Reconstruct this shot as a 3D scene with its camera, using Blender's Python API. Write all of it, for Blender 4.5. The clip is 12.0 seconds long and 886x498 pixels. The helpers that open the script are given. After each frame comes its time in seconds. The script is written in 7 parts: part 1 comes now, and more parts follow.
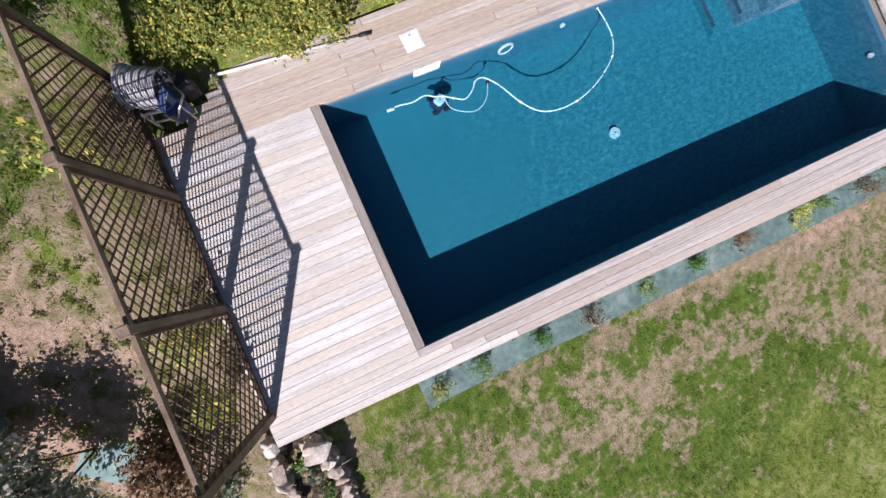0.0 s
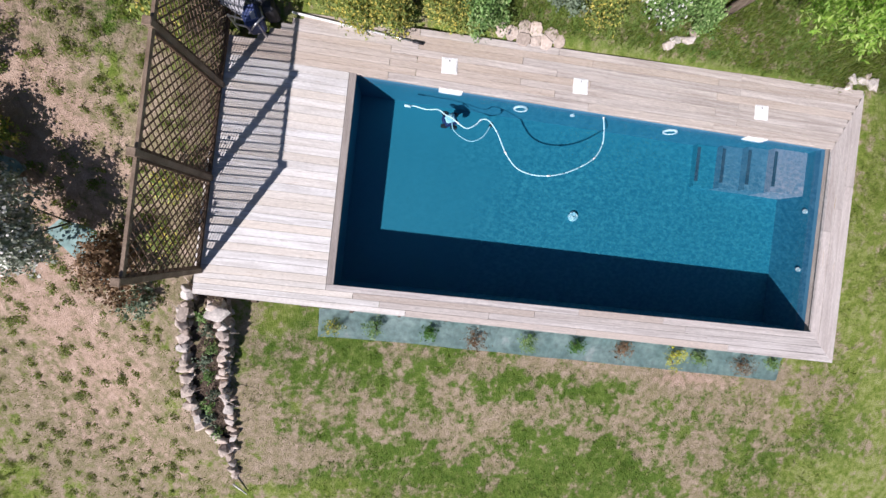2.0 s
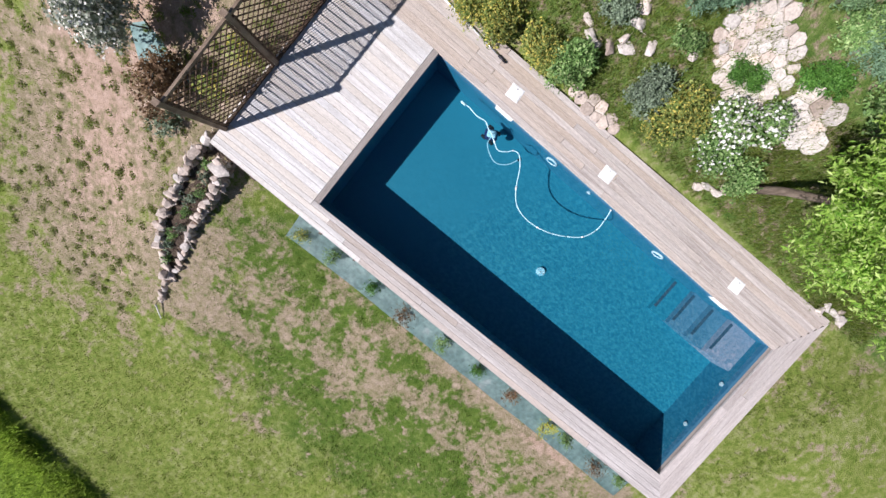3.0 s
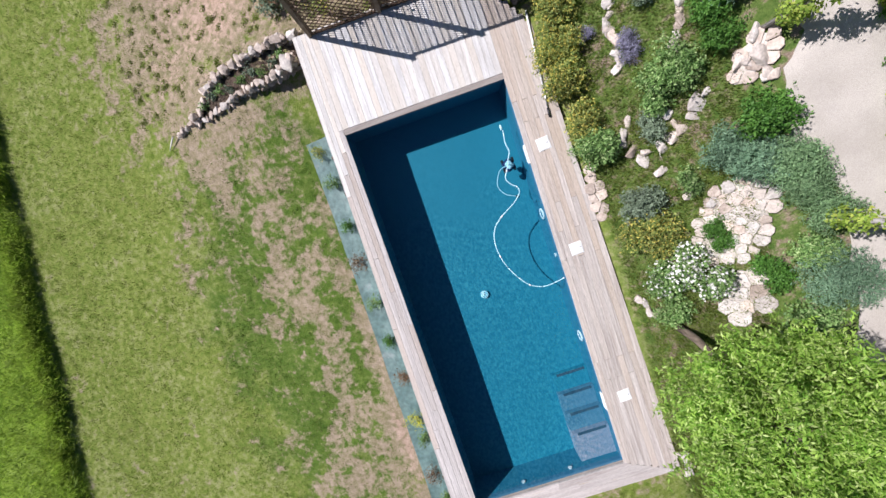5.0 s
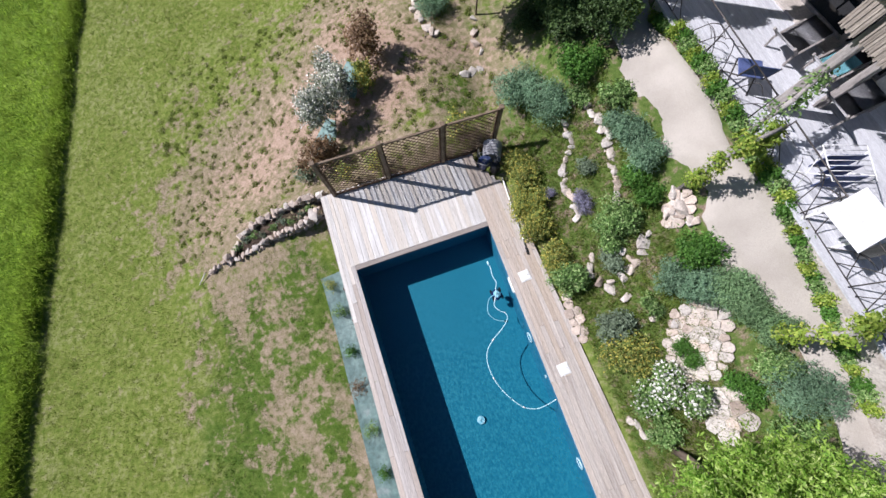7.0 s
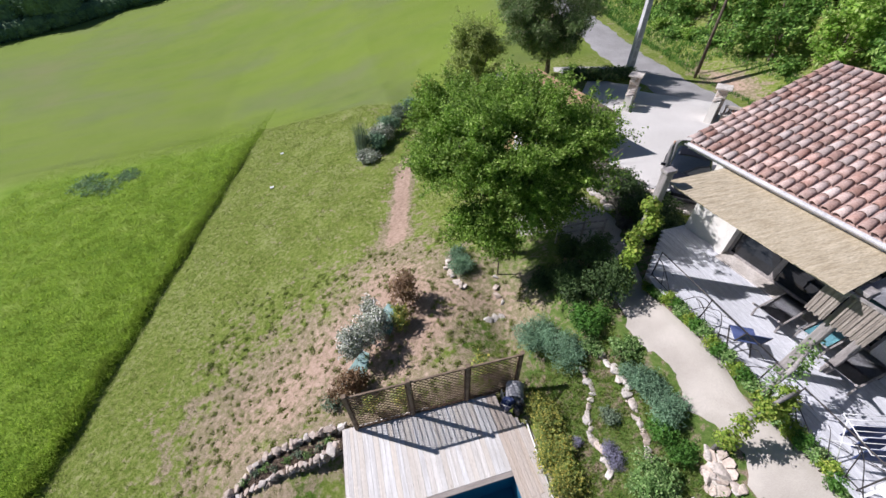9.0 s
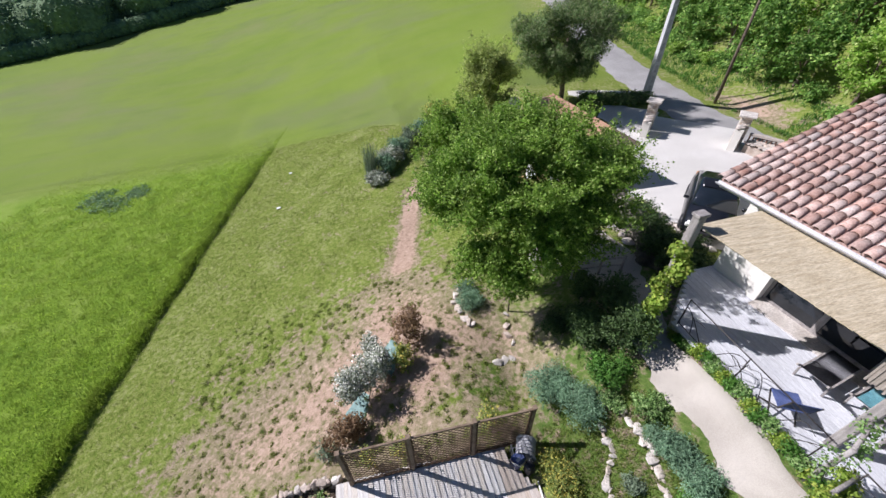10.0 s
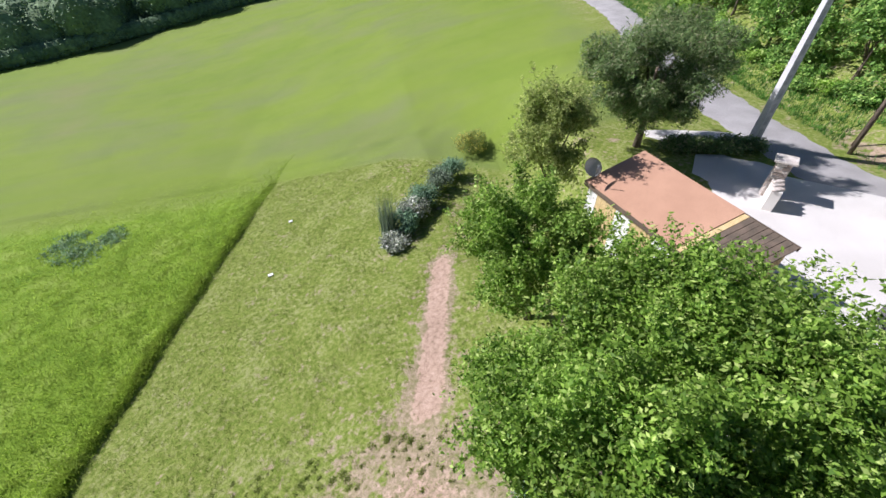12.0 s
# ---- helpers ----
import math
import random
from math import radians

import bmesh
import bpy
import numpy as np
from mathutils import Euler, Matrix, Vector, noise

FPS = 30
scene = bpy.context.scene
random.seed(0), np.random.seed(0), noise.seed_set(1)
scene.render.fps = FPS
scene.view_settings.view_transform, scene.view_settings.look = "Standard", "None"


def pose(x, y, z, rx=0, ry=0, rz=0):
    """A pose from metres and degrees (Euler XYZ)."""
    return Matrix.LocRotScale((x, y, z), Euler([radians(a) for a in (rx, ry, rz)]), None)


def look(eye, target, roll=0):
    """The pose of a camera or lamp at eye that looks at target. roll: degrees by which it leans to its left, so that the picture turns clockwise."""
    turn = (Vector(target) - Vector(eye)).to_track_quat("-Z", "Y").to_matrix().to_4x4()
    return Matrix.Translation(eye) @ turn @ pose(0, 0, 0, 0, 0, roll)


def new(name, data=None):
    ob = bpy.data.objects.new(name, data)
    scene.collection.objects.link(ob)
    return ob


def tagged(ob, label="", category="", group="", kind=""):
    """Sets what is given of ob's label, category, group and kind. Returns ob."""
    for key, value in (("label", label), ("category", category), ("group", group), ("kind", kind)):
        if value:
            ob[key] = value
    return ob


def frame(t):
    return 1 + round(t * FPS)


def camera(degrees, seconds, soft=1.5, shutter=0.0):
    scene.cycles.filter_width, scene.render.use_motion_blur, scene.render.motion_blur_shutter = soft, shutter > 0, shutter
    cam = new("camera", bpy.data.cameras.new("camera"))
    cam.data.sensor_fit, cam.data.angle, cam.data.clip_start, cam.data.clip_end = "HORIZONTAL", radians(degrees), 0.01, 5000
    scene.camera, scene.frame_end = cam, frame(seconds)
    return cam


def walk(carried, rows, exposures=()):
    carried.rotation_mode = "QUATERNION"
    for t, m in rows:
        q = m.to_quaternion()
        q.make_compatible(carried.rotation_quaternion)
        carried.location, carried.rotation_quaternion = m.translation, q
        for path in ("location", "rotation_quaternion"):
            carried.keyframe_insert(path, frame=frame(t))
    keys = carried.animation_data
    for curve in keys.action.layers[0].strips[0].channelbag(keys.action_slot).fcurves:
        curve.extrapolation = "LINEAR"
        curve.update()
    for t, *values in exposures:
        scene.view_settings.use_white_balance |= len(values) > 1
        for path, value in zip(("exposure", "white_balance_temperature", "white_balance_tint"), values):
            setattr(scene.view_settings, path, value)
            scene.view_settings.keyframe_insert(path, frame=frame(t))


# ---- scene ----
cam = camera(98.6, 12.0)
# seconds, place in metres, turn in degrees
PATH = [
    (0, -0.836, 4.875, 5.670, 2.920, -6.729, -113.934),
    (0.5, -1.079, 4.661, 5.978, 2.398, -6.024, -102.563),
    (1, -1.167, 4.428, 6.329, 2.700, -5.828, -103.344),
    (1.5, -1.011, 4.241, 6.744, 0.139, -7.203, -96.459),
    (2, -1.121, 3.799, 7.175, -1.102, -6.073, -83.536),
    (2.5, -1.096, 3.457, 7.605, -2.876, -5.104, -67.939),
    (3, -0.666, 3.282, 8.035, -6.666, -2.705, -50.495),
    (3.2, -0.608, 3.179, 8.190, -7.276, -1.595, -43.310),
    (4.8, -0.355, 2.661, 9.014, -6.328, 0.811, -18.009),
    (5, -0.339, 2.609, 9.109, -6.165, 0.611, -18.866),
    (5.5, -0.318, 2.529, 9.385, -6.136, 0.378, -19.378),
    (6, -0.352, 2.398, 9.702, -5.770, 0.202, -19.416),
    (6.5, -0.420, 2.295, 9.991, -3.964, 0.064, -18.663),
    (7, -0.415, 2.212, 10.295, 14.494, 0.367, -19.268),
    (7.5, -0.475, 2.101, 10.529, 29.860, 0.497, -19.681),
    (7.7, -0.575, 2.063, 10.646, 34.076, 0.248, -19.648),
    (9.3, -0.539, 2.369, 11.306, 47.981, 1.350, -13.385),
    (9.5, -0.479, 2.527, 11.318, 48.444, 1.438, -12.493),
    (10, -0.254, 3.205, 11.232, 49.271, 1.362, -13.286),
    (10.5, -0.083, 4.369, 11.113, 49.556, 1.520, -11.300),
    (11, 0.114, 5.931, 10.981, 49.668, 1.784, -8.990),
    (11.5, 0.150, 7.892, 10.907, 49.546, 1.422, -10.385),
    (12, 0.339, 10.146, 10.980, 49.043, 1.598, -10.331),
]
walk(cam, [(t, pose(x, y, z, a, b, c)) for t, x, y, z, a, b, c in PATH],
     [(0.0, 0.38, 6420, 21.5), (1.5, 0.38, 6380, 20), (3.0, 0.46, 6260, 18), (6.0, 0.50, 6230, 17), (7.5, 0.36, 6200, 17), (9.5, 0.40, 6200, 17), (10.5, 0.54, 6180, 17), (12.0, 0.70, 6180, 18)])

# ---- light: clear afternoon, sun over the field ----
SUN_TO = Vector((-2.0, 1.19, 1.94)).normalized()
world = bpy.data.worlds.new("world")
scene.world = world
world.use_nodes = True
wn = world.node_tree.nodes
sky = wn.new("ShaderNodeTexSky")
sky.sky_type, sky.sun_disc = "NISHITA", False
sky.ozone_density = 7.0
sky.sun_elevation = math.asin(SUN_TO.z)
sky.sun_rotation = math.atan2(SUN_TO.x, SUN_TO.y)
world.node_tree.links.new(sky.outputs[0], wn["Background"].inputs[0])
wn["Background"].inputs[1].default_value = 0.046
lamp = bpy.data.lights.new("sun", "SUN")
lamp.energy, lamp.angle, lamp.color = 5.2, radians(0.55), (1.0, 0.97, 0.945)
sun = new("sun", lamp)
sun.matrix_world = look(SUN_TO * 60, (0, 0, 0))

# ---- materials ----
def surf(name, c1, c2, scale=3.0, rough=0.8, bump=0.3, fine=40.0, c3=None, stretch=(1, 1, 1), metal=0.0, rand=0.0, spec=0.3, dist=0.02, spot=0.0, alt=None, mottle=0.55):
    """Two-scale noise between c1 and c2, with patches of c3, a fine grain and a bump. rand: shift of value by object."""
    m = bpy.data.materials.new(name)
    m.use_nodes = True
    nt, n = m.node_tree, m.node_tree.nodes
    bsdf = n["Principled BSDF"]
    geo = n.new("ShaderNodeNewGeometry")
    mp = n.new("ShaderNodeVectorMath")
    mp.operation = "MULTIPLY"
    mp.inputs[1].default_value = stretch
    nt.links.new(geo.outputs["Position"], mp.inputs[0])
    a, f = n.new("ShaderNodeTexNoise"), n.new("ShaderNodeTexNoise")
    a.inputs["Scale"].default_value, a.inputs["Detail"].default_value = scale, 6
    f.inputs["Scale"].default_value, f.inputs["Detail"].default_value = fine, 4
    vec = mp.outputs[0]
    if rand:
        oi = n.new("ShaderNodeObjectInfo")
        sh = n.new("ShaderNodeVectorMath")
        sh.operation = "ADD"
        sc = n.new("ShaderNodeMath")
        sc.operation, sc.inputs[1].default_value = "MULTIPLY", 37.0
        nt.links.new(oi.outputs["Random"], sc.inputs[0])
        nt.links.new(mp.outputs[0], sh.inputs[0])
        nt.links.new(sc.outputs[0], sh.inputs[1])
        vec = sh.outputs[0]
    nt.links.new(vec, a.inputs["Vector"])
    nt.links.new(vec, f.inputs["Vector"])
    ramp = n.new("ShaderNodeValToRGB")
    ramp.color_ramp.elements[0].position, ramp.color_ramp.elements[1].position = 0.34, 0.66
    ramp.color_ramp.elements[0].color, ramp.color_ramp.elements[1].color = (*c1, 1), (*c2, 1)
    if c3:
        e = ramp.color_ramp.elements.new(0.74)
        e.color = (*c3, 1)
    nt.links.new(a.outputs["Fac"], ramp.inputs[0])
    grain = n.new("ShaderNodeMix")
    grain.data_type, grain.blend_type = "RGBA", "MULTIPLY"
    grain.inputs["Factor"].default_value = mottle
    gr = n.new("ShaderNodeValToRGB")
    gr.color_ramp.elements[0].position, gr.color_ramp.elements[1].position = 0.3, 0.7
    gr.color_ramp.elements[0].color, gr.color_ramp.elements[1].color = (0.5, 0.5, 0.5, 1), (1.25, 1.25, 1.25, 1)
    nt.links.new(f.outputs["Fac"], gr.inputs[0])
    tone = ramp.outputs[0]
    if alt:
        wn2 = n.new("ShaderNodeTexWhiteNoise")
        wn2.noise_dimensions = "1D"
        nt.links.new(oi.outputs["Random"], wn2.inputs["W"])
        am = n.new("ShaderNodeMix")
        am.data_type = "RGBA"
        am.inputs["B"].default_value = (*alt, 1)
        pw, share = n.new("ShaderNodeMath"), n.new("ShaderNodeMath")
        pw.operation, pw.inputs[1].default_value = "POWER", 1.5
        share.operation, share.inputs[1].default_value = "MULTIPLY", 0.8
        nt.links.new(wn2.outputs["Value"], pw.inputs[0])
        nt.links.new(pw.outputs[0], share.inputs[0])
        nt.links.new(share.outputs[0], am.inputs["Factor"])
        nt.links.new(tone, am.inputs["A"])
        tone = am.outputs["Result"]
    nt.links.new(tone, grain.inputs["A"])
    nt.links.new(gr.outputs[0], grain.inputs["B"])
    out = grain.outputs["Result"]
    if rand:
        hsv = n.new("ShaderNodeHueSaturation")
        mr = n.new("ShaderNodeMapRange")
        mr.inputs["To Min"].default_value, mr.inputs["To Max"].default_value = 1 - rand, 1 + rand
        nt.links.new(oi.outputs["Random"], mr.inputs["Value"])
        nt.links.new(mr.outputs[0], hsv.inputs["Value"])
        nt.links.new(out, hsv.inputs["Color"])
        out = hsv.outputs[0]
    if spot:
        vo = n.new("ShaderNodeTexVoronoi")
        vo.inputs["Scale"].default_value = spot
        nt.links.new(vec, vo.inputs["Vector"])
        sr = n.new("ShaderNodeValToRGB")
        sr.color_ramp.elements[0].position, sr.color_ramp.elements[1].position = 0.05, 0.13
        sr.color_ramp.elements[0].color, sr.color_ramp.elements[1].color = (0.55, 0.42, 0.32, 1), (1, 1, 1, 1)
        nt.links.new(vo.outputs["Distance"], sr.inputs[0])
        sm = n.new("ShaderNodeMix")
        sm.data_type, sm.blend_type = "RGBA", "MULTIPLY"
        sm.inputs["Factor"].default_value = 0.8
        nt.links.new(out, sm.inputs["A"])
        nt.links.new(sr.outputs[0], sm.inputs["B"])
        out = sm.outputs["Result"]
    nt.links.new(out, bsdf.inputs["Base Color"])
    bsdf.inputs["Roughness"].default_value = rough
    bsdf.inputs["Metallic"].default_value = metal
    bsdf.inputs["Specular IOR Level"].default_value = spec
    bp = n.new("ShaderNodeBump")
    bp.inputs["Strength"].default_value, bp.inputs["Distance"].default_value = bump, dist
    nt.links.new(f.outputs["Fac"], bp.inputs["Height"])
    nt.links.new(bp.outputs[0], bsdf.inputs["Normal"])
    return m


def leafy(name, dark, light, rough=0.55, glow=0.3, third=None, share=0.8):
    """Leaves: colour by island, a little light through them."""
    m = bpy.data.materials.new(name)
    m.use_nodes = True
    nt, n = m.node_tree, m.node_tree.nodes
    bsdf = n["Principled BSDF"]
    geo = n.new("ShaderNodeNewGeometry")
    ramp = n.new("ShaderNodeValToRGB")
    ramp.color_ramp.elements[0].color, ramp.color_ramp.elements[1].color = (*dark, 1), (*light, 1)
    if third:
        ramp.color_ramp.elements[1].position = share
        e = ramp.color_ramp.elements.new(min(0.98, share + 0.1))
        e.color = (*third, 1)
    nt.links.new(geo.outputs["Random Per Island"], ramp.inputs[0])
    no = n.new("ShaderNodeTexNoise")
    no.inputs["Scale"].default_value, no.inputs["Detail"].default_value = 1.6, 3
    nt.links.new(geo.outputs["Position"], no.inputs["Vector"])
    mr = n.new("ShaderNodeMapRange")
    mr.inputs["From Min"].default_value, mr.inputs["From Max"].default_value = 0.3, 0.7
    mr.inputs["To Min"].default_value, mr.inputs["To Max"].default_value = 0.7, 1.3
    nt.links.new(no.outputs["Fac"], mr.inputs["Value"])
    hsv = n.new("ShaderNodeHueSaturation")
    nt.links.new(mr.outputs[0], hsv.inputs["Value"])
    nt.links.new(ramp.outputs[0], hsv.inputs["Color"])
    nt.links.new(hsv.outputs[0], bsdf.inputs["Base Color"])
    bsdf.inputs["Roughness"].default_value = rough
    bsdf.inputs["Specular IOR Level"].default_value = 0.25
    tr = n.new("ShaderNodeBsdfTranslucent")
    nt.links.new(hsv.outputs[0], tr.inputs["Color"])
    mix = n.new("ShaderNodeMixShader")
    mix.inputs[0].default_value = glow
    nt.links.new(bsdf.outputs[0], mix.inputs[1])
    nt.links.new(tr.outputs[0], mix.inputs[2])
    nt.links.new(mix.outputs[0], n["Material Output"].inputs["Surface"])
    return m


DECK = surf("weathered_pine", (0.545, 0.525, 0.50), (0.755, 0.745, 0.73), 2.2, 0.75, 0.3, 30, (0.66, 0.60, 0.52), (7, 0.45, 1), rand=0.06, spot=3.2, alt=(0.66, 0.585, 0.49), mottle=0.55)
DECK_E = surf("worn_pine_brown", (0.41, 0.356, 0.318), (0.64, 0.588, 0.54), 2.4, 0.75, 0.3, 30, (0.50, 0.395, 0.30), (10, 0.3, 1), rand=0.08, alt=(0.50, 0.405, 0.32), mottle=0.75)
DECK_W = surf("worn_pine_pinkish", (0.44, 0.40, 0.375), (0.67, 0.63, 0.595), 2.4, 0.75, 0.3, 30, (0.54, 0.44, 0.355), (10, 0.3, 1), rand=0.10, alt=(0.52, 0.435, 0.365), mottle=0.75)
DECK_S = surf("worn_pine_cross", (0.45, 0.395, 0.36), (0.58, 0.53, 0.49), 2.2, 0.75, 0.3, 26, (0.48, 0.38, 0.27), (0.5, 6, 1), rand=0.12)
FASCIA = surf("fascia_wood", (0.33, 0.28, 0.24), (0.45, 0.39, 0.34), 2.0, 0.8, 0.3, 24, stretch=(1, 1, 5))
JOIST = surf("dark_joist", (0.10, 0.08, 0.06), (0.16, 0.12, 0.09), 3, 0.9)
FENCE = surf("stained_fence_wood", (0.075, 0.045, 0.028), (0.15, 0.095, 0.06), 5, 0.75, 0.4, 60, rand=0.15)
FENCE_P = surf("stained_fence_post", (0.15, 0.105, 0.07), (0.26, 0.195, 0.14), 4, 0.75, 0.4, 60)
# the water's tint by depth is put into these liner colours
LINER_F = surf("floor_water_tint_liner", (0.0135, 0.188, 0.262), (0.0145, 0.195, 0.270), 0.9, 0.6, 0.0, 5, mottle=0.05)
LINER_W = surf("wall_water_tint_liner", (0.020, 0.165, 0.248), (0.022, 0.171, 0.256), 0.8, 0.6, 0.0, 6, mottle=0.1)
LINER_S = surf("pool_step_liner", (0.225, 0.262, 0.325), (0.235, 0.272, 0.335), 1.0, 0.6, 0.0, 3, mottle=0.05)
LINER_M = surf("mid_depth_tint_liner", (0.070, 0.190, 0.265), (0.075, 0.196, 0.273), 1.0, 0.6, 0.0, 3, mottle=0.05)
LINER_B = surf("shallow_tint_liner", (0.050, 0.168, 0.258), (0.055, 0.174, 0.266), 0.8, 0.6, 0.0, 6, mottle=0.1)
STRIP = surf("dark_step_strip", (0.03, 0.078, 0.114), (0.04, 0.093, 0.134), 3, 0.8)
WHITE = surf("white_plastic", (0.76, 0.76, 0.74), (0.84, 0.84, 0.82), 6, 0.4, 0.05)
EDGEB = surf("worn_edge_board", (0.27, 0.235, 0.21), (0.36, 0.32, 0.29), 2.2, 0.8, 0.3, 26, stretch=(0.5, 6, 1))
HOSE = surf("pale_hose_plastic", (0.42, 0.70, 0.77), (0.54, 0.79, 0.84), 8, 0.4, 0.05)
NAVY = surf("navy_plastic", (0.015, 0.03, 0.09), (0.03, 0.05, 0.14), 8, 0.35, 0.05)
BLACK = surf("black_plastic", (0.015, 0.015, 0.017), (0.035, 0.035, 0.04), 8, 0.45, 0.05)
STEEL = surf("brushed_steel", (0.5, 0.5, 0.5), (0.65, 0.65, 0.65), 8, 0.35, 0.05, metal=0.9)
IRON = surf("dark_iron", (0.05, 0.045, 0.045), (0.10, 0.09, 0.085), 8, 0.6, 0.1, metal=0.4)
STONE = surf("pale_limestone", (0.43, 0.39, 0.35), (0.61, 0.57, 0.525), 3, 0.85, 0.6, 22, (0.49, 0.42, 0.36), rand=0.18, alt=(0.50, 0.42, 0.36))
STONE_R = surf("reddish_field_stone", (0.38, 0.305, 0.25), (0.56, 0.475, 0.405), 3, 0.85, 0.6, 22, (0.44, 0.35, 0.28), rand=0.24)
# dark tones hold the shade that lies on the rock bank
ROCK_D = surf("shade_dark_mossy_rock", (0.05, 0.05, 0.04), (0.22, 0.20, 0.16), 1.4, 0.9, 0.9, 9, (0.06, 0.09, 0.03), dist=0.1)
GRIT = surf("pale_sandy_grit", (0.46, 0.41, 0.35), (0.60, 0.55, 0.49), 2.0, 0.95, 0.6, 60)
TERRA = surf("brown_terracotta", (0.22, 0.13, 0.095), (0.33, 0.205, 0.15), 5, 0.85, 0.3, 30)
SOIL = surf("planter_soil", (0.085, 0.060, 0.045), (0.21, 0.155, 0.115), 9, 0.95, 1.0, 26, dist=0.05)
GRAVEL = surf("beige_gravel", (0.385, 0.350, 0.305), (0.475, 0.435, 0.385), 1.2, 0.95, 0.5, 90)
CONCRETE = surf("pale_drive_gravel", (0.54, 0.52, 0.49), (0.61, 0.59, 0.56), 0.7, 0.95, 0.4, 80)
ASPHALT = surf("worn_asphalt", (0.29, 0.28, 0.275), (0.36, 0.35, 0.345), 0.8, 0.9, 0.3, 60)

TARP = surf("grey_green_weed_cloth", (0.185, 0.305, 0.285), (0.30, 0.43, 0.405), 2.4, 0.45, 0.6, 9, (0.46, 0.55, 0.53))
WALLP = surf("cream_render", (0.70, 0.67, 0.61), (0.78, 0.755, 0.70), 1.2, 0.9, 0.3, 60)
TILE = surf("aged_canal_tile", (0.33, 0.185, 0.145), (0.50, 0.345, 0.295), 3.5, 0.9, 0.5, 24, (0.50, 0.44, 0.41), rand=0.26, spec=0.1, alt=(0.53, 0.47, 0.44))
FELT = surf("red_roof_felt", (0.42, 0.245, 0.162), (0.48, 0.285, 0.19), 1.2, 0.9, 0.4, 70)
REED = surf("straw_reed", (0.44, 0.365, 0.245), (0.58, 0.50, 0.36), 2.2, 0.8, 0.5, 12, (0.64, 0.55, 0.385), (0.8, 7, 1), mottle=0.75)
REEDG = surf("greyed_reed", (0.25, 0.215, 0.185), (0.38, 0.33, 0.285), 4, 0.85, 0.5, 24, stretch=(3, 3, 0.6), rand=0.2)
TERR = surf("grey_terrace_plank", (0.50, 0.51, 0.54), (0.62, 0.63, 0.66), 2.0, 0.8, 0.3, 24, (0.52, 0.51, 0.51), (6, 0.5, 1), rand=0.1)
GREYWOOD = surf("silvered_wood", (0.24, 0.22, 0.21), (0.40, 0.37, 0.35), 3, 0.85, 0.5, 30, stretch=(4, 4, 0.6))
BARK = surf("tree_bark", (0.10, 0.075, 0.055), (0.21, 0.165, 0.125), 6, 0.9, 0.9, 30, stretch=(2, 2, 0.5))
POLEM = surf("pole_concrete", (0.48, 0.48, 0.49), (0.58, 0.58, 0.59), 2, 0.8, 0.3, 40)
TURQ = surf("turquoise_cloth", (0.18, 0.52, 0.62), (0.32, 0.68, 0.76), 3, 0.8, 0.2)
NAVYC = surf("navy_canvas", (0.05, 0.075, 0.18), (0.09, 0.12, 0.27), 4, 0.8, 0.2)
GREYC = surf("grey_sling_canvas", (0.36, 0.36, 0.38), (0.46, 0.46, 0.48), 4, 0.8, 0.2)
WHITEC = surf("white_table_cloth", (0.80, 0.80, 0.79), (0.86, 0.86, 0.85), 4, 0.7, 0.1)
CARP = surf("black_car_paint", (0.008, 0.009, 0.012), (0.013, 0.014, 0.018), 2, 0.18, 0.0, spec=0.6)
GLASSD = surf("dark_glass", (0.008, 0.012, 0.016), (0.012, 0.016, 0.022), 2, 0.06, 0.0, spec=0.7)
YWOOD = surf("yellow_shed_board", (0.52, 0.38, 0.18), (0.62, 0.47, 0.25), 3, 0.8, 0.3, 24)
FLOWER = leafy("white_petals", (0.70, 0.68, 0.62), (0.86, 0.85, 0.80), 0.6, 0.2)
LILAC = leafy("lavender_spikes", (0.17, 0.16, 0.24), (0.34, 0.33, 0.42), 0.7, 0.2)
L_TREE = leafy("fresh_tree_leaf", (0.085, 0.180, 0.022), (0.268, 0.425, 0.065), glow=0.5, third=(0.47, 0.61, 0.17), share=0.8)
L_LIME = leafy("bright_tree_leaf", (0.150, 0.310, 0.035), (0.390, 0.560, 0.110), glow=0.5, third=(0.56, 0.68, 0.24))
L_PALE = leafy("pale_feathery_leaf", (0.19, 0.26, 0.062), (0.40, 0.47, 0.150), glow=0.55, third=(0.52, 0.55, 0.21))
L_PINE = leafy("pine_needles", (0.085, 0.150, 0.050), (0.205, 0.300, 0.100), glow=0.4, third=(0.33, 0.33, 0.19))
L_WOOD = leafy("woodland_leaf", (0.070, 0.165, 0.034), (0.235, 0.420, 0.088), glow=0.45, third=(0.40, 0.56, 0.15), share=0.75)
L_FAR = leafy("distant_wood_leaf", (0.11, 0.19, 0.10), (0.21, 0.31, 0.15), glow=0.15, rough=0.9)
L_YEL = leafy("golden_hedge_leaf", (0.125, 0.200, 0.045), (0.340, 0.390, 0.110), glow=0.4, third=(0.66, 0.56, 0.13), share=0.72)
L_BLUE = leafy("blue_green_sprig", (0.088, 0.172, 0.098), (0.245, 0.385, 0.235), glow=0.3)
L_GREY = leafy("grey_green_leaf", (0.115, 0.16, 0.098), (0.25, 0.32, 0.215), glow=0.25)
L_GRN = leafy("mid_green_leaf", (0.082, 0.168, 0.044), (0.245, 0.395, 0.125), glow=0.35, third=(0.40, 0.52, 0.22))
# green lowered so that shade is already in the leaf colour
L_DARK = leafy("shade_darkened_leaf", (0.035, 0.070, 0.022), (0.105, 0.170, 0.055), glow=0.25)
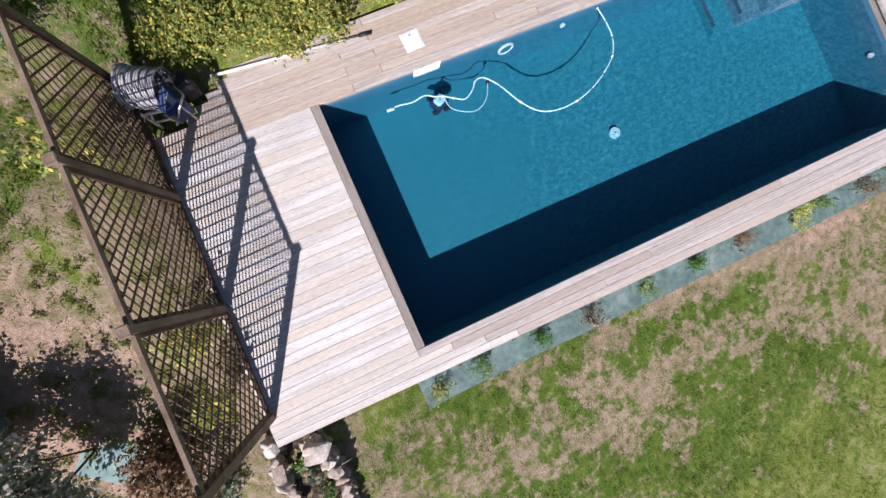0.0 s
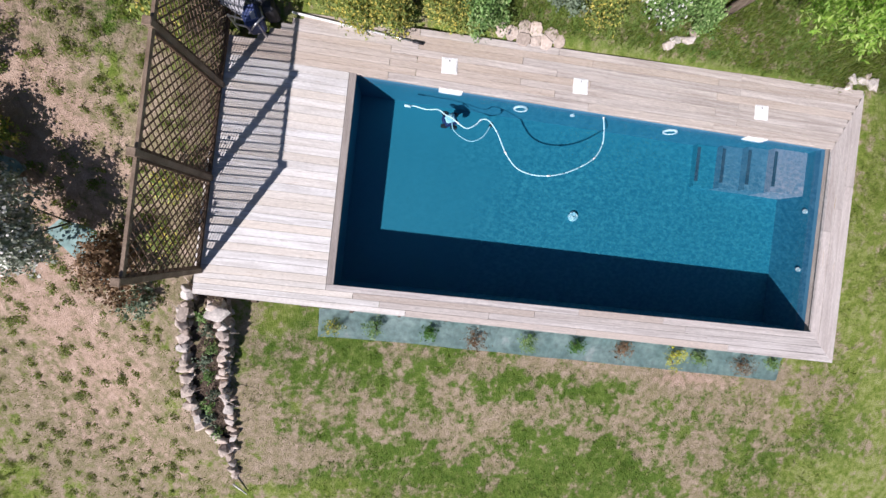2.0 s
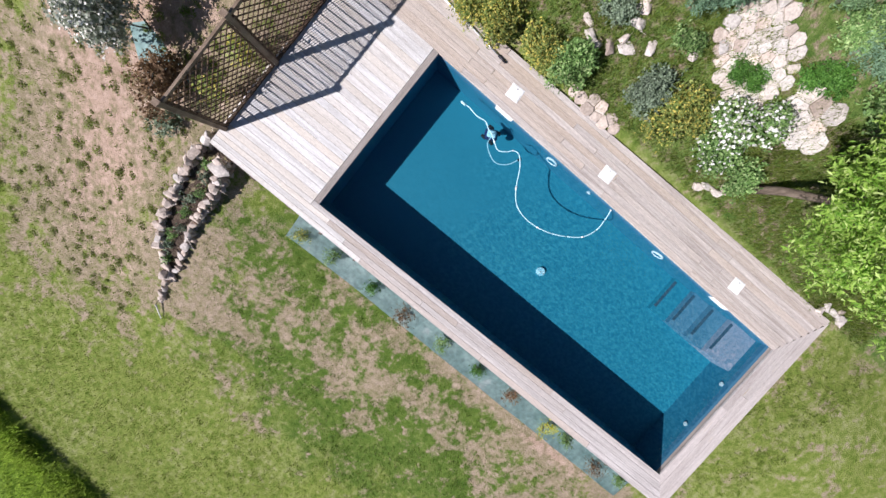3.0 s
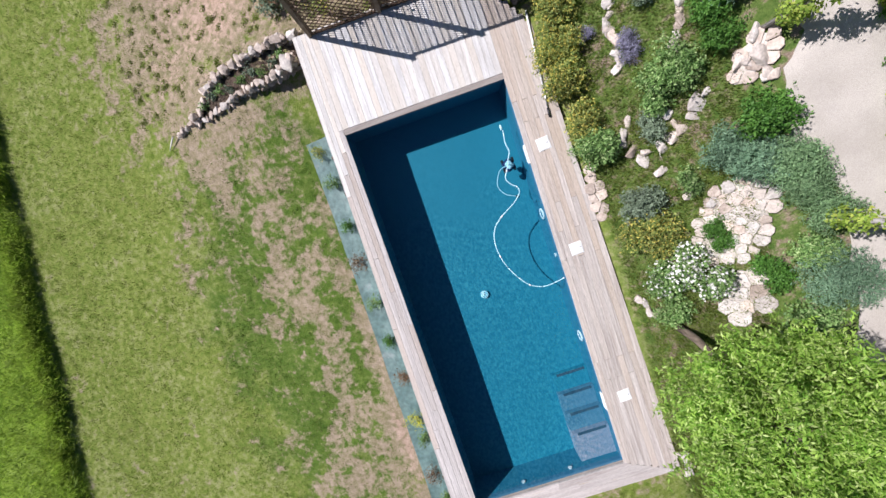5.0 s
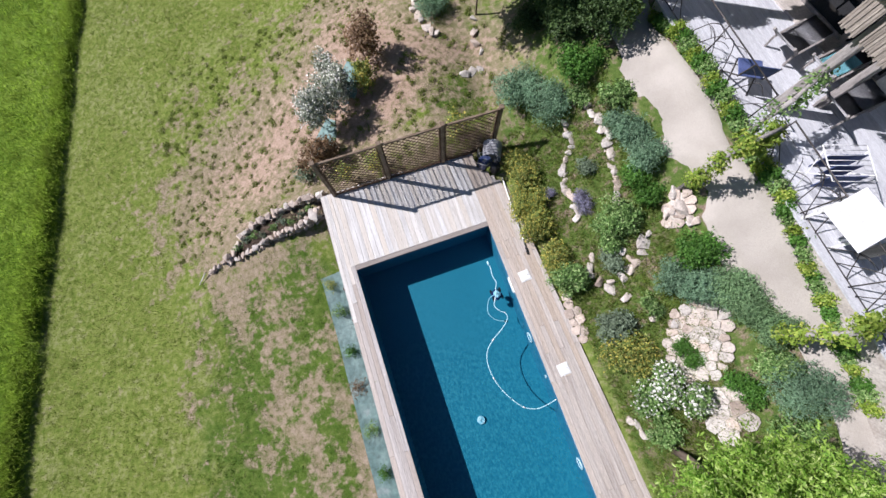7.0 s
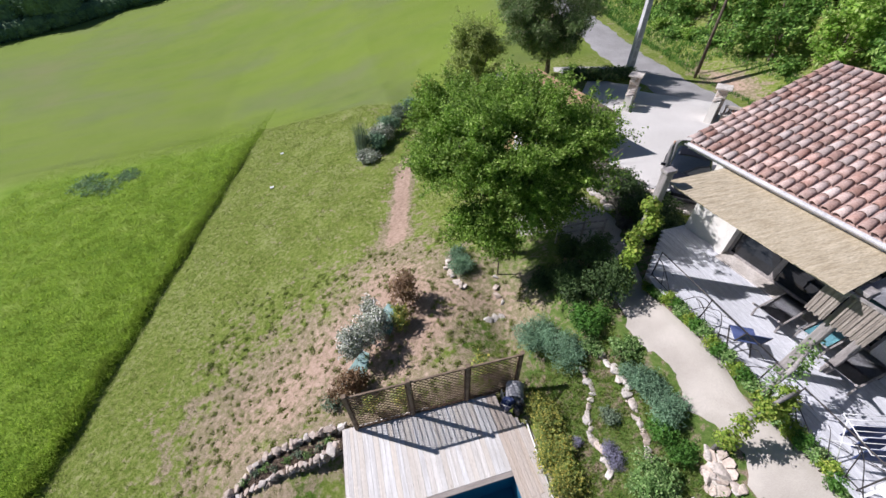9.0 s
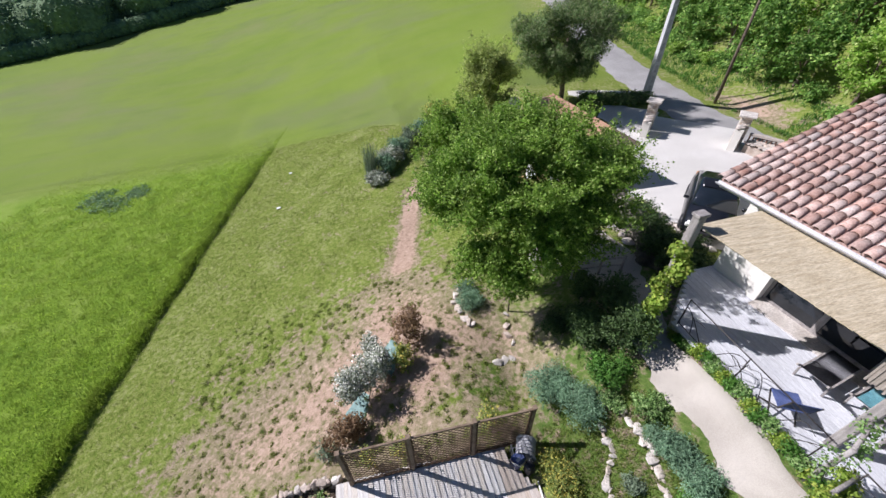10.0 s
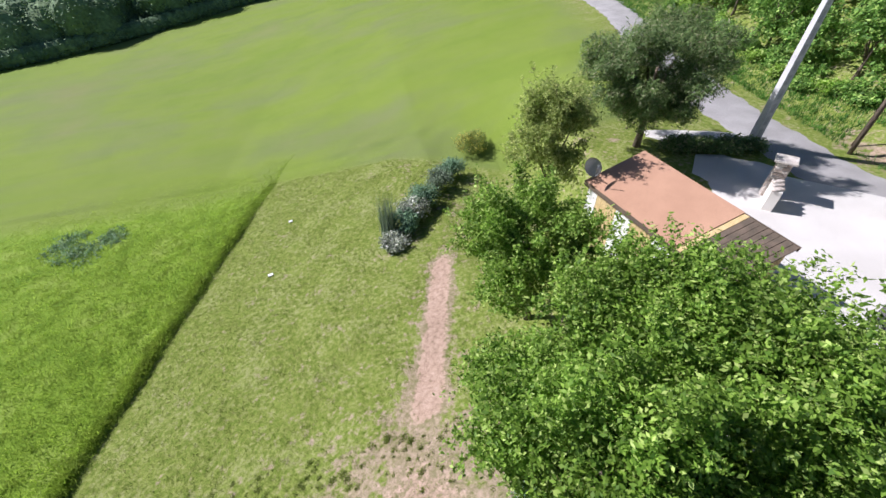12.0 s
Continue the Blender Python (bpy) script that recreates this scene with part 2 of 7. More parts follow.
L_BRT = leafy("bright_green_leaf", (0.045, 0.14, 0.020), (0.13, 0.28, 0.050), glow=0.35)
L_RED = leafy("copper_leaf", (0.15, 0.085, 0.045), (0.33, 0.22, 0.125), glow=0.3)
L_VINE = leafy("vine_leaf", (0.150, 0.250, 0.030), (0.340, 0.460, 0.080), glow=0.45, third=(0.50, 0.54, 0.12))
L_SAGE = leafy("sage_green_leaf", (0.104, 0.196, 0.086), (0.262, 0.40, 0.195), glow=0.3)
L_SILV = leafy("silver_blossom_leaf", (0.16, 0.20, 0.13), (0.42, 0.45, 0.36), glow=0.25, third=(0.82, 0.81, 0.74))
L_GOLD = leafy("golden_flower_spike", (0.42, 0.42, 0.04), (0.74, 0.70, 0.10), glow=0.4, third=(0.30, 0.42, 0.06))
G_LAWN = leafy("lawn_blade", (0.140, 0.205, 0.030), (0.220, 0.272, 0.060), glow=0.6, third=(0.29, 0.305, 0.110))
G_TALL = leafy("meadow_blade", (0.190, 0.305, 0.030), (0.325, 0.430, 0.068), glow=0.6)
G_LUSH = leafy("lush_lawn_blade", (0.062, 0.132, 0.012), (0.148, 0.222, 0.034), glow=0.45, third=(0.30, 0.285, 0.15), share=0.85)


def ground_material():
    """Lawn, dry patches, bare earth and meadow, mixed by the cover attribute and noise."""
    m = bpy.data.materials.new("garden_ground")
    m.use_nodes = True
    nt, n = m.node_tree, m.node_tree.nodes
    bsdf = n["Principled BSDF"]
    geo = n.new("ShaderNodeNewGeometry")
    att = n.new("ShaderNodeAttribute")
    att.attribute_name = "cover"
    sep = n.new("ShaderNodeSeparateColor")
    nt.links.new(att.outputs["Color"], sep.inputs[0])

    def noise_at(scale, detail=6.0, rough=0.6):
        t = n.new("ShaderNodeTexNoise")
        t.inputs["Scale"].default_value, t.inputs["Detail"].default_value, t.inputs["Roughness"].default_value = scale, detail, rough
        nt.links.new(geo.outputs["Position"], t.inputs["Vector"])
        return t.outputs["Fac"]

    def ramp(fac, stops):
        r = n.new("ShaderNodeValToRGB")
        el = r.color_ramp.elements
        el[0].position, el[0].color = stops[0][0], (*stops[0][1], 1)
        el[1].position, el[1].color = stops[-1][0], (*stops[-1][1], 1)
        for p, c in stops[1:-1]:
            e = el.new(p)
            e.color = (*c, 1)
        nt.links.new(fac, r.inputs[0])
        return r.outputs[0]

    def mixc(fac, a, b, kind="MIX"):
        x = n.new("ShaderNodeMix")
        x.data_type, x.blend_type = "RGBA", kind
        if isinstance(fac, float):
            x.inputs["Factor"].default_value = fac
        else:
            nt.links.new(fac, x.inputs["Factor"])
        nt.links.new(a, x.inputs["A"])
        nt.links.new(b, x.inputs["B"])
        return x.outputs["Result"]

    def step(value, by, lo, hi):
        """value + noise, squeezed to a ragged edge."""
        ad = n.new("ShaderNodeMath")
        ad.operation = "ADD"
        nt.links.new(value, ad.inputs[0])
        nt.links.new(by, ad.inputs[1])
        mr = n.new("ShaderNodeMapRange")
        mr.inputs["From Min"].default_value, mr.inputs["From Max"].default_value = lo, hi
        nt.links.new(ad.outputs[0], mr.inputs["Value"])
        return mr.outputs[0]

    n1, n2, n3, n4, n6 = noise_at(1.5, 9, 0.72), noise_at(5.5, 8, 0.68), noise_at(34, 5, 0.7), noise_at(0.22, 9, 0.68), noise_at(0.55, 5, 0.6)
    lawn = ramp(n2, [(0.3, (0.092, 0.150, 0.017)), (0.5, (0.182, 0.230, 0.048)), (0.7, (0.272, 0.285, 0.102))])
    worn = ramp(n2, [(0.3, (0.150, 0.205, 0.038)), (0.5, (0.235, 0.270, 0.082)), (0.7, (0.305, 0.310, 0.145))])
    lawn = mixc(step(n6, n2, 0.98, 1.18), lawn, worn)
    dry = ramp(n2, [(0.3, (0.16, 0.16, 0.065)), (0.48, (0.28, 0.23, 0.145)), (0.72, (0.42, 0.33, 0.255))])
    earth = ramp(n2, [(0.28, (0.25, 0.175, 0.125)), (0.5, (0.40, 0.285, 0.215)), (0.7, (0.50, 0.375, 0.295))])
    tall = ramp(n6, [(0.3, (0.105, 0.190, 0.016)), (0.5, (0.165, 0.262, 0.028)), (0.7, (0.230, 0.310, 0.060))])
    mp = n.new("ShaderNodeMapping")
    mp.inputs["Rotation"].default_value, mp.inputs["Scale"].default_value = (0, 0, radians(-28)), (0.035, 0.20, 0.1)
    nt.links.new(geo.outputs["Position"], mp.inputs["Vector"])
    n5 = n.new("ShaderNodeTexNoise")
    n5.inputs["Scale"].default_value, n5.inputs["Detail"].default_value, n5.inputs["Roughness"].default_value = 1.0, 9, 0.66
    nt.links.new(mp.outputs[0], n5.inputs["Vector"])
    bands = ramp(n5.outputs["Fac"], [(0.30, (0.100, 0.165, 0.026)), (0.46, (0.160, 0.235, 0.028)), (0.58, (0.150, 0.200, 0.056)), (0.74, (0.190, 0.190, 0.105))])
    n7 = noise_at(0.045, 6, 0.6)
    far = ramp(n7, [(0.34, (0.135, 0.205, 0.028)), (0.48, (0.185, 0.240, 0.044)), (0.56, (0.165, 0.195, 0.078)), (0.68, (0.215, 0.190, 0.112))])
    far = mixc(0.35, far, ramp(n4, [(0.3, (0.105, 0.175, 0.026)), (0.5, (0.165, 0.235, 0.042)), (0.7, (0.190, 0.225, 0.085))]))
    far = mixc(0.35, far, bands)
    soil = mixc(step(n1, n2, 1.01, 1.17), ramp(n2, [(0.32, (0.055, 0.110, 0.020)), (0.52, (0.120, 0.175, 0.042)), (0.68, (0.24, 0.23, 0.12))]), ramp(n3, [(0.3, (0.16, 0.115, 0.08)), (0.7, (0.36, 0.28, 0.215))]))
    hv = n.new("ShaderNodeMath")
    hv.operation, hv.inputs[1].default_value, hv.inputs[2].default_value = "MULTIPLY_ADD", 1.0, -0.8
    nt.links.new(n2, hv.inputs[0])
    av = n.new("ShaderNodeMath")
    av.operation = "MULTIPLY_ADD"
    av.inputs[1].default_value = 2.0
    nt.links.new(n1, av.inputs[0])
    nt.links.new(hv.outputs[0], av.inputs[2])
    lush = ramp(n2, [(0.3, (0.052, 0.108, 0.014)), (0.55, (0.110, 0.168, 0.030)), (0.72, (0.210, 0.228, 0.080))])
    lat = n.new("ShaderNodeAttribute")
    lat.attribute_name = "lush"
    lawn = mixc(step(lat.outputs["Fac"], n1, 0.72, 1.02), lawn, lush)
    col = mixc(step(sep.outputs[0], av.outputs[0], 1.03, 1.26), lawn, dry)
    col = mixc(step(sep.outputs[0], n2, 1.22, 1.38), col, earth)
    col = mixc(sep.outputs[1], col, tall)
    col = mixc(sep.outputs[2], col, soil)
    col = mixc(att.outputs["Alpha"], col, far)
    gr = ramp(n3, [(0.3, (0.55, 0.55, 0.55)), (0.7, (1.3, 1.3, 1.3))])
    col = mixc(0.6, col, gr, "MULTIPLY")
    nt.links.new(col, bsdf.inputs["Base Color"])
    bsdf.inputs["Roughness"].default_value = 0.95
    bsdf.inputs["Specular IOR Level"].default_value = 0.1
    bp = n.new("ShaderNodeBump")
    bp.inputs["Strength"].default_value, bp.inputs["Distance"].default_value = 0.8, 0.05
    nt.links.new(n3, bp.inputs["Height"])
    nt.links.new(bp.outputs[0], bsdf.inputs["Normal"])
    return m


def water_material():
    m = bpy.data.materials.new("pool_water")
    m.use_nodes = True
    nt, n = m.node_tree, m.node_tree.nodes
    tr, gl, mix = n.new("ShaderNodeBsdfTransparent"), n.new("ShaderNodeBsdfGlossy"), n.new("ShaderNodeMixShader")
    gl.inputs["Roughness"].default_value = 0.03
    # Schlick's gloss: 0.02 + 0.98 * facing ** 5
    fr = n.new("ShaderNodeLayerWeight")
    fr.inputs["Blend"].default_value = 0.5
    p5, gloss = n.new("ShaderNodeMath"), n.new("ShaderNodeMath")
    p5.operation, p5.inputs[1].default_value = "POWER", 5.0
    gloss.operation, gloss.inputs[1].default_value, gloss.inputs[2].default_value = "MULTIPLY_ADD", 0.98, 0.02
    nt.links.new(fr.outputs["Facing"], p5.inputs[0])
    nt.links.new(p5.outputs[0], gloss.inputs[0])
    geo = n.new("ShaderNodeNewGeometry")
    wv = n.new("ShaderNodeTexNoise")
    wv.inputs["Scale"].default_value, wv.inputs["Detail"].default_value, wv.inputs["Distortion"].default_value = 13.0, 1.5, 0.8
    wm = n.new("ShaderNodeMapping")
    wm.inputs["Rotation"].default_value, wm.inputs["Scale"].default_value = (0, 0, radians(14)), (1.35, 0.8, 1.0)
    nt.links.new(geo.outputs["Position"], wm.inputs["Vector"])
    nt.links.new(wm.outputs[0], wv.inputs["Vector"])
    bp = n.new("ShaderNodeBump")
    bp.inputs["Strength"].default_value, bp.inputs["Distance"].default_value = 0.3, 0.03
    # calm water in the lee of the north end, wavelets further out
    spot = n.new("ShaderNodeSeparateXYZ")
    nt.links.new(geo.outputs["Position"], spot.inputs[0])
    calm = n.new("ShaderNodeTexNoise")
    calm.inputs["Scale"].default_value, calm.inputs["Detail"].default_value = 0.7, 2
    nt.links.new(geo.outputs["Position"], calm.inputs["Vector"])
    lee = n.new("ShaderNodeMath")
    lee.operation, lee.inputs[1].default_value = "MULTIPLY_ADD", 7.0
    nt.links.new(calm.outputs["Fac"], lee.inputs[0])
    nt.links.new(spot.outputs["Y"], lee.inputs[2])
    amp = n.new("ShaderNodeMapRange")
    amp.inputs["From Min"].default_value, amp.inputs["From Max"].default_value = 4.4, 6.4
    amp.inputs["To Min"].default_value, amp.inputs["To Max"].default_value = 1.0, 0.15
    nt.links.new(lee.outputs[0], amp.inputs["Value"])
    side = n.new("ShaderNodeMapRange")
    side.inputs["From Min"].default_value, side.inputs["From Max"].default_value = 0.6, 1.3
    side.inputs["To Min"].default_value, side.inputs["To Max"].default_value = 1.0, 0.4
    nt.links.new(spot.outputs["X"], side.inputs["Value"])
    calmer = n.new("ShaderNodeMath")
    calmer.operation = "MULTIPLY"
    nt.links.new(amp.outputs[0], calmer.inputs[0])
    nt.links.new(side.outputs[0], calmer.inputs[1])
    half, swell, back = n.new("ShaderNodeMath"), n.new("ShaderNodeMath"), n.new("ShaderNodeMath")
    half.operation, half.inputs[1].default_value = "SUBTRACT", 0.5
    swell.operation = "MULTIPLY"
    back.operation, back.inputs[1].default_value = "ADD", 0.5
    nt.links.new(wv.outputs["Fac"], half.inputs[0])
    nt.links.new(half.outputs[0], swell.inputs[0])
    nt.links.new(calmer.outputs[0], swell.inputs[1])
    nt.links.new(swell.outputs[0], back.inputs[0])
    nt.links.new(back.outputs[0], bp.inputs["Height"])
    # bright and dark of focused wave light put into the see-through tint
    clear = n.new("ShaderNodeValToRGB")
    clear.color_ramp.elements[0].position, clear.color_ramp.elements[1].position = 0.42, 0.62
    clear.color_ramp.elements[0].color, clear.color_ramp.elements[1].color = (0.55, 0.76, 0.83, 1), (1.0, 1.0, 1.0, 1)
    nt.links.new(back.outputs[0], clear.inputs[0])
    nt.links.new(clear.outputs[0], tr.inputs[0])
    nt.links.new(bp.outputs[0], gl.inputs["Normal"])
    nt.links.new(bp.outputs[0], fr.inputs["Normal"])
    nt.links.new(gloss.outputs[0], mix.inputs[0])
    nt.links.new(tr.outputs[0], mix.inputs[1])
    nt.links.new(gl.outputs[0], mix.inputs[2])
    nt.links.new(mix.outputs[0], n["Material Output"].inputs["Surface"])
    return m


GROUND, WATER = ground_material(), water_material()


# ---- building helpers ----
rng = np.random.default_rng(7)


def ss(a, b, x):
    t = np.clip((x - a) / (b - a), 0, 1)
    return t * t * (3 - 2 * t)


def mesh_of(name, bm, material):
    me = bpy.data.meshes.new(name)
    bm.to_mesh(me)
    bm.free()
    me.materials.append(material)
    return me


def part(name, bm, material, parent=None, label=""):
    """One mesh object under a thing or a part. The bmesh is in world metres, or in the thing's own space if the thing is turned later."""
    ob = new(name, mesh_of(name, bm, material))
    if parent is not None:
        ob.parent = parent
    if label:
        ob["label"] = label
    return ob


def thing(name, label, category, group="", kind="", m=None):
    ob = new(name)
    ob.empty_display_size = 0.1
    if m is not None:
        ob.matrix_basis = m
    return tagged(ob, label, category, group, kind)


def box(bm, c, s, turn=0.0, bevel=0.0, tilt=None):
    """A box of size s about c, turned about z by degrees."""
    m = Matrix.Translation(c) @ Matrix.Rotation(radians(turn), 4, "Z")
    if tilt is not None:
        m = m @ tilt
    r = bmesh.ops.create_cube(bm, size=1.0, matrix=m @ Matrix.Diagonal((*s, 1)))
    if bevel:
        es = {e for v in r["verts"] for e in v.link_edges}
        bmesh.ops.bevel(bm, geom=list(es), offset=bevel, segments=1, affect="EDGES")
    return bm


def bar(bm, a, b, w, h=None):
    """A square bar from a to b."""
    a, b = Vector(a), Vector(b)
    q = (b - a).to_track_quat("Z", "Y").to_matrix().to_4x4()
    m = Matrix.Translation((a + b) / 2) @ q @ Matrix.Diagonal((w, h or w, (b - a).length, 1))
    bmesh.ops.create_cube(bm, size=1.0, matrix=m)
    return bm


def tube(bm, pts, r0, r1=None, n=8):
    """A round tube along points, tapering from r0 to r1."""
    pts = [Vector(p) for p in pts]
    r1 = r0 if r1 is None else r1
    rings = []
    for i, p in enumerate(pts):
        d = (pts[min(i + 1, len(pts) - 1)] - pts[max(i - 1, 0)]).normalized()
        s = d.cross(Vector((0.31, 0.87, 0.38))).normalized()
        u = d.cross(s)
        r = r0 + (r1 - r0) * i / max(1, len(pts) - 1)
        rings.append([bm.verts.new(p + (s * math.cos(2 * math.pi * k / n) + u * math.sin(2 * math.pi * k / n)) * r) for k in range(n)])
    for a, b in zip(rings, rings[1:]):
        for k in range(n):
            bm.faces.new((a[k], a[(k + 1) % n], b[(k + 1) % n], b[k])).smooth = True
    bm.faces.new(rings[0][::-1])
    bm.faces.new(rings[-1])
    return bm


def disc(bm, c, r, h, n=24):
    bmesh.ops.create_cone(bm, cap_ends=True, segments=n, radius1=r, radius2=r, depth=h, matrix=Matrix.Translation(c))
    return bm


def ring(bm, m, r, t, n=24, k=8):
    """A torus in the xy plane of m."""
    vs = [[bm.verts.new(m @ Vector(((r + t * math.cos(b)) * math.cos(a), (r + t * math.cos(b)) * math.sin(a), t * math.sin(b))))
           for b in (2 * math.pi * j / k for j in range(k))] for a in (2 * math.pi * i / n for i in range(n))]
    for i in range(n):
        for j in range(k):
            bm.faces.new((vs[i][j], vs[(i + 1) % n][j], vs[(i + 1) % n][(j + 1) % k], vs[i][(j + 1) % k])).smooth = True
    return bm


def prism(bm, outline, z0, z1):
    """A flat shape, given by its outline, between two heights."""
    a = [bm.verts.new((x, y, z0)) for x, y in outline]
    b = [bm.verts.new((x, y, z1)) for x, y in outline]
    bm.faces.new(b)
    bm.faces.new(a[::-1])
    for i in range(len(a)):
        j = (i + 1) % len(a)
        bm.faces.new((a[i], a[j], b[j], b[i]))
    bmesh.ops.recalc_face_normals(bm, faces=bm.faces)
    return bm


def pebble(seed, sx, sy, sz, rough=0.22):
    """A worn, uneven stone."""
    bm = bmesh.new()
    bmesh.ops.create_icosphere(bm, subdivisions=2, radius=1.0)
    for v in bm.verts:
        d = v.co.normalized()
        k = 1 + rough * noise.noise(d * 1.7 + Vector((seed * 3.1, seed, 0))) + 0.1 * noise.noise(d * 4 + Vector((0, seed, 0)))
        p = Vector((abs(d.x) ** 0.7 * math.copysign(1, d.x), abs(d.y) ** 0.7 * math.copysign(1, d.y), abs(d.z) ** 0.6 * math.copysign(1, d.z))) * k
        v.co = Vector((p.x * sx, p.y * sy, p.z * sz))
    return bm


def rock(seed, sx, sy, sz, n=15):
    """An angular block: the hull of a few points on a rounded box, edges chipped."""
    r = random.Random(seed)
    bm = bmesh.new()
    for _ in range(n):
        d = [r.gauss(0, 1) for _ in range(3)]
        k = max(abs(c) for c in d)
        bm.verts.new([c / k * s * r.uniform(0.82, 1.0) for c, s in zip(d, (sx, sy, sz))])
    h = bmesh.ops.convex_hull(bm, input=bm.verts[:])
    bmesh.ops.delete(bm, geom=[v for v in bm.verts if not v.link_faces], context="VERTS")
    bmesh.ops.bevel(bm, geom=bm.edges[:], offset=min(sx, sy, sz) * 0.13, segments=1, affect="EDGES")
    return bm


def fast_mesh(name, verts, size, material):
    """A mesh of separate faces, each of `size` corners in a row of verts."""
    me = bpy.data.meshes.new(name)
    nv = len(verts)
    nf = nv // size
    me.vertices.add(nv)
    me.vertices.foreach_set("co", np.ascontiguousarray(verts, dtype=np.float32).ravel())
    me.loops.add(nv)
    me.loops.foreach_set("vertex_index", np.arange(nv, dtype=np.int32))
    me.polygons.add(nf)
    me.polygons.foreach_set("loop_start", np.arange(0, nv, size, dtype=np.int32))
    me.update()
    me.validate()
    me.materials.append(material)
    return me


def leaf_mesh(name, clumps, count, size, material, up=0.35, slim=0.55, inner=0.5, tuft=0, reach=2.2):
    """Leaves scattered in the outer shell of ellipsoid clumps (x, y, z, rx, ry, rz)."""
    cl = np.array(clumps, float)
    wgt = (cl[:, 3] * cl[:, 4] * cl[:, 5]) ** 0.67
    k = rng.choice(len(cl), count, p=wgt / wgt.sum())
    d = rng.normal(size=(count, 3))
    d /= np.linalg.norm(d, axis=1)[:, None]
    r = inner + (1 - inner) * rng.random(count) ** 0.6
    r *= 1 + 0.18 * rng.normal(size=count) * (rng.random(count) < 0.35)
    p = cl[k, :3] + d * r[:, None] * cl[k, 3:]
    if tuft:
        # leaves ranked along short shoots that point outwards and up
        q = np.arange(count) // tuft
        first = q * tuft
        shoot = d[first] + rng.normal(size=(count, 3))[first] * 0.5 + np.array([0, 0, 0.45])
        shoot /= np.linalg.norm(shoot, axis=1)[:, None]
        p = p[first] + shoot * (rng.random(count)[:, None] - 0.3) * size * reach + rng.normal(size=(count, 3)) * size * 0.38
        d = 0.5 * d + 0.5 * shoot
    nrm = d + rng.normal(size=(count, 3)) * 0.55 + np.array([0, 0, up])
    nrm /= np.linalg.norm(nrm, axis=1)[:, None]
    t = np.cross(nrm, rng.normal(size=(count, 3)))
    t /= np.linalg.norm(t, axis=1)[:, None]
    s = np.cross(nrm, t)
    ln = (size * (0.6 + 0.8 * rng.random(count)))[:, None]
    w = ln * slim
    v = np.stack([p - t * ln / 2, p + s * w / 2 - nrm * ln * 0.1 + t * ln * 0.05, p + t * ln / 2 - nrm * ln * 0.12, p - s * w / 2 - nrm * ln * 0.1 + t * ln * 0.05], 1)
    return fast_mesh(name, v.reshape(-1, 3), 4, material)


def blade_mesh(name, xyz, height, width, material, per=5, spread=0.06, lean=0.5):
    """Grass: `per` bent blades (triangles) about each root."""
    base = np.repeat(xyz, per, 0)
    n = len(base)
    base = base + np.c_[rng.normal(size=(n, 2)) * spread, np.zeros(n)]
    a = rng.random(n) * 2 * np.pi
    side = np.c_[np.cos(a), np.sin(a), np.zeros(n)]
    h = (np.repeat(np.broadcast_to(height, len(xyz)), per) * (0.5 + rng.random(n)))[:, None]
    b = rng.random(n) * 2 * np.pi
    tip = base + np.c_[np.cos(b), np.sin(b), np.zeros(n)] * h * lean * rng.random((n, 1)) + np.array([0, 0, 1]) * h
    w = width * (0.6 + 0.8 * rng.random((n, 1)))
    v = np.stack([base - side * w / 2, base + side * w / 2, tip], 1)
    return fast_mesh(name, v.reshape(-1, 3), 3, material)


# ---- the lie of the land ----
def eased(u, k):
    """u where it is positive, else 0, rounded over k metres."""
    return k * np.logaddexp(0, u / k)


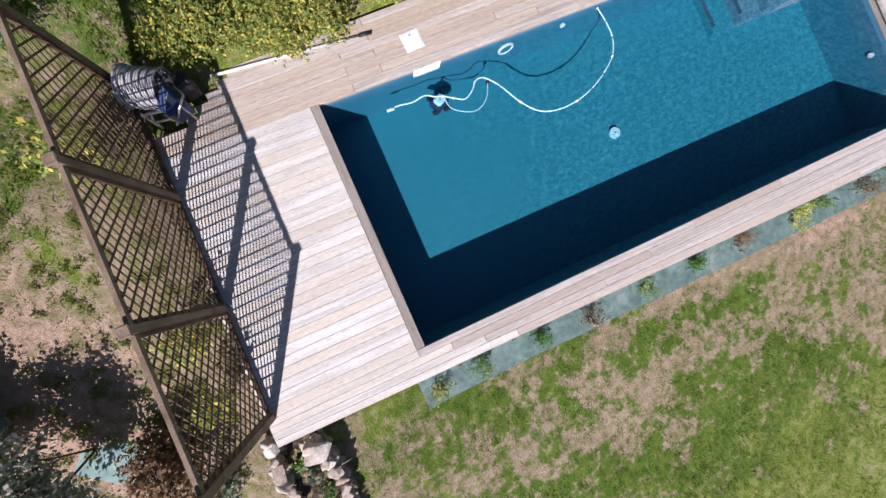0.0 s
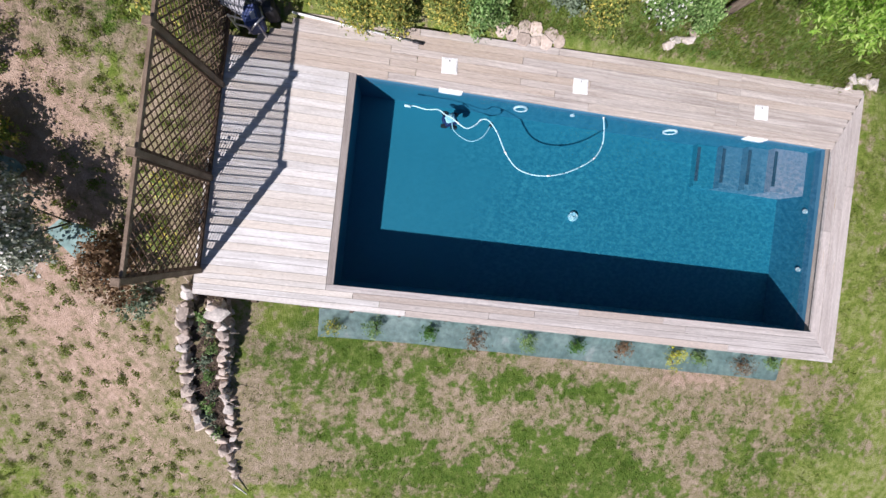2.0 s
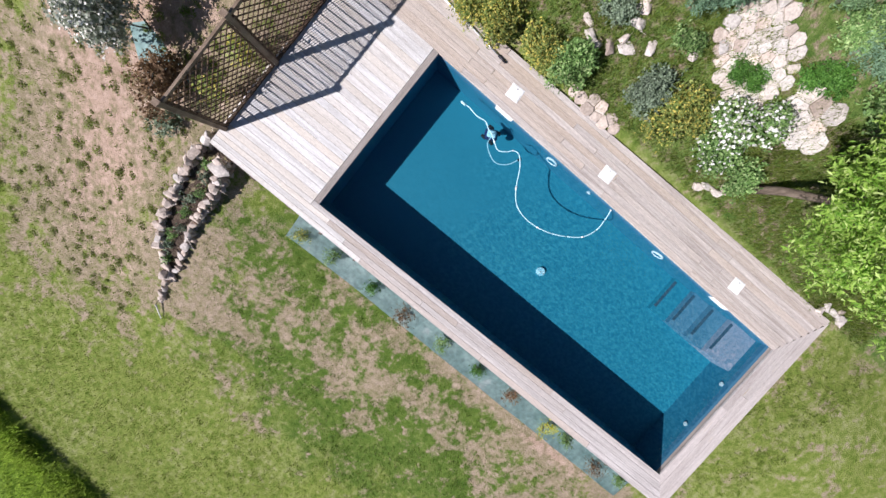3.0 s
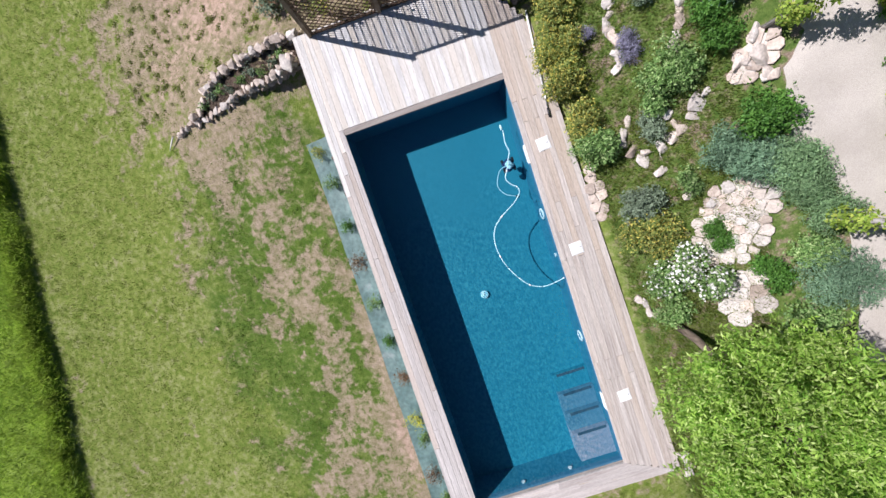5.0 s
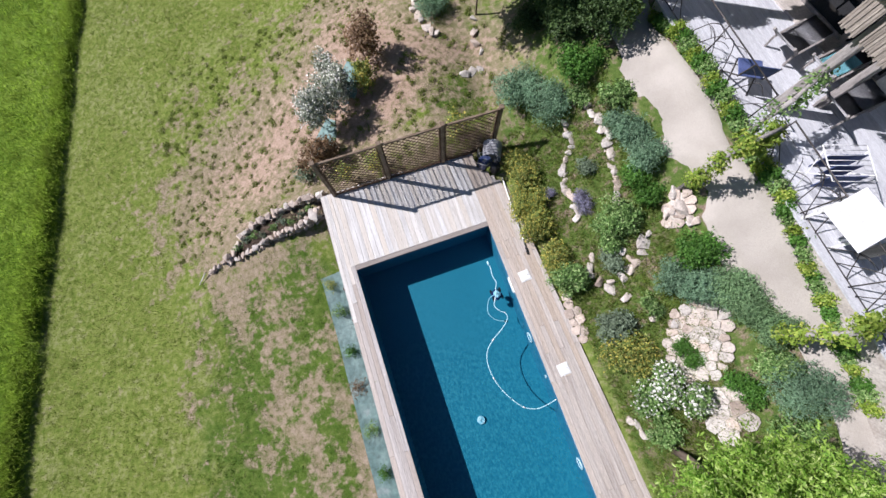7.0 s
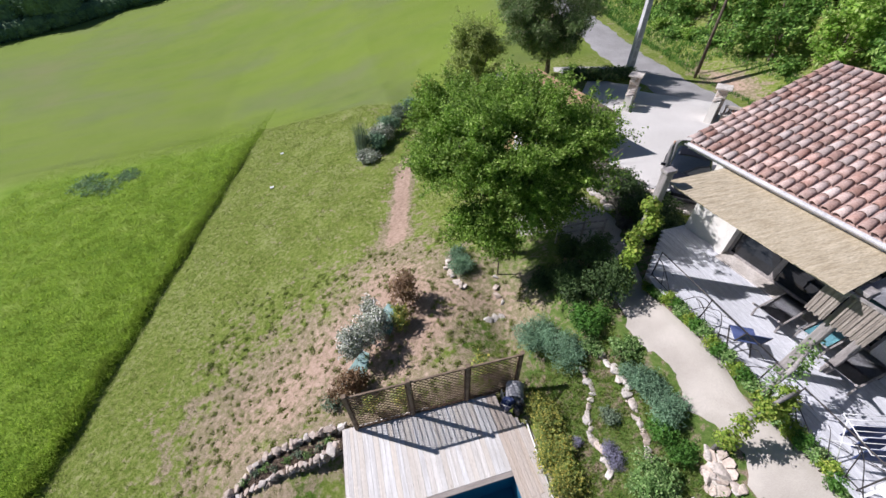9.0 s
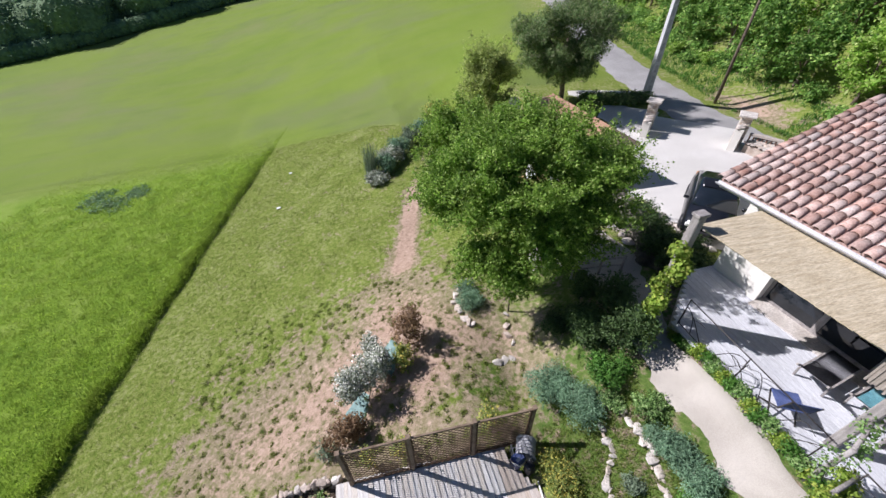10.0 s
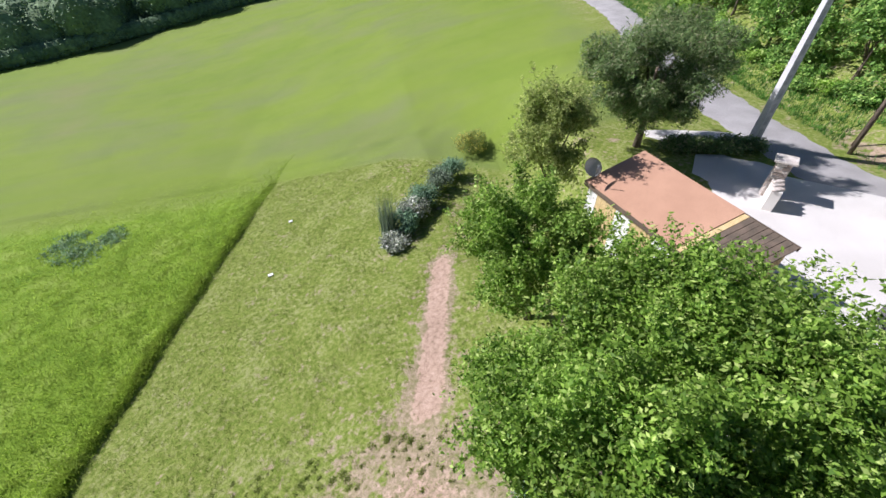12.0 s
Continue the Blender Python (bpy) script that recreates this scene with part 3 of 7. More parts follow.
def ground(x, y):
    """Height of the ground: meadow falling to the west, garden bank rising to the terrace, drive and wooded bank."""
    x, y = np.asarray(x, float), np.asarray(y, float)
    side = 0.17 * np.clip(x, -12, 3) + 0.07 * np.clip(x + 12, -60, 0)
    rolling = 0.17 * (-12 + eased(x + 12, 6) - eased(x - 3, 6)) - 0.07 * (eased(-12 - x, 8) - eased(-72 - x, 8))
    w = -0.6 + side + (rolling - side) * ss(38, 75, y) - 0.03 * np.minimum(y, 60) + 0.02 * np.maximum(0, y - 60)
    w = w + 0.5 * np.exp(-(((x + 4.4) / 2.4) ** 2 + ((y - 7.6) / 2.0) ** 2))
    w = w + 1.25 * ss(-6, 2, x) * ss(4, 8, y) * (1 - ss(11, 18, y))
    yy = np.clip(y, -7, 8)
    e = np.minimum(-0.04 + (np.maximum(x, 3.1) - 3.1) * (0.55 + 0.05 * yy), 2.15 + 0.03 * yy + 0.5 * ss(6.0, 7.0, x) * (1 - ss(6.5, 8.5, y)))
    k = np.where(y < 7.4, ss(-2.6, 3.1, x), ss(1.0, 4.5, x))
    z = w + (e - w) * k * (1 - ss(9, 13, y))
    k2 = ss(2.5, 7.5, x) * ss(9, 13, y) * (1 - ss(18, 24, y))
    z = z + (np.maximum(z, 1.0 + 1.0 * ss(5.2, 6.8, x) * (1 - ss(14.5, 17.5, y))) - z) * k2
    d = 2.0 + 0.06 * np.clip(y - 22, 0, 40)
    far = np.clip(y - 30, 0, 200)
    kd = np.where(y < 30, ss(9.0, 10.2, x) * ss(10.2, 12, y), ss(9.0 - far * 0.9, 10.2 + far * 0.8, x))
    kd = np.maximum(kd, ss(7.2, 12, x) * ss(8, 11, y) * 0.4)
    z = z + (d - z) * kd
    bank = np.clip(x - (22.6 + 0.06 * (y - 20) + 0.1 * far), 0, 30)
    z = z + np.minimum(bank * 0.45, 8)
    z = z + 0.28 * ss(0.12, -0.3, x - mow_x(y)) * ss(37.8, 30.0, y)
    z = z - 0.10 * np.exp(-((y - field_y(x)) / 0.25) ** 2) * (x < 6)
    under = (x > -2.72) & (x < 3.02 - 0.033 * (y + 5.6)) & (y > -5.55) & (y < 7.35)
    z = np.where(under, np.minimum(z, -0.3), z)
    pit = (x > -2.35) & (x < 2.3) & (y > -5.35) & (y < 5.45)
    return np.where(pit, -2.4, z)


def gz(x, y):
    return float(ground(x, y))


def patch(x, y, cx, cy, rx, ry):
    return np.exp(-(((x - cx) / rx) ** 2 + ((y - cy) / ry) ** 2))


CLUMP = np.random.default_rng(23).random((97, 97))


def clump(x, y, size=0.95, shift=0.0):
    """Uneven patches about size across, 0 to 1 round a mean of a half."""
    x, y = np.asarray(x, float) + 200 + shift, np.asarray(y, float) + 200 + shift * 0.7
    total, weight = 0.0, 0.0
    for k, w in ((1.0, 1.0), (0.5, 0.75), (0.29, 0.5)):
        u, v = x / (size * k) + 17.3 * w, y / (size * k * 1.25) + 5.1 * w
        i, j = np.floor(u).astype(int), np.floor(v).astype(int)
        fu, fv = u - i, v - j
        fu, fv = fu * fu * (3 - 2 * fu), fv * fv * (3 - 2 * fv)
        i0, i1, j0, j1 = i % 97, (i + 1) % 97, j % 97, (j + 1) % 97
        total = total + w * ((CLUMP[i0, j0] * (1 - fu) + CLUMP[i1, j0] * fu) * (1 - fv) + (CLUMP[i0, j1] * (1 - fu) + CLUMP[i1, j1] * fu) * fv)
        weight += w
    return np.clip((total / weight - 0.5) * 1.5 + 0.5, 0, 1)


def cover(x, y):
    """Dryness, meadow, garden soil and far field at a place, each 0 to 1."""
    dry = 0.22 + 0.69 * patch(x, y, -0.5, 10.5, 4.2, 3.6) + 0.46 * patch(x, y, -6.2, 9.5, 3.0, 2.8) + 0.29 * patch(x, y, -5.6, 4.6, 1.9, 2.0) - 0.25 * patch(x, y, -3.6, 5.2, 1.0, 1.2)
    dry = dry + 0.20 * patch(x, y, -5.2, 1.2, 1.3, 2.4) + 0.25 * patch(x, y, -3.5, -3.5, 0.5, 4.0) + 0.20 * patch(x, y, -5.2, -4.0, 1.9, 2.8) + 0.36 * patch(x, y, 3.6, 9.6, 1.9, 2.2)
    dry = dry + 0.30 * patch(x, y, 0.0, 14.5, 1.6, 3.5) - 0.16 * patch(x, y, -11, 5, 4.0, 14) + 0.06 * patch(x, y, -6, 20, 5, 7)
    dry = dry + 0.75 * patch(x, y, 23.0, 21.4, 0.9, 2.4)
    dry = dry + 0.09 * patch(x, y, -4.6, -0.5, 2.0, 6.5) + 0.04 * patch(x, y, -3.5, 21, 5.5, 9) + 0.12 * patch(x, y, -3.4, 6.2, 0.8, 0.7)
    dry = dry + 1.1 * np.exp(-((x - 0.55 - 0.245 * (y - 15.9)) / 0.5) ** 2) * ss(15.2, 16.4, y) * ss(23.9, 22.4, y)
    dry = dry - 0.55 * patch(x, y, 2.4, 9.0, 1.0, 0.8) - 0.25 * patch(x, y, 0.9, 8.5, 0.5, 0.4)
    dry = dry + 0.34 * patch(x, y, -3.5, -0.4, 0.22, 4.6) + (0.06 + 0.60 * patch(x, y, -5.4, 0.6, 3.6, 7.5)) * (clump(x, y) - 0.5)
    dry = dry - 0.13 * ss(11.5, 17.0, y) * ss(1.5, -1.5, x)
    edge = mow_x(y)
    north = field_y(x)
    tall = ss(edge + 0.12, edge - 0.12, x) * ss(north + 0.4, north - 3.0, y)
    far = np.maximum(ss(-0.25, 0.25, y - north), ss(edge + 0.3, edge - 0.3, x) * ss(north - 3.0, north + 0.4, y))
    far = far * ss(21, 17, x - np.clip(y - 40, 0, 60) * 0.2)
    soil = ss(2.95, 3.3, x - np.clip(y - 7.6, 0, 1.6)) * ss(13, 10, y) * ss(9.6, 8.8, x)
    soil = np.maximum(soil, 0.7 * patch(x, y, 6.0, 12.0, 3.0, 2.6))
    return np.clip(dry, 0, 1), np.clip(tall, 0, 1), np.clip(soil, 0, 1), np.clip(far, 0, 1)


def lushness(x, y):
    """Clover-rich darker turf on the slope below the pool."""
    deep = 0.95 * patch(x, y, -4.8, 0.5, 3.4, 7.4) + 0.8 * patch(x, y, 2.4, 9.0, 1.1, 0.9)
    return np.clip(deep + (0.15 + 0.9 * deep) * (clump(x, y, 0.7, 31.0) - 0.5), 0, 1)


def field_y(x):
    """The edge between lawn or meadow and the far field."""
    return np.interp(x, [-60, -22, -11, -7, 1, 7.4, 12], [38.5, 37.4, 37.0, 35.7, 34.5, 30.2, 28.5])


def mow_x(y):
    """The edge of the mown lawn."""
    return -14.65 + 0.187 * y + 0.05 * np.sin(y * 1.3) + 0.0006 * (y - 10) ** 2


def spread(lo, hi, step, far, grow=1.22):
    mid = list(np.arange(lo, hi + 1e-6, step))
    out, s = [], step
    p = hi
    while p < far:
        s *= grow
        p += s
        out.append(p)
    low, s = [], step
    p = lo
    while p > -far:
        s *= grow
        p -= s
        low.append(p)
    return np.array(low[::-1] + mid + out)


def build_ground():
    xs, ys = spread(-18, 26, 0.3, 900), spread(-12, 42, 0.3, 900)
    gx, gy = np.meshgrid(xs, ys)
    z = ground(gx, gy)
    bumps = 0.03 * np.sin(gx * 1.9 + np.sin(gy * 1.1)) * np.cos(gy * 1.6 + 0.7 * np.sin(gx))
    garden = (np.abs(gx) < 16) & (gy < 40)
    z = z + np.where(garden & (z > -2.3), bumps, 0)
    v = np.c_[gx.ravel(), gy.ravel(), z.ravel()]
    nx, ny = len(xs), len(ys)
    i = (np.arange(ny - 1)[:, None] * nx + np.arange(nx - 1)[None]).ravel()
    f = np.c_[i, i + 1, i + nx + 1, i + nx]
    me = bpy.data.meshes.new("ground")
    me.vertices.add(len(v))
    me.vertices.foreach_set("co", v.astype(np.float32).ravel())
    me.loops.add(f.size)
    me.loops.foreach_set("vertex_index", f.astype(np.int32).ravel())
    me.polygons.add(len(f))
    me.polygons.foreach_set("loop_start", np.arange(0, f.size, 4, dtype=np.int32))
    me.polygons.foreach_set("use_smooth", np.ones(len(f), dtype=bool))
    me.update()
    me.validate()
    dry, tall, soil, far = cover(v[:, 0], v[:, 1])
    a = me.attributes.new("cover", "FLOAT_COLOR", "POINT")
    a.data.foreach_set("color", np.c_[dry, tall, soil, far].astype(np.float32).ravel())
    lu = me.attributes.new("lush", "FLOAT", "POINT")
    lu.data.foreach_set("value", lushness(v[:, 0], v[:, 1]).astype(np.float32))
    me.materials.append(GROUND)
    ob = new("ground", me)
    tagged(ob, "patchy lawn, bare earth and green meadow sloping down past the pool", "ground", kind="structure")


build_ground()


def ribbon(name, line, material, label, category, lift=0.03, across=6, kind="structure"):
    """A strip laid on the ground along (x, y, width) stations."""
    bm = bmesh.new()
    pts = []
    for (x0, y0, w0), (x1, y1, w1) in zip(line, line[1:]):
        n = max(2, int(math.hypot(x1 - x0, y1 - y0) / 0.4))
        pts += [(x0 + (x1 - x0) * i / n, y0 + (y1 - y0) * i / n, w0 + (w1 - w0) * i / n) for i in range(n)]
    pts.append(line[-1])
    rows = []
    for i, (x, y, w) in enumerate(pts):
        a, b = pts[max(i - 3, 0)], pts[min(i + 3, len(pts) - 1)]
        d = Vector((b[0] - a[0], b[1] - a[1])).normalized()
        wob = 1 + 0.08 * math.sin(i * 1.7) + 0.06 * math.sin(i * 0.6 + 1)
        row = []
        for k in range(across + 1):
            u = (k / across - 0.5) * w * (wob if k in (0, across) else 1)
            px, py = x - d.y * u, y + d.x * u
            row.append(bm.verts.new((px, py, gz(px, py) + (lift if 0 < k < across else -0.04))))
        rows.append(row)
    for a, b in zip(rows, rows[1:]):
        for k in range(across):
            bm.faces.new((a[k], a[k + 1], b[k + 1], b[k])).smooth = True
    bmesh.ops.recalc_face_normals(bm, faces=bm.faces)
    ob = part(name, bm, material)
    return tagged(ob, label, category, kind=kind)


ribbon("road", [(22.5, -30, 3.8), (20.2, 8, 3.8), (19.6, 20, 3.8), (19.7, 28, 3.7), (21.3, 38, 3.6), (24.5, 49, 3.6), (25.8, 56, 3.5), (24.5, 66, 3.5), (20, 82, 3.5), (14, 110, 3.5)],
       ASPHALT, "narrow grey asphalt lane running past the drive", "road", 0.05)
ribbon("drive", [(12.4, 10.8, 3.6), (13.4, 12.9, 6.2), (14.5, 16.2, 8.4), (16.3, 19.2, 7.8), (18.2, 21.2, 6.6)], CONCRETE, "pale compacted gravel drive, bright in the sun", "drive", 0.06, 10)
ribbon("drive_apron", [(16.6, 21.6, 3.4), (15.2, 23.0, 3.2), (14.3, 23.7, 2.2)], CONCRETE, "pale gravel apron beside the gate and the low shrub row", "drive", 0.05, 10)
ribbon("lane_shoulder", [(13.7, 26.8, 0.7), (14.6, 26.4, 1.4), (16.5, 25.7, 1.8), (18.6, 25.0, 1.6)], CONCRETE, "pale gravel shoulder between the low shrub row and the lane", "shoulder", 0.045, 8)
ribbon("gravel_path", [(5.2, 13.9, 1.2), (6.3, 13.4, 2.2), (7.4, 12.6, 2.8), (7.6, 11.4, 2.4), (7.0, 9.7, 1.7), (6.5, 7.8, 1.2), (6.42, 6.6, 1.25), (6.5, 5.5, 1.25), (6.45, 4.7, 1.25), (6.55, 4.2, 0.8), (6.7, 3.5, 0.9), (6.6, 3.0, 1.3), (6.58, 2.3, 1.4), (6.6, 1.8, 1.35), (6.8, 1.2, 1.1), (6.95, 0.6, 0.9), (7.05, -0.4, 0.9), (7.1, -1.6, 0.9), (7.2, -3.0, 1.2), (7.2, -7.0, 2.0)],
       GRAVEL, "beige fine-gravel garden path between planted beds", "path", 0.035)



# ---- pool and deck ----
PX0, PX1, PY0, PY1 = -2.08, 1.88, -5.0, 5.0
FLOOR_Z, WATER_Z = -1.12, -0.24


def build_pool():
    pool = thing("swimming_pool", "rectangular swimming pool with blue-grey liner and clear water", "swimming pool")
    bm = bmesh.new()
    # floor colour holds the teal of deep water over a grey liner
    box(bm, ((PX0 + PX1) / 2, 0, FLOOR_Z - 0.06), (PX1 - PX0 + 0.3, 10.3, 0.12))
    part("pool_floor", bm, LINER_F, pool, "liner floor with deep-water tint in its colour")
    for c, s in (((PX0 - 0.06, 0, -0.66), (0.12, 10.24, 1.0)), ((PX1 + 0.06, 0, -0.66), (0.12, 10.24, 1.0)),
                 (((PX0 + PX1) / 2, PY0 - 0.06, -0.66), (PX1 - PX0, 0.12, 1.0)), (((PX0 + PX1) / 2, PY1 + 0.06, -0.66), (PX1 - PX0, 0.12, 1.0))):
        wall = part("pool_wall", box(bmesh.new(), (c[0], c[1], -0.76), (s[0], s[1], 0.8)), LINER_W, pool, "liner wall with deep-water tint in its colour")
        # same liner: paler strip on top stands in for thinner water
        part("shallow_tint_band", box(bmesh.new(), (c[0], c[1], -0.26), (s[0], s[1], 0.198)), LINER_B, wall, "upper strip of the liner, paler for shallow-water tint")
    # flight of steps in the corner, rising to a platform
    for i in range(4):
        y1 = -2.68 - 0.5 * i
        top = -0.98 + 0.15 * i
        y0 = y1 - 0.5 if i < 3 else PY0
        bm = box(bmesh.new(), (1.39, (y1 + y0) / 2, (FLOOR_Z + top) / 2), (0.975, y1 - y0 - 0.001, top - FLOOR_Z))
        # step colour follows water depth: teal low down, grey at the top
        st = part("step", bm, (LINER_F, LINER_M, LINER_M, LINER_S)[i], pool, "liner step, its colour tinted for the water depth")
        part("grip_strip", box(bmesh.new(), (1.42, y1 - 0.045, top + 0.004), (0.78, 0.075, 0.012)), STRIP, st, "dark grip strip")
    # fittings
    for y in (3.2, -3.33):
        bm = box(bmesh.new(), (PX1 - 0.012, y, -0.20), (0.03, 0.46, 0.19), bevel=0.01)
        sk = part("skimmer_mouth", bm, WHITE, pool, "white skimmer mouth in the wall")
        part("flap", box(bmesh.new(), (PX1 - 0.032, y, -0.215), (0.012, 0.38, 0.11)), WHITE, sk)
    for y in (1.70, -1.62):
        m = Matrix.Translation((PX1 - 0.015, y, -0.50)) @ Matrix.Rotation(radians(90), 4, "Y")
        li = part("pool_light", ring(bmesh.new(), m, 0.125, 0.025), WHITE, pool, "white ring of an underwater lamp")
        bm = bmesh.new()
        bmesh.ops.create_cone(bm, cap_ends=True, segments=24, radius1=0.11, radius2=0.10, depth=0.02, matrix=m)
        part("lens", bm, LINER_W, li, "unlit glass lens")
    for p, ax in (((PX1 - 0.01, 0.62, -0.42), "Y"), ((0.55, PY0 + 0.01, -0.42), "X"), ((-0.75, PY0 + 0.01, -0.42), "X")):
        bm = bmesh.new()
        bmesh.ops.create_cone(bm, cap_ends=True, segments=16, radius1=0.05, radius2=0.04, depth=0.04, matrix=Matrix.Translation(p) @ Matrix.Rotation(radians(90), 4, ax))
        part("water_inlet", bm, WHITE, pool, "small white inlet nozzle")
    dr = part("floor_drain", disc(bmesh.new(), (-0.13, 0.06, FLOOR_Z + 0.03), 0.105, 0.05), HOSE, pool, "pale round drain cover on the floor")
    for a in range(6):
        part("drain_rib", box(bmesh.new(), (-0.13, 0.06, FLOOR_Z + 0.06), (0.17, 0.012, 0.012), turn=30 * a), HOSE, dr)
    bm = bmesh.new()
    box(bm, ((PX0 + PX1) / 2, 0, WATER_Z - 0.002), (PX1 - PX0 - 0.004, 9.996, 0.004))
    for f in [f for f in bm.faces if f.normal.z < 0.5]:
        bm.faces.remove(f)
    tagged(part("water", bm, WATER), "clear rippled blue pool water in sunlight", "water", kind="structure")


build_pool()


def build_deck():
    deck = thing("pool_deck", "weathered pine plank deck round the pool, silvery and bleached", "deck")

    def west(y):
        return -2.67 + 0.22 * (y + 5.6) / 13.0

    def east(y):
        return 3.17 - 0.395 * (y + 5.6) / 12.0

    def plank(x0, x1, y0, y1, material, skew0=0.0, skew1=0.0):
        bm = bmesh.new()
        dz = random.uniform(-0.004, 0.004)
        o = [(x0 + skew0, y0), (x1 + skew0, y0), (x1 + skew1, y1), (x0 + skew1, y1)]
        prism(bm, o, -0.045 + dz, dz)
        part("plank", bm, material, deck)

    gap = 0.0045
    # north platform and the strip along the west side, planks lengthwise
    for i in range(4):
        def wx(y, k):
            return west(y) + (PX0 + 0.03 - west(y)) * k / 4
        cuts = [7.39, 3.6 + 0.5 * i, 0.2 + 0.9 * ((i * 2) % 3), -3.1 + 0.5 * i, -5.58 + 0.15 * i]
        for a, b in zip(cuts, cuts[1:]):
            bm = prism(bmesh.new(), [(wx(b, i), b + 0.004), (wx(b, i + 1) - gap, b + (0.15 if b < -5 else 0.004)), (wx(a, i + 1) - gap, a - 0.004), (wx(a, i), a - 0.004)], -0.045, random.uniform(-0.003, 0.003))
            part("plank", bm, DECK if b > 3 else DECK_W, deck)
    part("edge_board", box(bmesh.new(), ((PX0 + PX1) / 2, PY1 + 0.035, -0.028), (PX1 - PX0 - 0.06, 0.128, 0.045), bevel=0.004), EDGEB, deck, "worn brown board along the pool's end")
    n = 27
    for i in range(n):
        x0 = PX0 + 0.03 + i * (PX1 - PX0 - 0.06) / n
        plank(x0, x0 + (PX1 - PX0 - 0.06) / n - gap, PY1 + 0.105, 7.39, DECK)
    # strip along the east side
    m = 8
    for i in range(m):
        for a, b in ((ymax, ymin) for ymax, ymin in zip([7.39 - 0.02 * i if i < 3 else 6.95 - 0.19 * (i - 2), 4.4 - 0.5 * (i % 2), 1.0 + 0.7 * (i % 3) - 0.5, -2.2 - 0.5 * (i % 2)], [4.4 - 0.5 * (i % 2), 1.0 + 0.7 * (i % 3) - 0.5, -2.2 - 0.5 * (i % 2), -5.02 - 0.075 * i])):
            def ex(y, k):
                return PX1 - 0.03 + (east(y) - PX1 + 0.03) * k / m
            bm = prism(bmesh.new(), [(ex(b, i), b + 0.004), (ex(b, i + 1) - gap, b + 0.004), (ex(a, i + 1) - gap, a - 0.004), (ex(a, i), a - 0.004)], -0.045, random.uniform(-0.003, 0.003))
            part("plank", bm, DECK_E, deck)
    # south end, planks crosswise with mitred corners
    for i in range(3):
        y1, y0 = PY0 + 0.03 - i * 0.2, PY0 + 0.03 - (i + 1) * 0.2 + gap
        w1, w0 = PX0 + 0.03 - 0.205 * i, PX0 + 0.03 - 0.205 * (i + 1)
        e1, e0 = PX1 - 0.03 + 0.42 * i, PX1 - 0.03 + 0.42 * (i + 1)
        for a, b, c, d in ((w0, w1, 0.1 + 0.5 * i - 0.004, 0.1 + 0.5 * i - 0.004), (0.1 + 0.5 * i, 0.1 + 0.5 * i, e1, e0)):
            bm = prism(bmesh.new(), [(a, y0), (d, y0), (c, y1), (b, y1)], -0.045, random.uniform(-0.003, 0.003))
            part("plank", bm, DECK_S, deck)
    # inner fascia above the liner, outer skirt, joists and short posts below
    for c, s in (((PX0 - 0.012, 0, -0.105), (0.03, 10.0, 0.115)), ((PX1 + 0.012, 0, -0.105), (0.03, 10.0, 0.115)),
                 (((PX0 + PX1) / 2, PY1 + 0.012, -0.105), (PX1 - PX0, 0.03, 0.115)), (((PX0 + PX1) / 2, PY0 - 0.012, -0.105), (PX1 - PX0, 0.03, 0.115))):
        part("fascia", box(bmesh.new(), c, s), FASCIA, deck, "grey fascia board at the pool edge")
    part("skirt_board", bar(bmesh.new(), (-2.63, -5.55, -0.13), (-2.42, 7.36, -0.13), 0.03, 0.16), FASCIA, deck)
    part("skirt_board", bar(bmesh.new(), (-2.42, 7.36, -0.13), (2.2, 7.36, -0.13), 0.03, 0.16), FASCIA, deck)
    part("skirt_board", bar(bmesh.new(), (-2.63, -5.56, -0.13), (3.1, -5.56, -0.13), 0.03, 0.16), FASCIA, deck)
    for y in np.arange(-5.3, 7.3, 0.9):
        a, b = (PX0 - 0.13, PX1 + 0.13) if y < 5.1 else (9, 9)
        if y < 5.1:
            part("joist", box(bmesh.new(), ((-2.55 + a) / 2, y, -0.125), (a + 2.55, 0.06, 0.15)), JOIST, deck)
            part("joist", box(bmesh.new(), ((b + 2.72) / 2, y, -0.125), (2.72 - b, 0.06, 0.15)), JOIST, deck)
        else:
            part("joist", box(bmesh.new(), (-0.05, y, -0.125), (4.6, 0.06, 0.15)), JOIST, deck)
        zg = gz(-2.8, y)
        part("post", box(bmesh.new(), (-2.5, y, (zg - 0.25) / 2 - 0.1), (0.1, 0.1, abs(zg) + 0.05)), JOIST, deck)
    # square access lids let into the east planks
    for x, y, a in ((2.26, 3.29, 4), (2.28, 0.70, 2), (2.35, -3.22, 3)):
        lid = thing("skimmer_lid", "white square plastic lid let into the deck", "lid", "pool lids", m=pose(x, y, 0.004, 0, 0, a))
        part("cover", box(bmesh.new(), (0, 0, 0.009), (0.27, 0.27, 0.012), bevel=0.005), WHITE, lid)
        part("rim", box(bmesh.new(), (0, 0, 0.002), (0.30, 0.30, 0.006)), WHITE, lid)
        part("finger_hole", disc(bmesh.new(), (0.09, 0, 0.0155), 0.012, 0.004, 12), BLACK, lid)


build_deck()


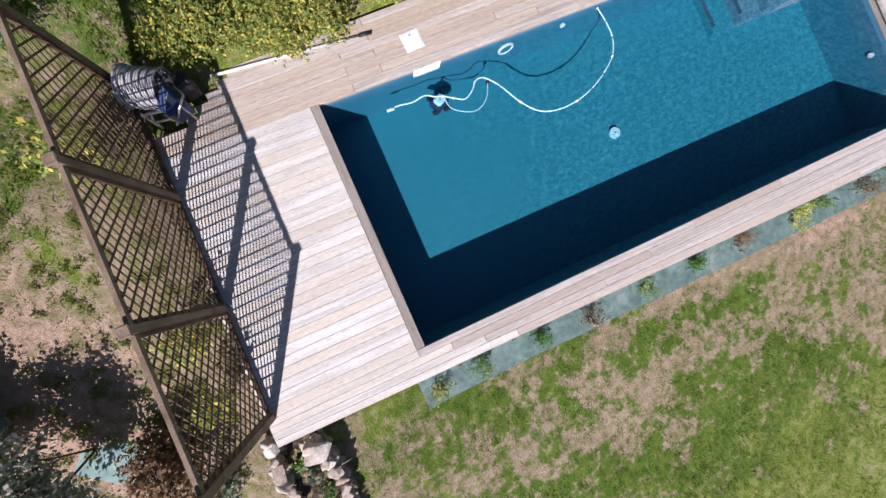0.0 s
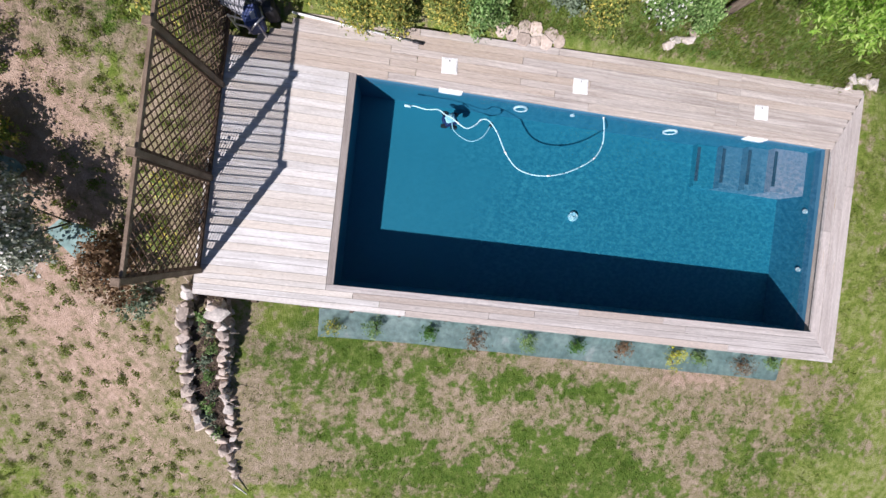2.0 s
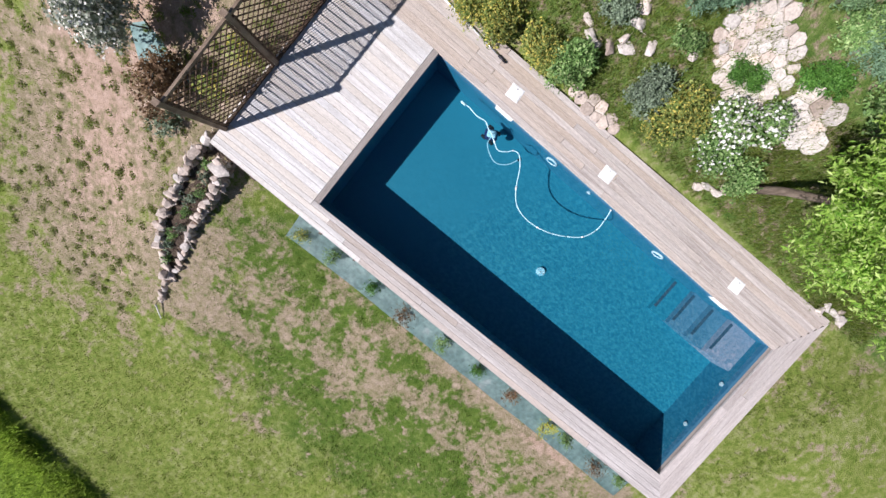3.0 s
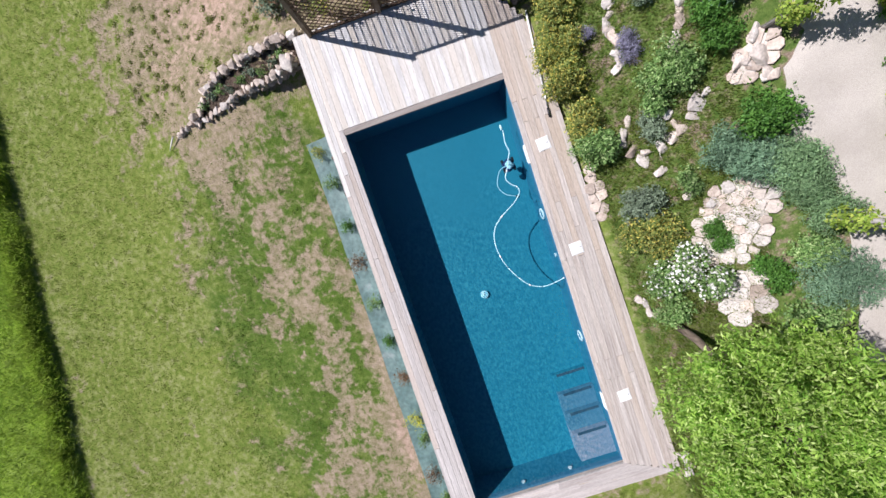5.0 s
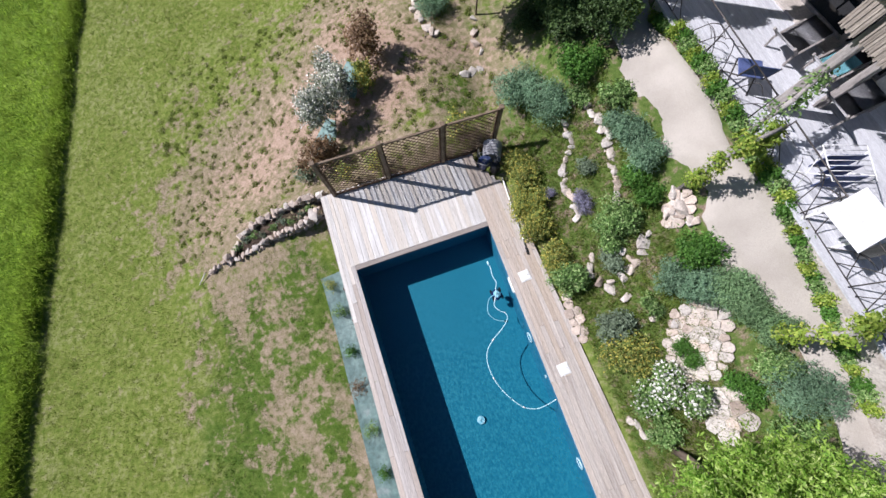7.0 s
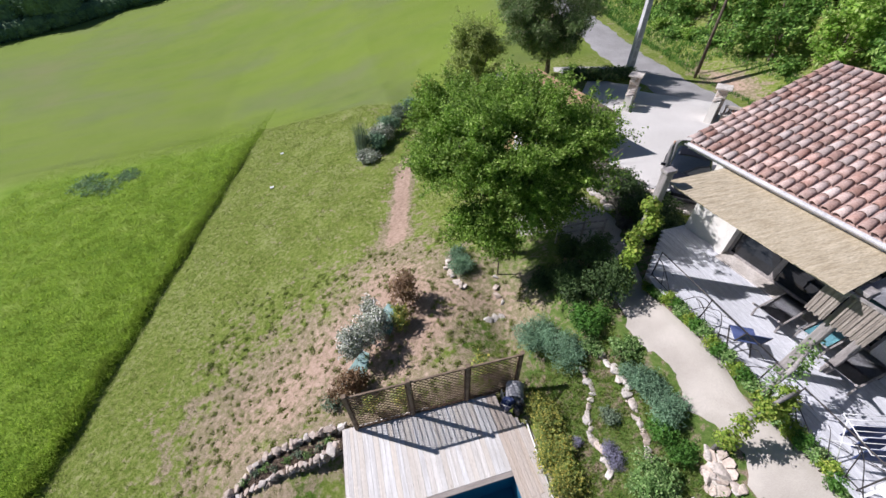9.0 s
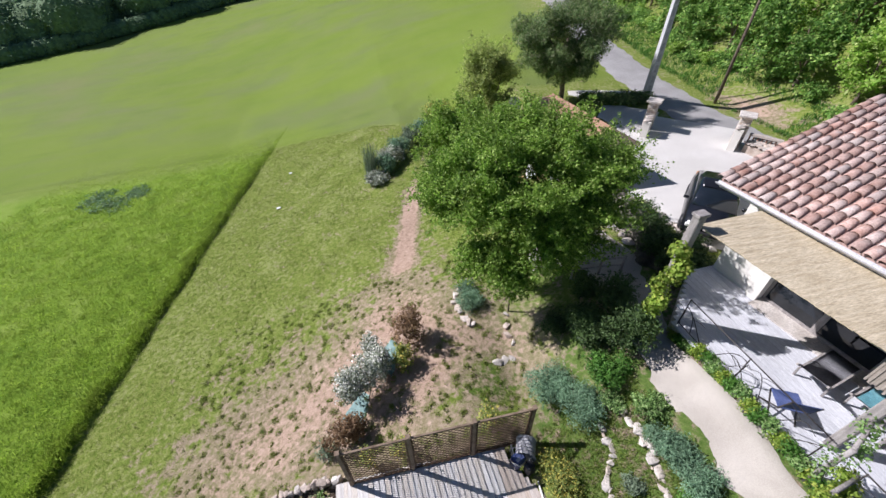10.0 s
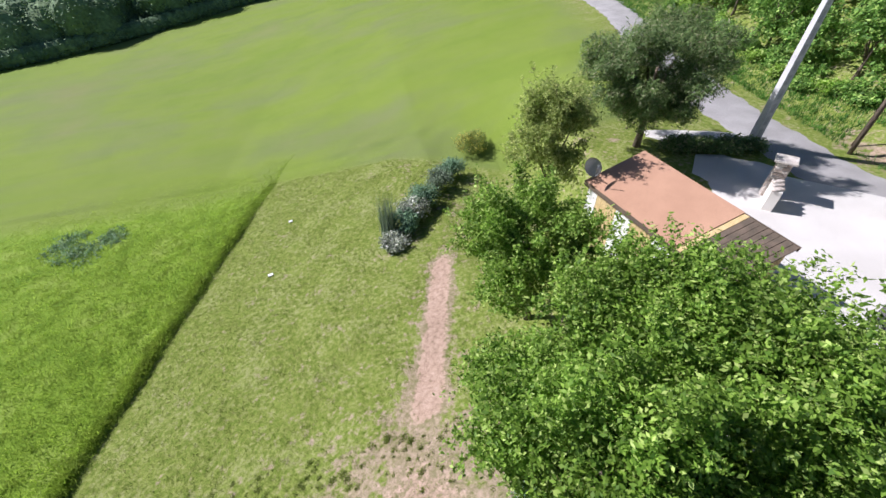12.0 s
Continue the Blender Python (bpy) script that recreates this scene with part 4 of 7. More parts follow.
def build_fence():
    posts = [(-2.03, 7.30), (-0.38, 7.28), (1.27, 7.26), (2.83, 7.23)]
    h = 1.92
    fence = thing("trellis_fence", "dark-stained wooden fence of diagonal lattice panels on the deck end", "fence")
    for x, y in posts:
        zg = min(gz(x, y + 0.2), 0) - 0.1
        bm = box(bmesh.new(), (x, y, (h + 0.06 + zg) / 2), (0.09, 0.09, h + 0.06 - zg), bevel=0.006)
        p = part("post", bm, FENCE_P, fence, "lighter brown square post")
        part("post_cap", box(bmesh.new(), (x, y, h + 0.075), (0.12, 0.12, 0.03), bevel=0.008), FENCE_P, p)
    for (x0, y0), (x1, y1) in zip(posts, posts[1:]):
        a, b = x0 + 0.05, x1 - 0.05
        panel = thing("lattice_panel", "", "")
        panel.parent = fence
        for z in (0.06, h - 0.03):
            part("rail", bar(bmesh.new(), (a, y0, z), (b, y1, z), 0.045, 0.06), FENCE if z < 1 else FENCE_P, panel)
        for x in (a + 0.02, b - 0.02):
            part("stile", box(bmesh.new(), (x, y0 + (y1 - y0) * (x - x0) / (x1 - x0), h / 2), (0.04, 0.045, h - 0.1)), FENCE, panel)
        w, hh = b - a, h - 0.09
        pitch = 0.150
        for side, dy in ((1, 0.010), (-1, -0.010)):
            s = -hh + 0.09
            while s < w:
                u0, v0 = (s, 0.0) if s >= 0 else (0.0, -s)
                u1 = min(w, s + hh)
                v1 = u1 - s
                if u1 - u0 > 0.08:
                    xa, xb = (a + u0, a + u1) if side > 0 else (b - u0, b - u1)
                    part("lath", bar(bmesh.new(), (xa, y0 + dy, 0.05 + v0), (xb, y0 + dy - 0.02 * (u1 - u0), 0.05 + v1), 0.010, 0.019), FENCE, panel)
                s += pitch


build_fence()


def build_pool_things():
    # telescopic pole lying along the deck edge
    pole = thing("telescopic_pole", "white telescopic pool pole lying on the deck", "pole")
    part("tube", tube(bmesh.new(), [(2.74, 6.2, 0.03), (2.62, 4.5, 0.03)], 0.021), WHITE, pole)
    part("inner_tube", tube(bmesh.new(), [(2.62, 4.5, 0.03), (2.585, 4.02, 0.03)], 0.015), STEEL, pole)
    part("grip", tube(bmesh.new(), [(2.585, 4.02, 0.03), (2.57, 3.82, 0.03)], 0.024), BLACK, pole, "black rubber grip")
    # floating hose of the cleaner
    hose = thing("floating_hose", "pale segmented cleaner hose floating in a curve on the water", "hose")
    ctrl = [(1.40, 3.14), (1.30, 2.98), (1.22, 2.80), (1.33, 2.62), (1.42, 2.55), (1.44, 2.40), (1.24, 2.20), (0.86, 1.98), (0.60, 1.74), (0.50, 1.42), (0.52, 1.05), (0.62, 0.72), (0.78, 0.42), (1.00, 0.14), (1.30, 0.00), (1.60, 0.00), (1.84, 0.04)]
    pts = smooth_line(ctrl, 5)
    k = 0
    while k < len(pts) - 1:
        seg = pts[k:k + 6]
        part("hose_segment", tube(bmesh.new(), [(x, y, WATER_Z + 0.012) for x, y in seg], 0.0115), HOSE, hose)
        cx, cy = seg[-1]
        dx, dy = seg[-1][0] - seg[-2][0], seg[-1][1] - seg[-2][1]
        if k % 3 == 0:
            part("collar", tube(bmesh.new(), [(cx - dx * 0.5, cy - dy * 0.5, WATER_Z + 0.012), (cx + dx * 0.5, cy + dy * 0.5, WATER_Z + 0.012)], 0.017), WHITE, hose, "white joint collar")
        k += 5
    back = smooth_line([(1.48, 3.98), (1.50, 3.86), (1.47, 3.62), (1.50, 3.40), (1.42, 3.24), (1.40, 3.14)], 5)
    part("hose_segment", tube(bmesh.new(), [(x, y, WATER_Z + 0.012) for x, y in back], 0.0115), HOSE, hose)
    tail = smooth_line([(1.42, 3.10), (1.17, 3.05), (1.00, 2.72), (1.12, 2.46), (1.38, 2.32)], 6)
    part("tail_hose", tube(bmesh.new(), [(x, y, WATER_Z - 0.05) for x, y in tail], 0.010), HOSE, hose)
    part("tail_end", tube(bmesh.new(), [(1.34, 2.335, WATER_Z - 0.05), (1.42, 2.30, WATER_Z - 0.05)], 0.03), BLACK, hose, "dark end piece")
    part("float", tube(bmesh.new(), [(1.48, 3.93, WATER_Z + 0.02), (1.48, 4.05, WATER_Z + 0.02)], 0.028, 0.022), HOSE, hose, "pale end float")
    # cleaner head just under the surface
    rob = thing("pool_cleaner", "small dark and pale pool cleaner hanging under the water surface", "pool cleaner")
    part("body", box(bmesh.new(), (1.46, 3.12, -0.62), (0.24, 0.30, 0.14), 25, 0.04), NAVY, rob)
    part("hood", box(bmesh.new(), (1.46, 3.12, -0.52), (0.16, 0.20, 0.08), 25, 0.03), HOSE, rob, "pale blue hood")
    for dx, dy in ((0.13, 0.1), (0.13, -0.1), (-0.13, 0.1), (-0.13, -0.1)):
        bm = bmesh.new()
        bmesh.ops.create_cone(bm, cap_ends=True, segments=14, radius1=0.07, radius2=0.07, depth=0.05, matrix=Matrix.Translation((1.46 + dx, 3.12 + dy, -0.64)) @ Matrix.Rotation(radians(90), 4, "Y"))
        part("wheel", bm, BLACK, rob)
    part("inlet_tube", tube(bmesh.new(), [(1.46, 3.12, -0.5), (1.43, 3.12, -0.36), (1.40, 3.14, WATER_Z + 0.01)], 0.02), HOSE, rob)
    # cart with a coil in the corner by the fence
    cart = thing("hose_cart", "steel hose cart with a dark blue box beside the fence", "hose cart")
    drum = Matrix.Translation((2.66, 6.93, 0.36)) @ Matrix.Rotation(radians(64), 4, "Z")
    for i in range(11):
        m = drum @ Matrix.Translation((0.04 * (i - 5), 0, 0)) @ Matrix.Rotation(radians(90), 4, "Y")
        part("coil", ring(bmesh.new(), m, 0.25 - 0.015 * (i % 2), 0.019), GREYC, cart, "grey turn of hose on the reel")
    for u in (-0.23, 0.23):
        m = drum @ Matrix.Translation((u, 0, 0)) @ Matrix.Rotation(radians(90), 4, "Y")
        part("reel_side", ring(bmesh.new(), m, 0.27, 0.012), GREYC, cart)
        for k in range(3):
            part("spoke", bar(bmesh.new(), m @ Vector((0.27 * math.cos(k * 1.047), 0.27 * math.sin(k * 1.047), 0)), m @ Vector((-0.27 * math.cos(k * 1.047), -0.27 * math.sin(k * 1.047), 0)), 0.012), GREYC, cart)
    part("box", box(bmesh.new(), (2.36, 6.72, 0.30), (0.34, 0.30, 0.34), 25, 0.04), NAVY, cart, "navy plastic box")
    part("box_lid", box(bmesh.new(), (2.36, 6.72, 0.49), (0.26, 0.22, 0.04), 25, 0.015), NAVYC, cart)
    part("label_plate", box(bmesh.new(), (2.32, 6.66, 0.515), (0.12, 0.08, 0.008), 25), GREYC, cart, "pale plate on the lid")
    part("handle", tube(bmesh.new(), [(2.20, 6.85, 0.12), (2.16, 6.62, 0.5), (2.30, 6.48, 0.55), (2.48, 6.56, 0.5)], 0.016), STEEL, cart, "pale bent handle")
    part("bucket", box(bmesh.new(), (2.60, 6.50, 0.22), (0.24, 0.24, 0.42), 15, 0.05), BLACK, cart)
    for x, y in ((2.24, 6.60), (2.62, 6.60), (2.30, 7.08), (2.74, 7.08)):
        part("leg", bar(bmesh.new(), (x, y, 0.0), (x, y, 0.44), 0.03), STEEL, cart)
    for a, b in (((2.24, 6.60, 0.18), (2.62, 6.60, 0.18)), ((2.30, 7.08, 0.18), (2.74, 7.08, 0.18)), ((2.24, 6.60, 0.18), (2.30, 7.08, 0.18)), ((2.62, 6.60, 0.18), (2.74, 7.08, 0.18)), ((2.24, 6.60, 0.42), (2.30, 7.08, 0.42)), ((2.62, 6.60, 0.42), (2.74, 7.08, 0.42))):
        part("frame_bar", bar(bmesh.new(), a, b, 0.022), STEEL, cart)


def smooth_line(ctrl, n):
    """A Catmull-Rom line through 2D points."""
    c = [ctrl[0], *ctrl, ctrl[-1]]
    out = []
    for a, b, d, e in zip(c, c[1:], c[2:], c[3:]):
        for i in range(n):
            t = i / n
            out.append(tuple(0.5 * (2 * b[k] + (d[k] - a[k]) * t + (2 * a[k] - 5 * b[k] + 4 * d[k] - e[k]) * t * t + (3 * b[k] - a[k] - 3 * d[k] + e[k]) * t ** 3) for k in range(2)))
    out.append(ctrl[-1])
    return out


build_pool_things()


# ---- house and terrace ----
HU, HV = Vector((0.139, -0.990)), Vector((0.990, 0.139))
TU, TV = Vector((0.022, -0.99976)), Vector((0.99976, 0.022))
EAVE = Vector((8.40, 9.80))
TERR_Z = 3.0


def hp(s, d, z):
    """A place s along the eave and d into the house."""
    p = EAVE + HU * s + HV * d
    return Vector((p.x, p.y, z))


def tp(s, d, z):
    """A place s along the terrace edge and d in from it."""
    p = Vector((6.95, 8.12)) + TU * s + TV * d
    return Vector((p.x, p.y, z))


def quad_box(bm, corners, z0, z1):
    return prism(bm, [(c.x, c.y) for c in corners], z0, z1)


def roof_z(d):
    return 6.15 + 0.26 * (d + 0.0)


def build_house():
    house = thing("house", "cream-rendered country house with an old clay canal-tile roof", "house")
    L, D = 17.0, 9.0
    w0 = 1.1
    # west front: solid part, then openings with lintel
    def wall(s0, s1, z0, z1, name="wall", thick=0.3, d=w0, mat=WALLP):
        return part(name, quad_box(bmesh.new(), [hp(s0, d, 0), hp(s1, d, 0), hp(s1, d + thick, 0), hp(s0, d + thick, 0)], z0, z1), mat, house)
    wall(0.35, 1.5, 1.6, 6.2)
    wall(1.5, 5.6, 5.35, 6.2, "lintel")
    wall(5.6, 7.2, 2.8, 6.2)
    wall(7.2, 10.6, 5.35, 6.2, "lintel")
    wall(10.6, L, 2.8, 6.2)
    part("wall", quad_box(bmesh.new(), [hp(0.35, w0 + 0.3, 0), hp(0.65, w0 + 0.3, 0), hp(0.65, D, 0), hp(0.35, D, 0)], 1.6, 6.2), WALLP, house)
    part("wall", quad_box(bmesh.new(), [hp(L - 0.3, w0 + 0.3, 0), hp(L, w0 + 0.3, 0), hp(L, D, 0), hp(L - 0.3, D, 0)], 1.6, 6.2), WALLP, house)
    part("wall", quad_box(bmesh.new(), [hp(0.35, D, 0), hp(L, D, 0), hp(L, D + 0.3, 0), hp(0.35, D + 0.3, 0)], 1.6, 6.2), WALLP, house)
    # gable above the north wall
    bm = bmesh.new()
    a, b, c = hp(0.35, w0, 6.2), hp(0.35, D + 0.3, 6.2), hp(0.35, 5.0, roof_z(5.0) - 0.1)
    o = hp(0.65, w0, 0) - hp(0.35, w0, 0)
    vs = [bm.verts.new(p) for p in (a, b, c, a + o, b + o, c + o)]
    for f in ((0, 1, 2), (3, 5, 4), (0, 3, 4, 1), (1, 4, 5, 2), (2, 5, 3, 0)):
        bm.faces.new([vs[i] for i in f])
    bmesh.ops.recalc_face_normals(bm, faces=bm.faces)
    part("gable", bm, WALLP, house)
    # inner floor and back so that the openings look into a room
    part("room_floor", quad_box(bmesh.new(), [hp(0.7, 1.1, 0), hp(L - 0.4, 1.1, 0), hp(L - 0.4, D - 0.1, 0), hp(0.7, D - 0.1, 0)], 2.85, 2.98), GRAVEL, house)
    part("room_wall", quad_box(bmesh.new(), [hp(0.7, 4.6, 0), hp(L - 0.4, 4.6, 0), hp(L - 0.4, 4.7, 0), hp(0.7, 4.7, 0)], 2.98, 6.2), WALLP, house)
    # jamb beside the opening and sliding glass doors
    part("jamb", quad_box(bmesh.new(), [hp(1.5, w0 - 0.12, 0), hp(1.78, w0 - 0.12, 0), hp(1.78, w0 + 0.3, 0), hp(1.5, w0 + 0.3, 0)], 3.0, 5.35), WALLP, house)
    for s0, s1 in ((1.78, 3.1), (3.1, 4.4), (4.4, 5.6), (7.2, 8.9), (8.9, 10.6)):
        win = part("glass_door", quad_box(bmesh.new(), [hp(s0 + 0.07, w0 + 0.18, 0), hp(s1 - 0.07, w0 + 0.18, 0), hp(s1 - 0.07, w0 + 0.20, 0), hp(s0 + 0.07, w0 + 0.20, 0)], 3.12, 5.28), GLASSD, house, "dark reflecting glass door")
        for x0, x1, z0, z1 in ((s0, s0 + 0.07, 3.05, 5.35), (s1 - 0.07, s1, 3.05, 5.35), (s0 + 0.07, s1 - 0.07, 5.28, 5.35), (s0 + 0.07, s1 - 0.07, 3.05, 3.12)):
            part("door_frame", quad_box(bmesh.new(), [hp(x0, w0 + 0.14, 0), hp(x1, w0 + 0.14, 0), hp(x1, w0 + 0.24, 0), hp(x0, w0 + 0.24, 0)], z0, z1), GREYWOOD, win)
    for s0, s1 in ((1.78, 5.6), (7.2, 10.6)):
        part("door_sill", quad_box(bmesh.new(), [hp(s0, w0 - 0.35, 0), hp(s1, w0 - 0.35, 0), hp(s1, w0 + 0.3, 0), hp(s0, w0 + 0.3, 0)], 3.0, 3.05), STONE, house, "pale stone sill")
    # roof: boards, gutter, then tiles
    for lo, hi, zl, zh in ((0.0, 5.0, roof_z(0), roof_z(5.0)), (10.0, 5.0, roof_z(0), roof_z(5.0))):
        bm = bmesh.new()
        pts = [hp(0, lo, zl), hp(L + 0.3, lo, zl), hp(L + 0.3, hi, zh), hp(0, hi, zh)]
        v0 = [bm.verts.new(p - Vector((0, 0, 0.10))) for p in pts]
        v1 = [bm.verts.new(p) for p in pts]
        bm.faces.new(v1)
        bm.faces.new(v0[::-1])
        for i in range(4):
            bm.faces.new((v0[i], v0[(i + 1) % 4], v1[(i + 1) % 4], v1[i]))
        bmesh.ops.recalc_face_normals(bm, faces=bm.faces)
        part("roof_slope", bm, TILE, house, "clay under-tiles")
    bm = bmesh.new()
    n = 8
    prof = [(-0.075 + 0.075 * math.cos(math.pi + math.pi * i / n), 0.075 * math.sin(math.pi + math.pi * i / n)) for i in range(n + 1)]
    prof += [(x * 0.86 - 0.0105, y * 0.86) for x, y in prof[::-1]]
    rows = [[bm.verts.new(hp(s, p[0] - 0.0, 6.10 + p[1])) for p in prof] for s in (-0.05, L + 0.3)]
    for i in range(len(prof)):
        j = (i + 1) % len(prof)
        bm.faces.new((rows[0][i], rows[0][j], rows[1][j], rows[1][i]))
    bmesh.ops.recalc_face_normals(bm, faces=bm.faces)
    part("gutter", bm, POLEM, house, "pale half-round gutter")
    part("eave_board", quad_box(bmesh.new(), [hp(0, 0.02, 0), hp(L, 0.02, 0), hp(L, 0.06, 0), hp(0, 0.06, 0)], 5.93, 6.04), WALLP, house)
    part("soffit", quad_box(bmesh.new(), [hp(0.05, 0.06, 0), hp(L, 0.06, 0), hp(L, w0, 0), hp(0.05, w0, 0)], 5.98, 6.02), WALLP, house)
    return house


HOUSE = build_house()


def half_pipe(length, r0, r1, lift, n=6):
    """A canal tile along +y, domed in z, wider at its lower end."""
    vs, fs = [], []
    for y, r in ((0, r0), (length, r1)):
        for t in (0.0, 0.014):
            for i in range(n + 1):
                a = math.pi * i / n
                vs.append(((r - t) * math.cos(a), y, (r - t) * math.sin(a) * 0.68 + (lift if y == 0 else 0)))
    k = n + 1
    for i in range(n):
        fs += [(i, i + 1, 2 * k + i + 1, 2 * k + i), (k + i + 1, k + i, 3 * k + i, 3 * k + i + 1), (i + 1, i, k + i, k + i + 1), (2 * k + i, 2 * k + i + 1, 3 * k + i + 1, 3 * k + i)]
    return vs, fs


def build_tiles():
    vs, fs = half_pipe(0.44, 0.098, 0.080, 0.028)
    me = bpy.data.meshes.new("roof_tile")
    me.from_pydata(vs, [], fs)
    me.materials.append(TILE)
    for p in me.polygons:
        p.use_smooth = True
    pitch, run = 0.235, 0.36
    slope = math.atan(0.26)
    turn = math.degrees(math.atan2(HV.y, HV.x)) - 90
    rest_v, rest_f = [], []
    made = 0
    for i in range(72):
        for j in range(14):
            s, d = 0.12 + i * pitch, -0.05 + j * run * math.cos(slope)
            jit = random.uniform(-2, 2)
            m = Matrix.Translation(hp(s + random.uniform(-0.01, 0.01), d + random.uniform(-0.015, 0.015), roof_z(d) + 0.005)) @ Matrix.Rotation(radians(turn + jit), 4, "Z") @ Matrix.Rotation(slope, 4, "X")
            if i < 24 and j < 12:
                ob = new("roof_tile", me)
                ob.parent = HOUSE
                ob.matrix_basis = m
                made += 1
            else:
                o = len(rest_v)
                rest_v += [tuple(m @ Vector(v)) for v in vs]
                rest_f += [tuple(o + k for k in f) for f in fs]
    m2 = bpy.data.meshes.new("roof_tiles_rest")
    m2.from_pydata(rest_v, [], rest_f)
    m2.materials.append(TILE_I)
    ob = new("roof_tiles_rest", m2)
    ob.parent = HOUSE
    tagged(ob, "rows of aged clay canal tiles", kind="stuff")
    # verge cover tiles
    for j in range(14):
        d = -0.05 + j * run * math.cos(slope)
        m = Matrix.Translation(hp(-0.02, d, roof_z(d) + 0.05)) @ Matrix.Rotation(radians(turn), 4, "Z") @ Matrix.Rotation(slope, 4, "X")
        ob = new("verge_tile", me)
        ob.parent = HOUSE
        ob.matrix_basis = m


def island_tile():
    m = TILE.copy()
    m.name = "aged_canal_tile_rows"
    nt, n = m.node_tree, m.node_tree.nodes
    geo = n.new("ShaderNodeNewGeometry")
    for l in [l for l in nt.links if l.from_node.type == "OBJECT_INFO"]:
        nt.links.new(geo.outputs["Random Per Island"], l.to_socket)
    return m


TILE_I = island_tile()


def build_terrace():
    terr = thing("terrace", "raised terrace of weathered grey planks in front of the house", "terrace", kind="structure")
    part("retaining_wall", quad_box(bmesh.new(), [tp(0, 0.05, 0), tp(14, 0.05, 0), tp(14, 0.3, 0), tp(0, 0.3, 0)], 0.9, 2.95), STONE, terr, "pale stone retaining wall")
    part("retaining_wall", quad_box(bmesh.new(), [tp(-0.2, 0.3, 0), tp(0.05, 0.3, 0), tp(-1.35, 2.0, 0), tp(-1.6, 2.0, 0)], 0.9, 2.95), STONE, terr)
    part("terrace_base", quad_box(bmesh.new(), [tp(0.25, 0.3, 0), tp(14, 0.3, 0), tp(14, 3.6, 0), tp(0.25, 2.0, 0)], 2.6, 2.94), JOIST, terr)
    n = 21
    for i in range(n):
        w = 3.7 / n
        s0 = -0.85 * i * w if i < 11 else -1.5
        cuts = [s0, 2.2 + (i * 0.77) % 1.9, 6.0 + (i * 0.53) % 1.7, 14.0]
        for a, b in zip(cuts, cuts[1:]):
            part("plank", quad_box(bmesh.new(), [tp(a + 0.004, i * w, 0), tp(b, i * w, 0), tp(b, (i + 1) * w - 0.006, 0), tp(a + 0.004, (i + 1) * w - 0.006, 0)], 2.955, TERR_Z + random.uniform(-0.003, 0.003)), TERR, terr)
    # railing of forged branches
    rail = thing("branch_railing", "dark forged railing with branching curls along the terrace edge", "railing")
    for s0, s1 in ((0.1, 3.6), (4.2, 9.0)):
        part("top_rail", tube(bmesh.new(), [tp(s0, 0.12, TERR_Z + 0.92), tp(s1, 0.12, TERR_Z + 0.92)], 0.016, n=6), IRON, rail)
        part("bottom_rail", tube(bmesh.new(), [tp(s0, 0.12, TERR_Z + 0.06), tp(s1, 0.12, TERR_Z + 0.06)], 0.012, n=6), IRON, rail)
        s = s0
        while s <= s1 + 0.01:
            part("upright", tube(bmesh.new(), [tp(s, 0.12, TERR_Z), tp(s, 0.12, TERR_Z + 0.94)], 0.014, n=6), IRON, rail)
            s += (s1 - s0) / max(1, round((s1 - s0) / 1.5))
        r = random.Random(int(s0 * 10) + 3)
        for k in range(int((s1 - s0) * 3.0)):
            s = s0 + 0.05 + k / 3.0
            span, bow = r.uniform(-0.95, 0.95), r.uniform(0.6, 1.5)
            pts = [tp(min(max(s + span * t ** 0.85, s0), s1), 0.12 + 0.04 * math.sin(4 * t + k), TERR_Z + 0.04 + 0.88 * math.sin(min(1.0, t * bow) * 1.5708) * (1 - 0.25 * t * t)) for t in np.linspace(0, 1, 10)]
            br = part("branch", tube(bmesh.new(), pts, 0.011, 0.006, 6), IRON, rail)
            q = pts[4]
            sgn = 1 if k % 2 else -1
            tw = [q + Vector((TU.x, TU.y, 0)) * sgn * 0.34 * t + Vector((0, 0, 0.32 * t - 0.2 * t * t)) for t in np.linspace(0, 1, 6)]
            part("twig", tube(bmesh.new(), tw, 0.008, 0.004, 5), IRON, br)
    # reed awning
    aw = thing("reed_awning", "straw-coloured reed awning between the house eave and wooden posts", "awning")
    A, B = Vector((6.72, 8.52)), Vector((7.25, 4.62))
    C, Dp = Vector((8.72, 8.66)), Vector((9.15, 4.95))
    nr = 46
    for i in range(nr):
        t0, t1 = i / nr, (i + 1) / nr
        f0, f1 = A.lerp(B, t0), A.lerp(B, t1)
        g0, g1 = C.lerp(Dp, t0), C.lerp(Dp, t1)
        zf, zb = 5.98 + random.uniform(-0.003, 0.003), 5.93
        sag = -0.05 * math.sin(math.pi * t0)
        jut = (f0 - g0).normalized() * random.uniform(-0.008, 0.012)
        f0, f1 = f0 + jut, f1 + jut
        bm = bmesh.new()
        vs = [bm.verts.new((p.x, p.y, z)) for p, z in ((f0, zf + sag - 0.025), (f1, zf + sag - 0.025), (g1, zb - 0.025), (g0, zb - 0.025), (f0, zf + sag), (f1, zf + sag), (g1, zb), (g0, zb))]
        for f in ((0, 1, 2, 3), (7, 6, 5, 4), (0, 4, 5, 1), (1, 5, 6, 2), (2, 6, 7, 3), (3, 7, 4, 0)):
            bm.faces.new([vs[k] for k in f])
        bmesh.ops.recalc_face_normals(bm, faces=bm.faces)
        part("reed_slat", bm, REED, aw)
